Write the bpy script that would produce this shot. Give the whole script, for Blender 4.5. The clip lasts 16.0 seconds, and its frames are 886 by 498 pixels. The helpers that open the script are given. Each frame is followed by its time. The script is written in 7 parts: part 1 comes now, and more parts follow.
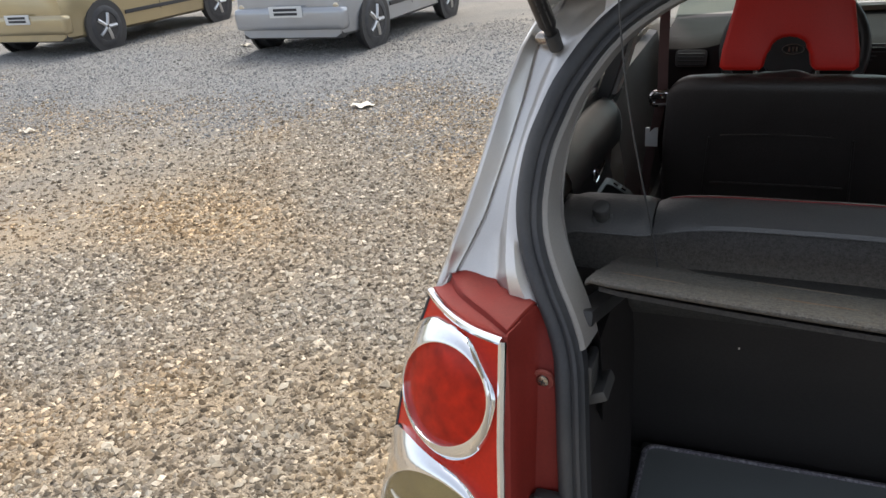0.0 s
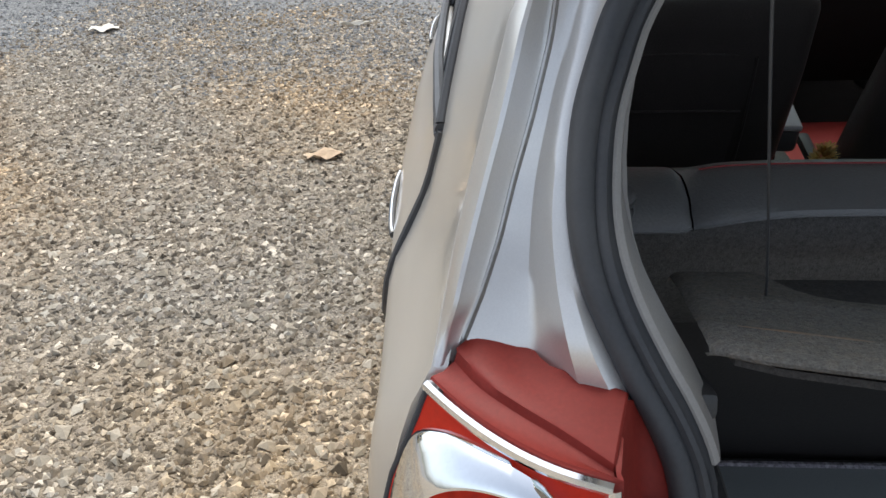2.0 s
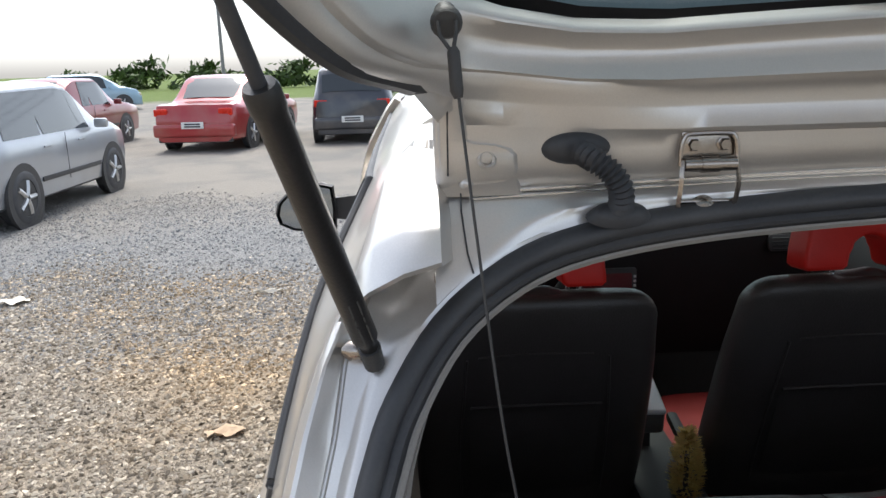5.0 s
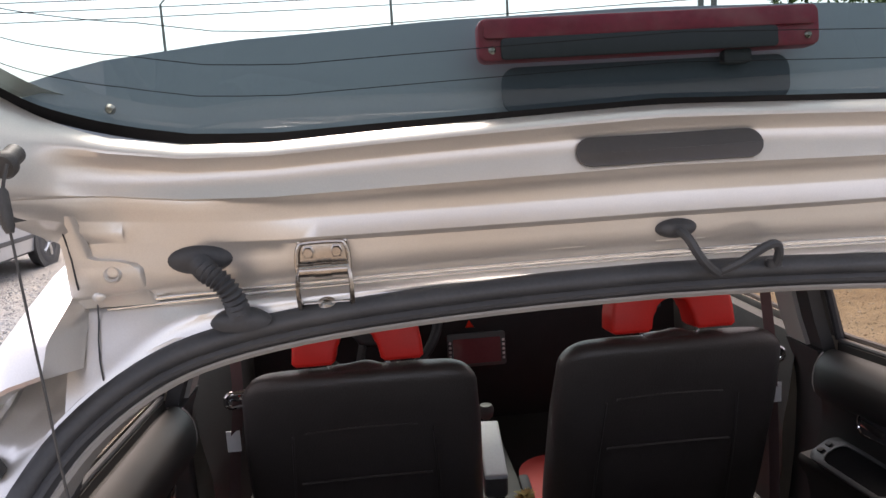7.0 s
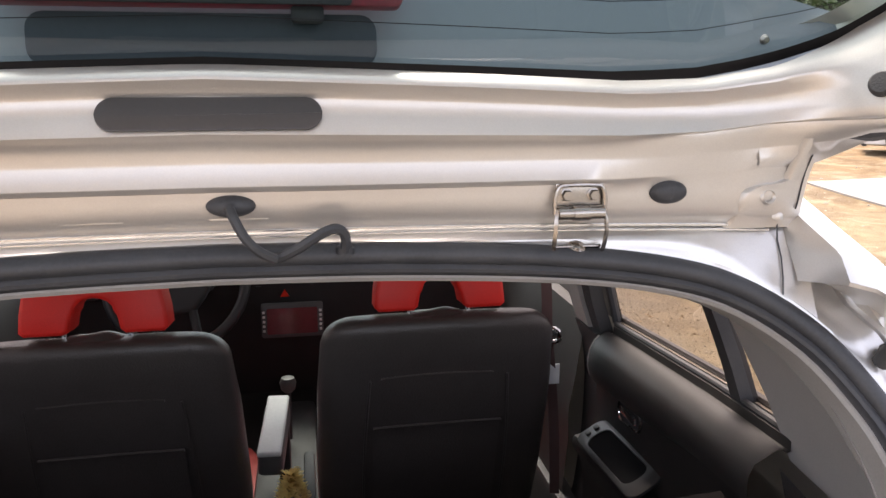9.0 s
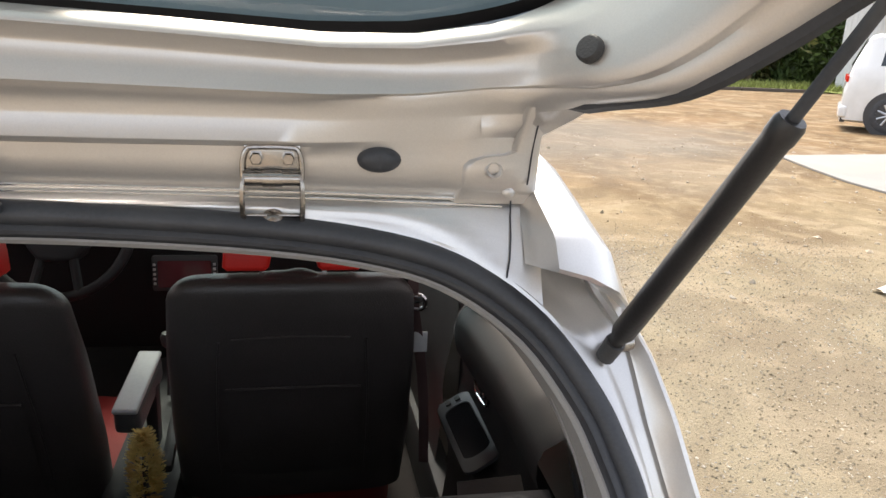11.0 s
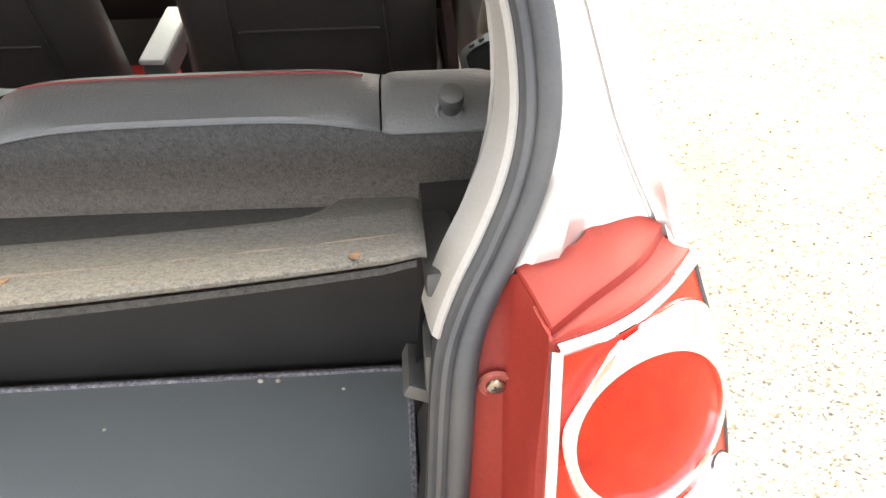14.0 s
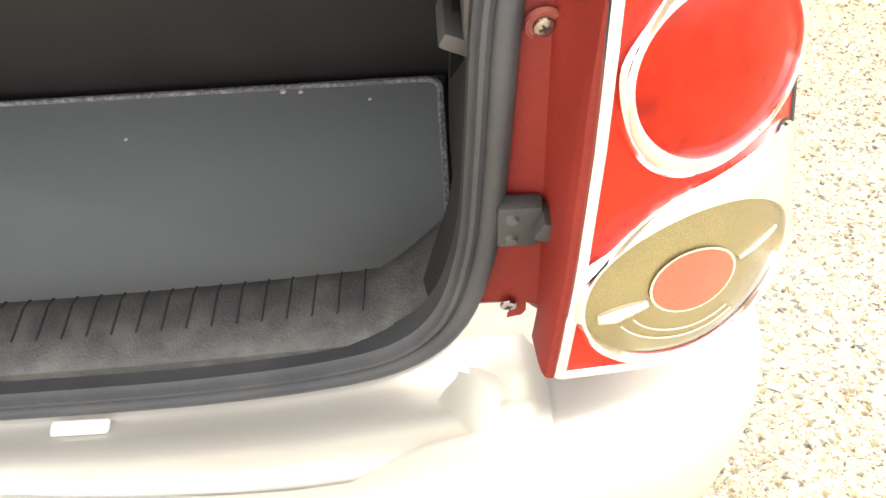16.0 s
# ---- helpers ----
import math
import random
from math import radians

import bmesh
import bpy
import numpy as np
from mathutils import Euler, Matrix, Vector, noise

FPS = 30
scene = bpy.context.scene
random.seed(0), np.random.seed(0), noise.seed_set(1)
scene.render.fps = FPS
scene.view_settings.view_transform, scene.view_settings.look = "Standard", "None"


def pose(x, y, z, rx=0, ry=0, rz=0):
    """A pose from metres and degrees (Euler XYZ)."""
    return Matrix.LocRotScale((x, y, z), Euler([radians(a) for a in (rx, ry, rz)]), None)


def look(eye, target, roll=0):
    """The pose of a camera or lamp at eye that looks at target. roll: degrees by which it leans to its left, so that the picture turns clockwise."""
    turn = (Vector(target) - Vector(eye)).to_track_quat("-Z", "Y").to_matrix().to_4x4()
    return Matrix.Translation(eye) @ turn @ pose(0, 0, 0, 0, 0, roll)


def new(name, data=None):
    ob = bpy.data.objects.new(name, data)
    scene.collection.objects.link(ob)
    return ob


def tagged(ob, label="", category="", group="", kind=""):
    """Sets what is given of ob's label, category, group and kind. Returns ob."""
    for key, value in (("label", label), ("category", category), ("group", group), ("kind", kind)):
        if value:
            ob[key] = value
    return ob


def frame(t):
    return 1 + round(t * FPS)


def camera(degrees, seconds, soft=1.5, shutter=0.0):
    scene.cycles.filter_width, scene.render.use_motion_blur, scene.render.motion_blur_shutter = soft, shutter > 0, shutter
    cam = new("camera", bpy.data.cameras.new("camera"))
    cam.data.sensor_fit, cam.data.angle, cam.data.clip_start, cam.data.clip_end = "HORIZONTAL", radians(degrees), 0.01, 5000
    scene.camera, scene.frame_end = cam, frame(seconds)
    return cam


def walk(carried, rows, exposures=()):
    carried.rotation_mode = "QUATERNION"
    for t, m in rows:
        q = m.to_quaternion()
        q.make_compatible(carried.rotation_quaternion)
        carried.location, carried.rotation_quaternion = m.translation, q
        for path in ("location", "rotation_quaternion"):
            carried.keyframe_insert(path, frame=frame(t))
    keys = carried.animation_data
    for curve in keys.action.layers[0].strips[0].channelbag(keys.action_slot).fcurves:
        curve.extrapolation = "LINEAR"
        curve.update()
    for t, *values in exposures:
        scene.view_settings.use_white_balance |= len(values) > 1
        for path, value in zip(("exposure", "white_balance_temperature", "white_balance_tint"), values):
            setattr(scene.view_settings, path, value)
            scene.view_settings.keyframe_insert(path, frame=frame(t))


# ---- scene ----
# ---- camera ----
cam = camera(59.96, 16.0)
PATH = [
    (0.0, -0.3876, -0.6958, 1.4069, 65.91, 4.25, 21.46),
    (0.5, -0.5044, -0.5336, 1.3788, 60.95, 5.46, 16.31),
    (1.0, -0.6469, -0.3839, 1.3397, 57.59, 5.15, 5.87),
    (1.5, -0.6810, -0.3628, 1.3343, 57.18, 3.77, 4.05),
    (2.0, -0.6848, -0.3562, 1.3486, 58.60, 1.95, 3.29),
    (2.5, -0.6820, -0.3480, 1.3657, 61.17, 0.56, 1.93),
    (3.0, -0.6763, -0.3503, 1.3847, 64.47, -0.24, 1.21),
    (3.5, -0.6633, -0.3627, 1.4174, 68.55, 0.19, 0.99),
    (3.7, -0.6572, -0.3653, 1.4293, 70.11, 0.42, 0.59),
    (5.8, -0.4741, -0.3873, 1.5011, 78.45, 2.05, -3.32),
    (6.0, -0.4435, -0.3955, 1.5076, 78.94, 2.14, -3.46),
    (6.5, -0.3661, -0.4130, 1.5172, 79.96, 2.60, -4.40),
    (7.0, -0.2740, -0.4411, 1.5194, 80.42, 3.28, -5.40),
    (7.5, -0.1916, -0.4628, 1.5241, 80.36, 3.48, -6.20),
    (8.0, -0.1131, -0.4445, 1.5190, 80.30, 1.81, -7.97),
    (8.5, -0.0102, -0.4211, 1.5112, 79.12, 0.28, -9.72),
    (8.7, 0.0271, -0.4123, 1.5081, 78.40, 0.22, -10.08),
    (10.8, 0.3179, -0.3652, 1.5118, 75.25, -2.01, -10.61),
    (11.0, 0.3426, -0.3779, 1.5103, 74.41, -2.75, -10.70),
    (11.5, 0.4212, -0.3717, 1.4658, 69.79, -3.72, -10.73),
    (12.0, 0.4561, -0.3765, 1.4387, 65.97, -3.32, -9.05),
    (12.5, 0.4778, -0.3763, 1.4023, 62.22, -2.62, -6.96),
    (13.0, 0.4949, -0.3804, 1.3700, 58.50, -1.92, -5.53),
    (13.5, 0.5112, -0.3875, 1.3495, 56.19, -0.89, -4.62),
    (14.0, 0.5233, -0.3870, 1.3255, 53.88, 0.86, -3.70),
    (14.5, 0.5299, -0.3964, 1.2967, 51.80, 2.33, -2.98),
    (15.0, 0.5139, -0.4003, 1.2663, 47.55, 2.85, -1.42),
    (15.5, 0.5193, -0.4044, 1.2403, 42.74, 2.95, -0.97),
    (16.0, 0.5101, -0.4035, 1.2253, 37.00, 2.20, -2.54),
]

EXPOSURES = [(0.0, 1.0, 6300, 9), (0.9, 0.95, 6100, 8), (1.5, 0.9, 6050, 7), (3.5, 1.1, 6050, 8), (6.0, 1.2, 6250, 12), (7.0, 1.75, 6600, 19), (8.5, 2.2, 6700, 19), (11.0, 1.7, 6600, 11), (11.4, 1.72, 6600, 11),
             (11.7, 2.2, 6700, 11), (12.0, 2.85, 7100, 8), (12.5, 3.5, 7000, 10), (13.1, 3.5, 7000, 9), (13.7, 3.3, 7100, 9), (15.0, 3.35, 7650, 9), (16.0, 3.0, 7800, 9)]
walk(cam, [(t, pose(*p)) for t, *p in PATH], EXPOSURES)

# ---- sky and sun ----
SUN_ELEVATION, SUN_AZIMUTH = 60.0, -6.0          # degrees; azimuth from straight ahead of the car, minus to its left
world = bpy.data.worlds.new("sky")
scene.world = world
world.use_nodes = True
wn, wl = world.node_tree.nodes, world.node_tree.links
sky = wn.new("ShaderNodeTexSky")
sky.sky_type, sky.sun_disc = "NISHITA", False
sky.sun_elevation, sky.sun_rotation = radians(SUN_ELEVATION), radians(SUN_AZIMUTH)
sky.air_density, sky.dust_density, sky.ozone_density = 0.9, 2.6, 0.8
haze = wn.new("ShaderNodeHueSaturation")         # a hazy, nearly white sky
haze.inputs["Saturation"].default_value = 0.42
wl.new(sky.outputs["Color"], haze.inputs["Color"])
wl.new(haze.outputs["Color"], wn["Background"].inputs["Color"])
wn["Background"].inputs["Strength"].default_value = 0.15
sun = new("sun", bpy.data.lights.new("sun", "SUN"))
sun.data.energy, sun.data.angle, sun.data.color = 1.45, radians(22.0), (1.0, 0.92, 0.80)
sx, sy = math.sin(radians(SUN_AZIMUTH)), math.cos(radians(SUN_AZIMUTH))
sun.matrix_world = look((20 * sx, 20 * sy, 20 * math.tan(radians(SUN_ELEVATION))), (0, 0, 0))


# ---- materials ----
def material(name, color, rough=0.5, metal=0.0, vary=0.15, scale=12.0, fine=120.0, bump=0.0, coat=0.0, spec=0.5, dirt=None, dirt_amount=0.0, per_object=0.0, per_island=0.0):
    """A principled surface whose colour and gloss vary at two scales; dirt: a second colour in blotches."""
    m = bpy.data.materials.new(name)
    m.use_nodes = True
    n, l = m.node_tree.nodes, m.node_tree.links
    b = n["Principled BSDF"]
    tc = n.new("ShaderNodeTexCoord")
    big, small = n.new("ShaderNodeTexNoise"), n.new("ShaderNodeTexNoise")
    big.inputs["Scale"].default_value, small.inputs["Scale"].default_value = scale, fine
    big.inputs["Detail"].default_value = 5.0
    for q in (big, small):
        l.new(tc.outputs["Object"], q.inputs["Vector"])
    add = n.new("ShaderNodeMath")
    add.operation = "ADD"
    l.new(big.outputs["Fac"], add.inputs[0])
    l.new(small.outputs["Fac"], add.inputs[1])
    ramp = n.new("ShaderNodeMapRange")
    ramp.inputs["From Min"].default_value, ramp.inputs["From Max"].default_value = 0.6, 1.4
    ramp.inputs["To Min"].default_value, ramp.inputs["To Max"].default_value = 1.0 - vary, 1.0 + vary
    l.new(add.outputs[0], ramp.inputs["Value"])
    value = ramp.outputs[0]
    for amount, kind in ((per_object, "obj"), (per_island, "isl")):
        if amount:
            src = n.new("ShaderNodeObjectInfo") if kind == "obj" else n.new("ShaderNodeNewGeometry")
            r2 = n.new("ShaderNodeMapRange")
            r2.inputs["To Min"].default_value, r2.inputs["To Max"].default_value = 1.0 - amount, 1.0 + amount
            l.new(src.outputs["Random" if kind == "obj" else "Random Per Island"], r2.inputs["Value"])
            mul = n.new("ShaderNodeMath")
            mul.operation = "MULTIPLY"
            l.new(value, mul.inputs[0])
            l.new(r2.outputs[0], mul.inputs[1])
            value = mul.outputs[0]
    mix = n.new("ShaderNodeVectorMath")
    mix.operation = "SCALE"
    mix.inputs[0].default_value = color
    l.new(value, mix.inputs["Scale"])
    out = mix.outputs[0]
    if dirt:
        dn = n.new("ShaderNodeTexNoise")
        dn.inputs["Scale"].default_value, dn.inputs["Detail"].default_value = scale * 0.6, 8.0
        l.new(tc.outputs["Object"], dn.inputs["Vector"])
        dr = n.new("ShaderNodeMapRange")
        dr.inputs["From Min"].default_value, dr.inputs["From Max"].default_value = 0.45, 0.72
        dr.inputs["To Max"].default_value = dirt_amount
        l.new(dn.outputs["Fac"], dr.inputs["Value"])
        dm = n.new("ShaderNodeMix")
        dm.data_type = "RGBA"
        dm.inputs["B"].default_value = (*dirt, 1)
        l.new(dr.outputs[0], dm.inputs["Factor"])
        l.new(out, dm.inputs["A"])
        out = dm.outputs["Result"]
    l.new(out, b.inputs["Base Color"])
    rr = n.new("ShaderNodeMapRange")
    rr.inputs["To Min"].default_value, rr.inputs["To Max"].default_value = rough * 0.85, min(1.0, rough * 1.15)
    l.new(big.outputs["Fac"], rr.inputs["Value"])
    l.new(rr.outputs[0], b.inputs["Roughness"])
    b.inputs["Metallic"].default_value = metal
    b.inputs["Specular IOR Level"].default_value = spec
    b.inputs["Coat Weight"].default_value, b.inputs["Coat Roughness"].default_value = coat, 0.06
    if bump:
        bp = n.new("ShaderNodeBump")
        bp.inputs["Strength"].default_value, bp.inputs["Distance"].default_value = min(1.0, bump), 0.002
        l.new(small.outputs["Fac"], bp.inputs["Height"])
        l.new(bp.outputs[0], b.inputs["Normal"])
    return m


def glass(name, tint, gloss=0.05, rough=0.02):
    """Thin window glass: what is behind shows through in its tint, and it mirrors more at a slant."""
    m = bpy.data.materials.new(name)
    m.use_nodes = True
    n, l = m.node_tree.nodes, m.node_tree.links
    n.remove(n["Principled BSDF"])
    tr, gl, mx, fr = n.new("ShaderNodeBsdfTransparent"), n.new("ShaderNodeBsdfGlossy"), n.new("ShaderNodeMixShader"), n.new("ShaderNodeMapRange")
    lw, pw = n.new("ShaderNodeLayerWeight"), n.new("ShaderNodeMath")
    lw.inputs["Blend"].default_value, pw.operation = 0.5, "POWER"
    pw.inputs[1].default_value = 5.0
    l.new(lw.outputs["Facing"], pw.inputs[0])
    l.new(pw.outputs[0], fr.inputs["Value"])
    tr.inputs["Color"].default_value, gl.inputs["Roughness"].default_value = (*tint, 1), rough
    fr.inputs["To Min"].default_value, fr.inputs["To Max"].default_value = gloss, 0.95
    l.new(fr.outputs[0], mx.inputs[0])
    l.new(tr.outputs[0], mx.inputs[1])
    l.new(gl.outputs[0], mx.inputs[2])
    l.new(mx.outputs[0], n["Material Output"].inputs["Surface"])
    return m


# base and dust tint are yellowed to hold the reflection of sunlit ground
PAINT = material("silver_paint", (0.645, 0.61, 0.552), 0.32, 0.50, 0.05, 3.0, 900.0, 0.02, coat=0.7, dirt=(0.46, 0.39, 0.29), dirt_amount=0.25)
PAINT_IN = material("silver_paint_inside", (0.60, 0.565, 0.525), 0.35, 0.62, 0.06, 5.0, 700.0, 0.02, coat=0.25, dirt=(0.44, 0.36, 0.28), dirt_amount=0.25)
PAINT_FLANGE = material("silver_paint_flange", (0.68, 0.66, 0.635), 0.34, 0.72, 0.06, 6.0, 700.0, 0.02, coat=0.3, dirt=(0.40, 0.33, 0.25), dirt_amount=0.3)
TRIM_DARK = material("grey_opening_trim", (0.27, 0.255, 0.24), 0.6, 0.0, 0.10, 12.0, 500.0, 0.15, dirt=(0.20, 0.175, 0.15), dirt_amount=0.3)
RUBBER = material("black_rubber", (0.035, 0.036, 0.040), 0.55, 0.0, 0.2, 20.0, 300.0, 0.1, dirt=(0.10, 0.095, 0.09), dirt_amount=0.35)
PLASTIC = material("black_plastic", (0.042, 0.041, 0.041), 0.55, 0.0, 0.15, 15.0, 600.0, 0.25)
PLASTIC_GREY = material("dark_grey_plastic", (0.072, 0.070, 0.068), 0.5, 0.0, 0.15, 15.0, 500.0, 0.2, dirt=(0.12, 0.105, 0.09), dirt_amount=0.35)
TRIM = material("light_grey_trim", (0.44, 0.415, 0.39), 0.6, 0.0, 0.08, 10.0, 500.0, 0.15, dirt=(0.30, 0.26, 0.22), dirt_amount=0.2)
LEATHER = material("black_leather", (0.104, 0.102, 0.100), 0.38, 0.0, 0.15, 9.0, 350.0, 0.35, dirt=(0.22, 0.205, 0.19), dirt_amount=0.3)
SEAT_BLACK = material("black_seat_cover", (0.055, 0.046, 0.042), 0.40, 0.0, 0.2, 9.0, 300.0, 0.4, dirt=(0.075, 0.068, 0.064), dirt_amount=0.4)
LEATHER_GREY = material("grey_leather", (0.275, 0.29, 0.285), 0.5, 0.0, 0.08, 4.0, 450.0, 0.25)
CARPET = material("black_carpet", (0.084, 0.080, 0.076), 0.95, 0.0, 0.45, 260.0, 650.0, 1.0, spec=0.1, dirt=(0.13, 0.122, 0.114), dirt_amount=0.4)
SHADED_VINYL = material("shaded_black_vinyl", (0.040, 0.036, 0.034), 0.6, 0.0, 0.2, 9.0, 300.0, 0.1, spec=0.3)
FELT = material("worn_grey_felt", (0.116, 0.109, 0.100), 0.95, 0.0, 0.45, 240.0, 600.0, 1.0, spec=0.1, dirt=(0.22, 0.17, 0.12), dirt_amount=0.2)
RED_LEATHER = material("red_leather", (0.72, 0.022, 0.014), 0.45, 0.0, 0.08, 8.0, 400.0, 0.2)
RED_PLASTIC = material("red_plastic", (0.195, 0.020, 0.014), 0.55, 0.0, 0.16, 10.0, 300.0, 0.08, coat=0.0, spec=0.22, dirt=(0.255, 0.044, 0.034), dirt_amount=0.4)
RED_LENS = material("red_lens", (0.56, 0.022, 0.007), 0.28, 0.0, 0.12, 14.0, 200.0, 0.0, coat=0.05, spec=0.25)
RED_DEEP = material("deep_red_lens", (0.45, 0.016, 0.004), 0.2, 0.0, 0.45, 22.0, 60.0, 0.0, coat=0.12, spec=0.2)
AMBER_LENS = material("clear_amber_lens", (0.25, 0.195, 0.075), 0.16, 0.35, 0.35, 14.0, 900.0, 0.45, coat=1.0)
PALE_LENS = material("pale_lens_ring", (0.75, 0.66, 0.50), 0.15, 0.4, 0.1, 20.0, 200.0, coat=0.8)
ORANGE_LENS = material("orange_reflector", (0.55, 0.10, 0.05), 0.2, 0.0, 0.15, 30.0, 400.0, 0.2, coat=0.8)
CHROME = material("chrome", (0.90, 0.90, 0.90), 0.06, 1.0, 0.03, 10.0, 200.0)
STEEL = material("bare_steel", (0.40, 0.365, 0.33), 0.26, 1.0, 0.15, 30.0, 300.0, 0.05, dirt=(0.20, 0.13, 0.08), dirt_amount=0.4)
WHITE_PLASTIC = material("white_plastic", (0.70, 0.70, 0.68), 0.45, 0.0, 0.06)
PAPER_TAN = material("tan_paper_litter", (0.52, 0.38, 0.25), 0.85, 0.0, 0.15, 30.0, 200.0, 0.3)
PAPER = material("paper_litter", (0.68, 0.62, 0.52), 0.85, 0.0, 0.12, 30.0, 200.0, 0.3)
STRUT = material("strut_black", (0.017, 0.016, 0.016), 0.42, 0.0, 0.2, 20.0, 400.0, 0.1, dirt=(0.05, 0.045, 0.04), dirt_amount=0.35)
SLOT = material("smoked_plate", (0.045, 0.04, 0.038), 0.3, 0.0, 0.1, 20.0, 300.0)
SPOILER = material("blue_grey_panel", (0.275, 0.31, 0.345), 0.5, 0.1, 0.06, 6.0, 300.0, 0.1)
SIDE_GLASS = glass("side_window_glass", (0.59, 0.515, 0.46))
SCREEN_GLASS = glass("windscreen_glass", (0.52, 0.60, 0.57))
TINTED = glass("tinted_window_glass", (0.40, 0.475, 0.455), 0.05)
DOOR_BLACK = material("black_door_lining", (0.024, 0.022, 0.021), 0.55, 0.0, 0.2, 9.0, 500.0, 0.15, dirt=(0.06, 0.055, 0.05), dirt_amount=0.3)
BEZEL_GREY = material("satin_grey_bezel", (0.055, 0.057, 0.058), 0.42, 0.1, 0.1, 20.0, 400.0)
MIRROR = material("mirror_glass", (0.27, 0.32, 0.39), 0.02, 1.0, 0.01)
BORDER = material("matt_black_border", (0.012, 0.012, 0.013), 0.9, 0.0, 0.1, 20.0, 200.0, spec=0.08)
DASH = material("black_dash_plastic", (0.030, 0.026, 0.025), 0.8, 0.0, 0.15, 15.0, 600.0, 0.25, spec=0.15)
DASH_GREY = material("dark_grey_wheel_plastic", (0.040, 0.039, 0.038), 0.6, 0.0, 0.12, 15.0, 500.0, 0.2, spec=0.3)
SEAM_GLINT = material("pinch_weld_glint", (0.80, 0.79, 0.77), 0.22, 0.85, 0.06, 20.0, 400.0)
BARS = material("dark_print", (0.03, 0.03, 0.035), 0.6, 0.0, 0.1)


# ---- mesh helpers ----
def part(name, bm, mat, parent=None, label="", smooth=40.0):
    """Links a bmesh as one mesh object under a thing or a part."""
    bmesh.ops.remove_doubles(bm, verts=bm.verts[:], dist=1e-5)
    bmesh.ops.recalc_face_normals(bm, faces=bm.faces[:])
    me = bpy.data.meshes.new(name)
    bm.to_mesh(me)
    bm.free()
    me.materials.append(mat)
    if smooth:
        me.polygons.foreach_set("use_smooth", [True] * len(me.polygons))
        me.set_sharp_from_angle(angle=radians(smooth))
    ob = new(name, me)
    ob.parent = parent
    if label:
        ob["label"] = label
    return ob


def thing(name, at, label, category, group="", kind=""):
    ob = new(name)
    ob.empty_display_size = 0.05
    ob.matrix_world = at if isinstance(at, Matrix) else Matrix.Translation(at)
    return tagged(ob, label, category, group, kind)


def rows_mesh(rows, wrap_u=False, wrap_v=False, bm=None):
    """Quads between rows of points; wrap_u closes each row, wrap_v joins the last row to the first."""
    bm = bm or bmesh.new()
    vs = [[bm.verts.new(p) for p in r] for r in rows]
    nr, nc = len(vs), len(vs[0])
    for i in range(nr if wrap_v else nr - 1):
        for j in range(nc if wrap_u else nc - 1):
            q = (vs[i][j], vs[i][(j + 1) % nc], vs[(i + 1) % nr][(j + 1) % nc], vs[(i + 1) % nr][j])
            if len({tuple(round(c, 6) for c in v.co) for v in q}) > 2:
                try:
                    bm.faces.new(q)
                except ValueError:
                    pass
    return bm


def thick(bm, t):
    bmesh.ops.recalc_face_normals(bm, faces=bm.faces[:])
    bmesh.ops.solidify(bm, geom=bm.faces[:] + bm.edges[:] + bm.verts[:], thickness=t)
    return bm


def spline(pts, n=6, closed=False):
    """A smooth line through points."""
    p = [Vector(q) for q in pts]
    out, m = [], len(p)
    for i in range(m if closed else m - 1):
        a, b, c, d = (p[(i + k) % m] if closed else p[min(max(i + k, 0), m - 1)] for k in (-1, 0, 1, 2))
        for s in range(n):
            t = s / n
            out.append(0.5 * (2 * b + (c - a) * t + (2 * a - 5 * b + 4 * c - d) * t * t + (3 * b - a - 3 * c + d) * t ** 3))
    if not closed:
        out.append(p[-1])
    return out


def tube(pts, r, n=10, bm=None, closed=False, caps=True):
    """A round bar along points; r: one radius or one a point."""
    bm = bm or bmesh.new()
    p = [Vector(q) for q in pts]
    rs = r if isinstance(r, (list, tuple)) else [r] * len(p)
    rows, ref = [], None
    for i, q in enumerate(p):
        t = (p[(i + 1) % len(p)] - p[i - 1]) if closed else (p[min(i + 1, len(p) - 1)] - p[max(i - 1, 0)])
        t.normalize()
        if ref is None:
            ref = t.orthogonal().normalized()
        ref = (ref - t * ref.dot(t)).normalized()
        s = t.cross(ref)
        rows.append([q + rs[i] * (math.cos(a) * ref + math.sin(a) * s) for a in (2 * math.pi * k / n for k in range(n))])
    rows_mesh(rows, True, closed, bm)
    if caps and not closed:
        for row in (rows[0], rows[-1]):
            bm.faces.new([bm.verts.new(v) for v in row])
    return bm


def box(sx, sy, sz, at=(0, 0, 0), bevel=0.0, turn=None, bm=None, seg=2):
    b = bmesh.new()
    bmesh.ops.create_cube(b, size=1.0)
    bmesh.ops.scale(b, vec=(sx, sy, sz), verts=b.verts)
    if bevel:
        bmesh.ops.bevel(b, geom=b.edges[:], offset=min(bevel, 0.49 * min(sx, sy, sz)), segments=seg, profile=0.6, affect="EDGES")
    m = (turn or Matrix()).to_4x4()
    bmesh.ops.transform(b, matrix=Matrix.Translation(at) @ m, verts=b.verts)
    if bm is None:
        return b
    return merge(bm, b)


def merge(bm, other):
    vmap = {v: bm.verts.new(v.co) for v in other.verts}
    for f in other.faces:
        try:
            bm.faces.new([vmap[v] for v in f.verts])
        except ValueError:
            pass
    other.free()
    return bm


def lathe(profile, n=24, m=None, bm=None):
    """Turns (radius, height) points about z, then moves them by m."""
    m = m or Matrix()
    rows = [[m @ Vector((r * math.cos(2 * math.pi * k / n), r * math.sin(2 * math.pi * k / n), h)) for k in range(n)] for r, h in profile]
    return rows_mesh(rows, True, False, bm)


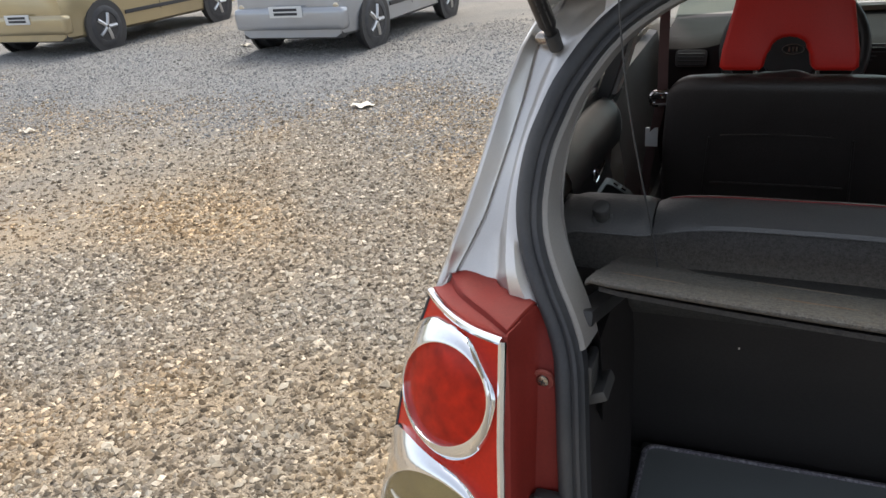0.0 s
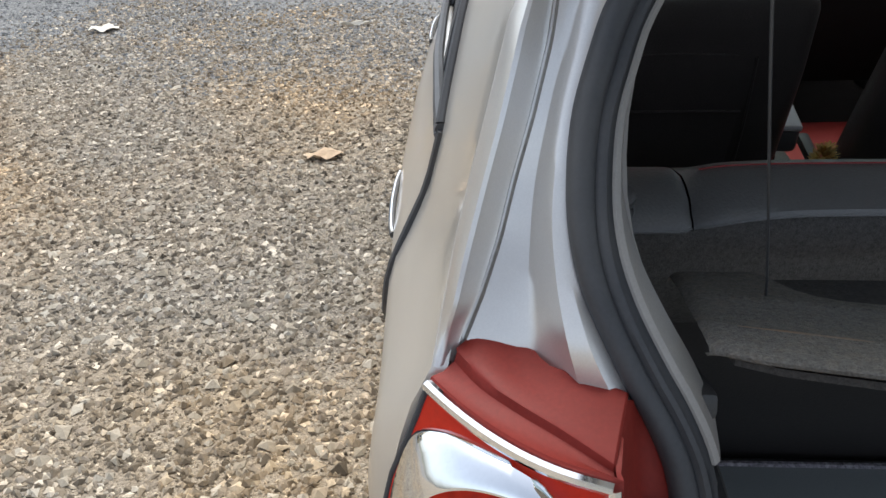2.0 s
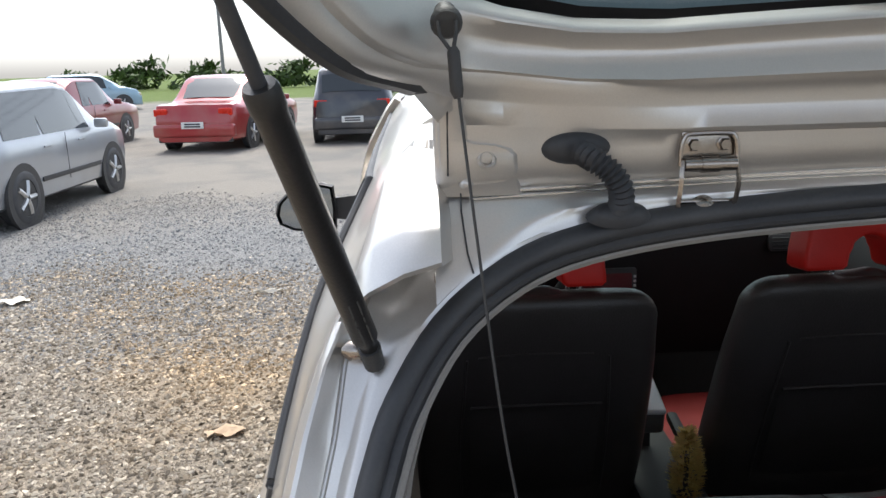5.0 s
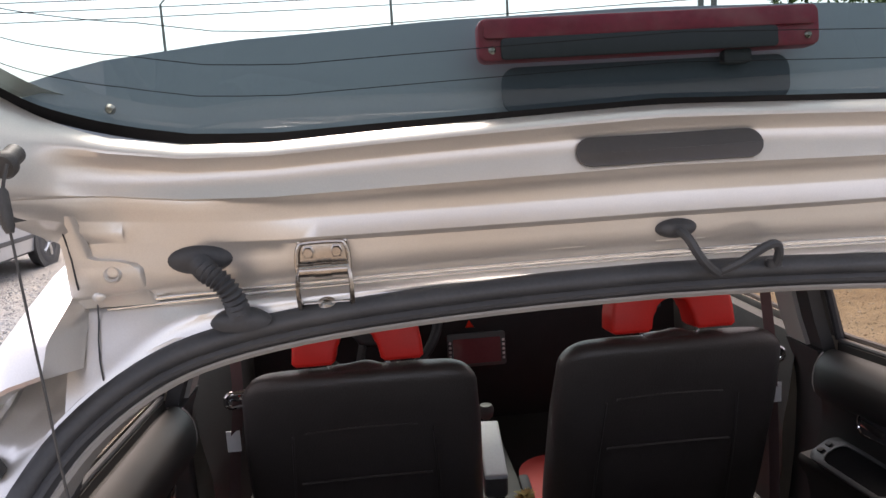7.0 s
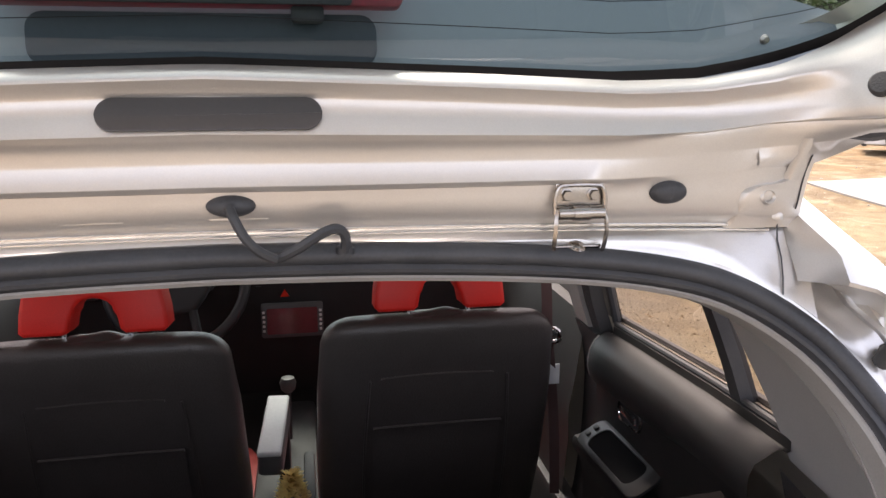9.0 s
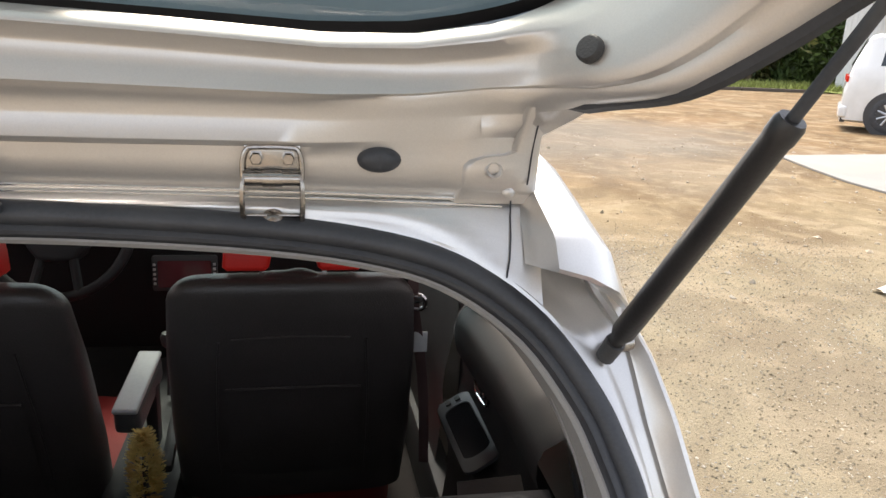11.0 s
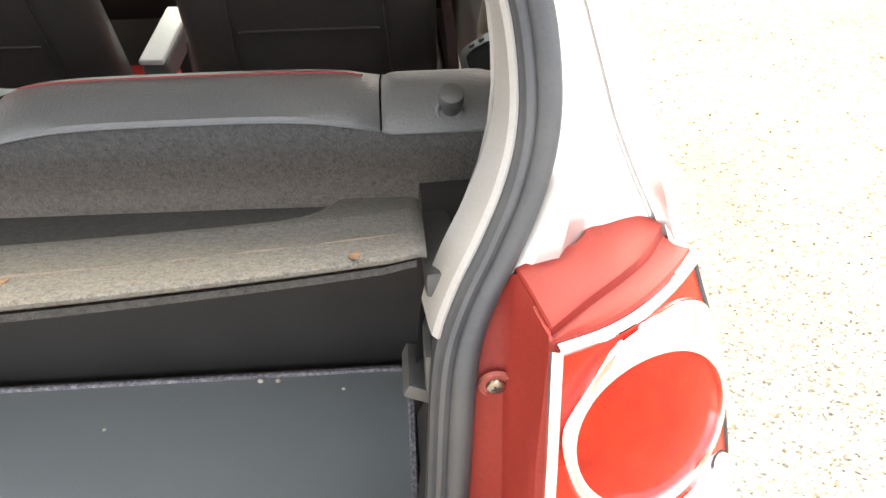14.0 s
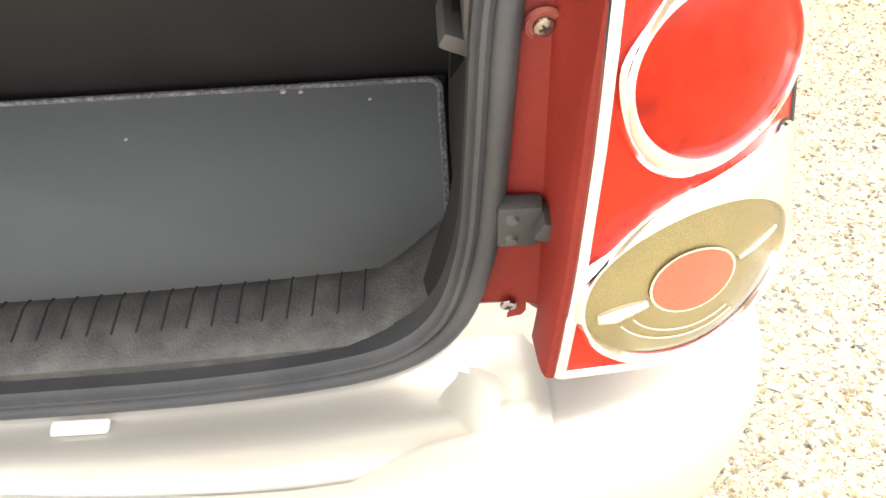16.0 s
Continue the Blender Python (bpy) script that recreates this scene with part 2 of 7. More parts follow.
def prism(outline, depth, m=None, bevel=0.0):
    """A flat outline in xy, made depth thick along z."""
    b = bmesh.new()
    f = b.faces.new([b.verts.new((*p[:2], 0.0)) for p in outline])
    r = bmesh.ops.extrude_face_region(b, geom=[f])
    bmesh.ops.translate(b, vec=(0, 0, depth), verts=[v for v in r["geom"] if isinstance(v, bmesh.types.BMVert)])
    if bevel:
        es = [e for e in b.edges if abs(e.verts[0].co.z - e.verts[1].co.z) < 1e-9]
        bmesh.ops.bevel(b, geom=es, offset=bevel, segments=2, profile=0.6, affect="EDGES")
    bmesh.ops.transform(b, matrix=m or Matrix(), verts=b.verts)
    return b


def axes(origin, u, v):
    """A frame at origin with x along u, y near v and z across both."""
    u = Vector(u).normalized()
    w = u.cross(Vector(v)).normalized()
    v = w.cross(u)
    m = Matrix((u, v, w)).transposed().to_4x4()
    m.translation = origin
    return m


def lerp(a, b, t):
    return a + (b - a) * t


def ramp(x, xs, ys):
    return float(np.interp(x, xs, ys))


def arc(cx, cy, rx, ry, a0, a1, n):
    return [(cx + rx * math.cos(radians(lerp(a0, a1, k / n))), cy + ry * math.sin(radians(lerp(a0, a1, k / n)))) for k in range(n + 1)]


def rounded(w, h, r, n=5):
    out = []
    for cx, cy, a in ((w / 2 - r, h / 2 - r, 0), (-w / 2 + r, h / 2 - r, 90), (-w / 2 + r, -h / 2 + r, 180), (w / 2 - r, -h / 2 + r, 270)):
        out += arc(cx, cy, r, r, a, a + 90, n)
    return out

# ---- the silver hatchback, its tailgate open ----
# x to its right, y ahead, z up; the lamp screws lie in y = 0
car = thing("hatchback_car", (0, 0, 0), "silver hatchback car parked on gravel with its tailgate wide open", "car")
SIDES = (-1, 1)


def flange_y(z):
    """How far ahead the rear opening's flange lies at a height."""
    return ramp(z, [0.40, 0.60, 0.675, 0.776, 0.90, 0.93, 0.96, 1.0, 1.05, 1.25, 1.30, 1.37, 1.45],
                [-0.075, -0.06, -0.046, -0.030, -0.006, 0.004, 0.020, 0.046, 0.080, 0.212, 0.245, 0.285, 0.32])


_half = [Vector((x, z, 0)) for x, z in ((0.0, 0.560), (0.15, 0.562), (0.28, 0.568), (0.40, 0.584), (0.48, 0.612), (0.526, 0.660), (0.549, 0.735), (0.558, 0.82), (0.564, 0.91),
         (0.570, 0.948), (0.582, 0.975), (0.600, 1.003), (0.618, 1.034), (0.630, 1.065), (0.635, 1.10), (0.632, 1.145), (0.621, 1.182), (0.603, 1.222), (0.562, 1.275),
         (0.50, 1.317), (0.43, 1.340), (0.32, 1.355), (0.16, 1.364), (0.0, 1.367))]
HALF = [(p.x, p.y) for p in spline(_half, 4)]
LOOP = HALF + [(-x, z) for x, z in HALF[-2:0:-1]]


def seal_x(z):
    """Half width of the opening at a height above its bottom."""
    zs = [p[1] for p in HALF if p[1] > 0.59]
    return ramp(z, zs, [p[0] for p in HALF if p[1] > 0.59])


def swept(section, loop=LOOP, closed=True, z_from=-9.0):
    """Sweeps (inward, back) offsets along the opening."""
    rows, n = [], len(loop)
    for i, (x, z) in enumerate(loop):
        a, b = (loop[(i + 1) % n], loop[i - 1]) if closed else (loop[min(i + 1, n - 1)], loop[max(i - 1, 0)])
        t = Vector((a[0] - b[0], 0, a[1] - b[1])).normalized()
        inward = Vector((-t.z, 0, t.x))
        p = Vector((x, 0, z))
        row = []
        for d, back in section:
            q = p + inward * d
            row.append((q.x, flange_y(min(max(z, 0.4), 1.45)) - back, q.z))
        rows.append(row)
    return rows_mesh(rows, False, closed)


def width(y):
    return ramp(y, [-0.05, 0.1, 0.2, 0.3, 0.45, 0.7, 1.0, 2.2, 2.6, 2.9, 3.2, 3.35], [0.762, 0.763, 0.766, 0.773, 0.784, 0.797, 0.801, 0.801, 0.79, 0.765, 0.70, 0.62])


def tuck(z):
    """How the side leans in above and below its widest line."""
    return ramp(z, [0.15, 0.3, 0.5, 0.65, 0.80, 0.90, 0.94, 0.99, 1.03, 1.07, 1.15, 1.205, 1.25, 1.32, 1.36, 1.40, 1.43],
                [-0.085, -0.045, -0.012, -0.002, 0.0, -0.006, -0.012, -0.027, -0.037, -0.047, -0.072, -0.092, -0.115, -0.155, -0.18, -0.22, -0.27])


def haunch(y, z):
    """The swell of the body below the shoulder line, which dies away at the tail lamp."""
    return ramp(z, [0.25, 0.40, 0.55, 0.70, 0.82, 0.87, 0.90, 0.93, 0.96, 0.98], [0.0, 0.015, 0.030, 0.036, 0.036, 0.031, 0.023, 0.010, 0.002, 0.0]) * ramp(y, [0.045, 0.075, 0.11, 1.0, 1.3, 3.0], [0.0, 0.55, 1.0, 0.9, 0.6, 0.3])


def ridge_x(z):
    """Half width at the pillar's rear ridge."""
    return ramp(z, [0.99, 1.0, 1.03, 1.06, 1.10, 1.15, 1.20, 1.247, 1.30, 1.34, 1.40], [0.7295, 0.7275, 0.7205, 0.7135, 0.702, 0.688, 0.675, 0.657, 0.630, 0.610, 0.575])


def skin(s, y, z, out=0.0):
    x = width(y) + tuck(z) + haunch(y, z)
    if z > 0.96 and y < 0.5:
        k = min(1.0, max(0.0, (y - rear_end(z)) / 0.26))
        k = k * k * (3 - 2 * k)
        x = lerp(lerp(x, ridge_x(z), min(1.0, (z - 0.96) / 0.03)), x, k)
    return Vector((s * (x + out), y, z))


def belt(y):
    return ramp(y, [0.3, 0.45, 0.66, 1.17, 2.3, 2.6], [1.045, 1.037, 1.020, 0.972, 0.962, 0.958])


RAIL = 1.335


def patch_rows(s, ya, yb, za, zb, ny=10, nz=8, out=0.0):
    """Part of the body side: ya, yb give its ends at a height, za, zb its edges at a distance."""
    rows = []
    for k in range(nz + 1):
        row = []
        for j in range(ny + 1):
            t = k / nz
            y = 0.0
            z = 0.5
            for _ in range(4):
                a = ya(z) if callable(ya) else ya
                b = yb(z) if callable(yb) else yb
                y = lerp(a, b, j / ny)
                z0 = za(y) if callable(za) else za
                z1 = zb(y) if callable(zb) else zb
                z = lerp(z0, z1, t)
            row.append(skin(s, y, z, out))
        rows.append(row)
    return rows


def patch(*a):
    return rows_mesh(patch_rows(*a))


def shell(s, ya, yb, za, zb, ny=10, nz=8, out=0.0, depth=0.012):
    """The same with an inner face and closed edges."""
    o, i = patch_rows(s, ya, yb, za, zb, ny, nz, out), patch_rows(s, ya, yb, za, zb, ny, nz, out - depth)
    b = rows_mesh(o)
    rows_mesh(i, bm=b)
    rim = [(0, j) for j in range(ny)] + [(k, ny) for k in range(nz)] + [(nz, j) for j in range(ny, 0, -1)] + [(k, 0) for k in range(nz, 0, -1)]
    return rows_mesh([[q[k][j] for k, j in rim] for q in (o, i)], True, bm=b)


def rear_end(z):
    """Where the body side ends at the rear."""
    return ramp(z, [0.2, 0.55, 0.60, 0.66, 0.95, 0.985, 1.0, 1.03, 1.06, 1.10, 1.14, 1.18, 1.25, 1.30, 1.332, 1.334, 1.45], [0.10, 0.10, 0.10, 0.05, 0.060, 0.068, 0.082, 0.110, 0.137, 0.165, 0.183, 0.198, 0.222, 0.254, 0.300, 0.302, 0.42])


def window_back(z):
    return ramp(z, [1.0, 1.05, 1.30, 1.4], [0.36, 0.37, 0.60, 0.70])


def divider(z):
    """The upright bar between the rear door's two panes."""
    return 0.612 + 0.27 * (z - 1.0)


def door_back(z):
    """The rear door's rear edge, which follows the wheel arch."""
    return ramp(z, [0.2, 0.45, 0.58, 0.68, 0.76, 0.82, 0.88, 0.93, 0.97, 1.03, 1.06], [0.94, 0.93, 0.84, 0.62, 0.43, 0.375, 0.362, 0.372, 0.380, 0.372, 0.368])


GAP = 0.005
for s in SIDES:
    part("quarter_panel", shell(s, rear_end, lambda z: door_back(z) - GAP, 0.30, belt, 14, 26), PAINT, car, "silver painted quarter panel with a film of dust, tinted for ground reflection")
    part("rear_pillar", shell(s, rear_end, window_back, belt, 1.40, 8, 18), PAINT, car)
    part("rear_door", shell(s, lambda z: door_back(z) + GAP, 1.175, 0.30, belt, 12, 18), PAINT, car)
    part("front_door", shell(s, 1.185, 2.25, 0.28, belt, 12, 18), PAINT, car)
    part("front_fender", shell(s, 2.26, 3.33, 0.30, lambda y: ramp(y, [2.2, 2.6, 3.3], [0.985, 0.95, 0.80]), 12, 14), PAINT, car)
    part("centre_pillar", shell(s, lambda z: 1.17 + 0.06 * (z - 1.0), lambda z: 1.28 + 0.06 * (z - 1.0), belt, RAIL, 3, 10, -0.004), PLASTIC, car)
    part("roof_rail", shell(s, lambda z: 0.60, lambda z: 2.1 - 1.6 * (z - 1.335), lambda y: ramp(y, [0.6, 1.8, 2.1], [RAIL - 0.03, RAIL, RAIL - 0.02]), 1.43, 18, 5), PAINT, car)
    # front pillar and mirror corner
    a_rows = []
    for k in range(11):
        t = k / 10
        p, q = skin(s, lerp(2.42, 1.95, t), lerp(1.0, 1.37, t)), skin(s, lerp(2.55, 2.02, t), lerp(0.99, 1.385, t))
        a_rows.append([p, lerp(p, q, 0.5) + Vector((s * 0.006, 0, 0)), q])
    part("front_pillar", thick(rows_mesh(a_rows), -0.02), PAINT, car)
    # door window glass and its rubber
    part("rear_door_glass", patch(s, lambda z: divider(z) + 0.016, 1.17, belt, RAIL - 0.01, 4, 4, -0.012), SIDE_GLASS, car).visible_shadow = False
    part("rear_quarter_glass", patch(s, window_back, lambda z: max(window_back(z) + 0.004, divider(z) - 0.014), belt, RAIL - 0.01, 3, 4, -0.012), SIDE_GLASS, car).visible_shadow = False
    part("front_door_glass", patch(s, lambda z: 1.28 + 0.06 * (z - 1.0), lambda z: 2.42 - 1.27 * (z - 1.0), belt, RAIL - 0.01, 4, 4, -0.012), SIDE_GLASS, car).visible_shadow = False
    part("window_divider", shell(s, lambda z: divider(z) - 0.018, lambda z: divider(z) + 0.018, belt, RAIL, 1, 6, -0.004, 0.03), RUBBER, car)
    part("window_rubber", tube([skin(s, y, belt(y) + 0.004, 0.001) for y in np.linspace(0.372, 2.35, 24)], 0.0075, 8), RUBBER, car, "black rubber strip under the side windows")
    part("window_moulding", tube([skin(s, window_back(z) + 0.006, z, 0.002) for z in np.linspace(1.05, 1.325, 10)] + [skin(s, y, RAIL - 0.004, 0.002) for y in np.linspace(0.63, 2.0, 20)], 0.0065, 8), RUBBER, car)
    part("chrome_strip", tube([skin(s, y, belt(y) - 0.012, 0.002) for y in np.linspace(0.40, 2.3, 22)], 0.0035, 6), CHROME, car)
    # door handles
    for y0, z0 in ((0.49, 0.852), (1.18, 0.90)):
        pts = spline([skin(s, y0, z0, 0.0), skin(s, y0 + 0.03, z0, 0.004), skin(s, y0 + 0.085, z0 + 0.002, 0.006), skin(s, y0 + 0.14, z0 + 0.004, 0.004), skin(s, y0 + 0.17, z0 + 0.004, 0.0)], 5)
        handle = part("door_handle", tube(pts, 0.0048, 8), PLASTIC_GREY, car, "dark door handle with chrome edges")
        for dz in (-0.0052, 0.0052):
            part("chrome_edge", tube([p + Vector((s * 0.001, 0, dz)) for p in pts], 0.0019, 6), CHROME, handle, "chrome edge")
    part("door_gap", tube([skin(s, door_back(z), z, 0.0005) for z in np.linspace(0.40, 1.045, 26)], 0.0055, 6), RUBBER, car, "dark joint round the rear door")
    part("door_gap", tube([skin(s, 1.180, z, -0.002) for z in np.linspace(0.35, 0.97, 14)], 0.004, 6), RUBBER, car, "dark joint between the doors")
    # wheels
    for yw in (0.52, 2.87):
        m = axes((s * 0.70, yw, 0.272), (0, 1, 0), (0, 0, 1))
        wheel = part("wheel", lathe([(0.155, -0.075), (0.19, -0.082), (0.245, -0.082), (0.268, -0.06), (0.272, 0.0), (0.268, 0.06), (0.245, 0.082), (0.19, 0.082), (0.155, 0.075), (0.155, -0.075)], 32, m), RUBBER, car)
        part("rim", lathe([(0.0, 0.05), (0.05, 0.055), (0.06, 0.035), (0.13, 0.03), (0.152, 0.07), (0.156, 0.07), (0.156, -0.07), (0.15, -0.07)], 28, m), STEEL, wheel)
    part("underbody", box(0.06, 3.0, 0.3, (s * 0.70, 1.75, 0.33), 0.02), PLASTIC, car)

part("floor_pan", box(1.36, 3.1, 0.06, (0, 1.75, 0.30), 0.02), DASH, car)
part("bonnet", thick(rows_mesh([[(x, lerp(2.45, 3.38, t), ramp(t, [0, 0.6, 0.9, 1], [0.99, 0.92, 0.82, 0.70]) - 0.09 * (x / 0.75) ** 2 * (1 - 0.2 * t)) for x in np.linspace(-0.74 + 0.1 * t, 0.74 - 0.1 * t, 13)] for t in np.linspace(0, 1, 9)]), 0.01), PAINT, car)
part("front_bumper", thick(rows_mesh([[(x, 3.40 - 0.25 * (abs(x) / 0.72) ** 3 + d, z) for x in np.linspace(-0.72, 0.72, 15)] for z, d in ((0.2, -0.05), (0.3, 0.0), (0.5, 0.03), (0.68, -0.01), (0.72, -0.04))]), 0.01), PAINT, car)
# roof skin behind the tailgate's joint
roof_rows = []
for y in (0.335, 0.36, 0.5, 0.9, 1.4, 1.75, 1.98):
    crown = ramp(y, [0.33, 0.36, 0.5, 0.9, 1.4, 1.8, 2.0], [1.405, 1.43, 1.455, 1.475, 1.48, 1.462, 1.43])
    roof_rows.append([(x, y, crown - 0.055 * (abs(x) / 0.56) ** 2.5) for x in np.linspace(-0.575, 0.575, 21)])
part("roof", thick(rows_mesh(roof_rows), 0.012), PAINT, car)
lining = [[(x, y, ramp(y, [0.27, 0.4, 0.9, 1.4, 1.9], [1.335, 1.365, 1.41, 1.415, 1.37]) - 0.05 * (abs(x) / 0.58) ** 2.5) for x in np.linspace(-0.60, 0.60, 17)] for y in (0.285, 0.33, 0.5, 0.9, 1.4, 1.75, 1.95)]
part("headliner", thick(rows_mesh(lining), 0.008), TRIM, car, "light grey cloth headliner")
part("windscreen", rows_mesh([[(x, lerp(2.52, 1.97, t) - 0.10 * (x / 0.7) ** 2, lerp(0.985, 1.425, t) - 0.03 * (x / 0.7) ** 2) for x in np.linspace(-0.70 + 0.16 * t, 0.70 - 0.16 * t, 13)] for t in np.linspace(0, 1, 7)]), SCREEN_GLASS, car)

# ---- rear flange, pillars' gutters and rail ends ----
GUT_Z, GUT_X = [0.985, 1.0, 1.03, 1.06, 1.10, 1.14, 1.19, 1.245, 1.30, 1.34], [0.712, 0.707, 0.693, 0.681, 0.670, 0.658, 0.645, 0.636, 0.610, 0.585]
GUT_Y = [0.078, 0.085, 0.104, 0.127, 0.148, 0.163, 0.186, 0.218, 0.252, 0.285]
for s in SIDES:
    rows = []
    for z in np.linspace(0.975, 1.335, 42):
        xs, xg, f = seal_x(z), ramp(z, GUT_Z, GUT_X), flange_y(z)
        end = skin(s, rear_end(z), z)
        xr = abs(end.x)
        bulge = 0.017 * math.exp(-((z - 1.022) / 0.030) ** 2)
        w = max(xg - xs, 0.02)
        zc = max(z, 0.989)
        end, fc = skin(s, rear_end(zc), zc), flange_y(zc)
        xr = abs(end.x)
        yg = max(ramp(z, GUT_Z, GUT_Y), f + 0.008)
        ye = max(end.y, fc + 0.004)
        sec = [(xs - 0.035, f + 0.012), (xs - 0.012, f + 0.004), (xs + 0.10 * w, f - bulge), (xs + 0.28 * w, f + 0.002 - 0.6 * bulge), (xs + 0.36 * w, lerp(f, yg, 0.25)), (xs + 0.50 * w, lerp(f, yg, 0.80)), (xs + 0.58 * w, lerp(f, yg, 0.97)), (xs + 0.80 * w, yg),
               (xg - 0.002, yg), (xg - 0.0004, yg + 0.007), (xg + 0.0012, yg + 0.007), (xg + 0.003, yg - 0.001)]
        yw = min(yg, ye) - lerp(0.020, 0.008, min(1.0, max(0.0, (z - 1.24) / 0.06))) * min(1.0, max(0.15, (z - 0.985) / 0.05))
        out = [(lerp(xg, xr, 0.22), lerp(yg, yw, 0.14)), (lerp(xg, xr, 0.58), lerp(yg, yw, 0.80)), (lerp(xg, xr, 0.66), lerp(yg, yw, 0.97)), (lerp(xg, xr, 0.78), yw), (lerp(xg, xr, 0.92), lerp(yw, ye, 0.35)), (xr, ye + 0.004)]
        sunk = min(1.0, max(0.0, (z - 1.262) / 0.022))       # the pocket under the rail end, behind the strut
        sunk = 0.030 * sunk * sunk * (3 - 2 * sunk)
        row = [(s * x, y + (sunk * min(1.0, max(0.0, (k - 2) / 3))), z) for k, (x, y) in enumerate(sec)] + [(s * x, y + sunk * (1.0, 1.0, 0.9, 0.6, 0.2, 0.0)[k], zc) for k, (x, y) in enumerate(out)]
        rows.append(row)
    part("pillar_flange", rows_mesh(rows), PAINT_FLANGE, car, "silver painted inner pillar flange with a gutter")
    # rail end over the strut's pocket
    cap = [[(s * 0.556, 0.194, 1.327), (s * 0.556, 0.192, 1.331), (s * 0.556, 0.207, 1.351), (s * 0.556, 0.215, 1.356), (s * 0.555, 0.27, 1.377), (s * 0.555, 0.34, 1.400)],
           [(s * 0.585, 0.194, 1.319), (s * 0.585, 0.192, 1.323), (s * 0.584, 0.208, 1.351), (s * 0.583, 0.216, 1.356), (s * 0.580, 0.27, 1.379), (s * 0.578, 0.34, 1.404)],
           [(s * 0.613, 0.198, 1.304), (s * 0.613, 0.196, 1.308), (s * 0.609, 0.214, 1.338), (s * 0.607, 0.222, 1.343), (s * 0.602, 0.28, 1.366), (s * 0.597, 0.34, 1.388)],
           [(s * 0.630, 0.212, 1.287), (s * 0.630, 0.211, 1.291), (s * 0.622, 0.228, 1.318), (s * 0.619, 0.237, 1.325), (s * 0.611, 0.29, 1.350), (s * 0.605, 0.34, 1.370)],
           [(s * 0.634, 0.235, 1.280), (s * 0.634, 0.236, 1.284), (s * 0.628, 0.246, 1.306), (s * 0.625, 0.255, 1.313), (s * 0.617, 0.30, 1.337), (s * 0.610, 0.34, 1.355)]]
    b = rows_mesh(cap)
    rows_mesh([[r[0] for r in cap], [(s * 0.556, 0.266, 1.318), (s * 0.585, 0.266, 1.310), (s * 0.613, 0.266, 1.296), (s * 0.632, 0.266, 1.280), (s * 0.636, 0.266, 1.276)]], bm=b)
    rows_mesh([cap[0], [(s * 0.545, 0.250, 1.318), (s * 0.545, 0.252, 1.322), (s * 0.545, 0.268, 1.345), (s * 0.545, 0.276, 1.354), (s * 0.545, 0.30, 1.372), (s * 0.545, 0.34, 1.392)]], bm=b)
    part("rail_end", b, PAINT_FLANGE, car)
    # small clip and seam beside the strut
    part("seam", tube([(s * 0.5355, 0.278, 1.373), (s * 0.5355, 0.2745, 1.354), (s * 0.534, 0.2635, 1.339), (s * 0.532, 0.2545, 1.321), (s * 0.528, 0.246, 1.306)], 0.0008, 6), RUBBER, car)
    part("clip", merge(box(0.018, 0.010, 0.008, (s * 0.552, 0.258, 1.300), 0.002), tube([(s * 0.545, 0.252, 1.303), (s * 0.559, 0.252, 1.294)], 0.003, 6)), STEEL, car)
# header flange over the opening
rows = []
for x in np.linspace(-0.56, 0.56, 113):
    zt = ramp(abs(x), [p[0] for p in HALF[::-1] if p[1] > 1.26], [p[1] for p in HALF[::-1] if p[1] > 1.26])
    yt = flange_y(zt)
    row = [(x, yt + 0.010, zt - 0.035), (x, yt, zt - 0.004)]
    arch = 0.72 - 0.62 * max(0.0, (abs(x) - 0.40) / 0.12) ** 2          # a soft pressed ridge that bends down towards the pillar
    for t in (0.12, 0.25, 0.38, 0.5, 0.62, 0.75, 0.88):
        lift = 0.0034 * math.exp(-((t - arch) / 0.14) ** 2) + 0.0009 * math.sin(19 * x + 4 * t) * math.sin(math.pi * t)
        row.append((x, lerp(yt, 0.284, t) - 0.003 * math.sin(math.pi * t) - lift, lerp(zt - 0.004, 1.366, t)))
    rows.append(row + [(x, 0.284, 1.366), (x, 0.290, 1.3745), (x, 0.2935, 1.384), (x, 0.315, 1.388), (x, 0.335, 1.402), (x, 0.337, 1.41)])
part("header_flange", rows_mesh(rows), PAINT_FLANGE, car, "silver painted roof flange over the boot opening")
# lower flange under the opening


def bumper_dip(x):
    return ramp(abs(x), [0, 0.20, 0.35, 0.48, 0.56], [-0.060, -0.057, -0.045, -0.020, 0.0])


rows = []
for x in np.linspace(-0.592, 0.592, 61):
    zb = min(0.628, ramp(abs(x), [p[0] for p in HALF if p[1] < 0.70] + [0.60], [p[1] for p in HALF if p[1] < 0.70] + [0.70]))
    rows.append([(x, flange_y(zb) + 0.02, zb + 0.02), (x, flange_y(zb) - 0.004, zb - 0.002), (x, -0.086, lerp(zb - 0.002, 0.612 + bumper_dip(x), 0.5)), (x, -0.100, 0.6165 + bumper_dip(x)), (x, -0.112, 0.6165 + bumper_dip(x)), (x, -0.142, 0.6135 + bumper_dip(x)), (x, -0.165, 0.600 + bumper_dip(x))])
part("sill_flange", rows_mesh(rows), PAINT, car)

# rubber seal round the opening
sealing = [(-0.001, -0.004), (-0.001, 0.005), (0.002, 0.012), (0.007, 0.0155), (0.012, 0.0155), (0.0165, 0.0125), (0.0178, 0.0090), (0.0195, 0.0100), (0.022, 0.0115), (0.0255, 0.0105), (0.0272, 0.006), (0.0285, 0.0035), (0.031, 0.001), (0.031, -0.02)]
part("boot_seal", swept(sealing), RUBBER, car, "black rubber weather seal with two lips")
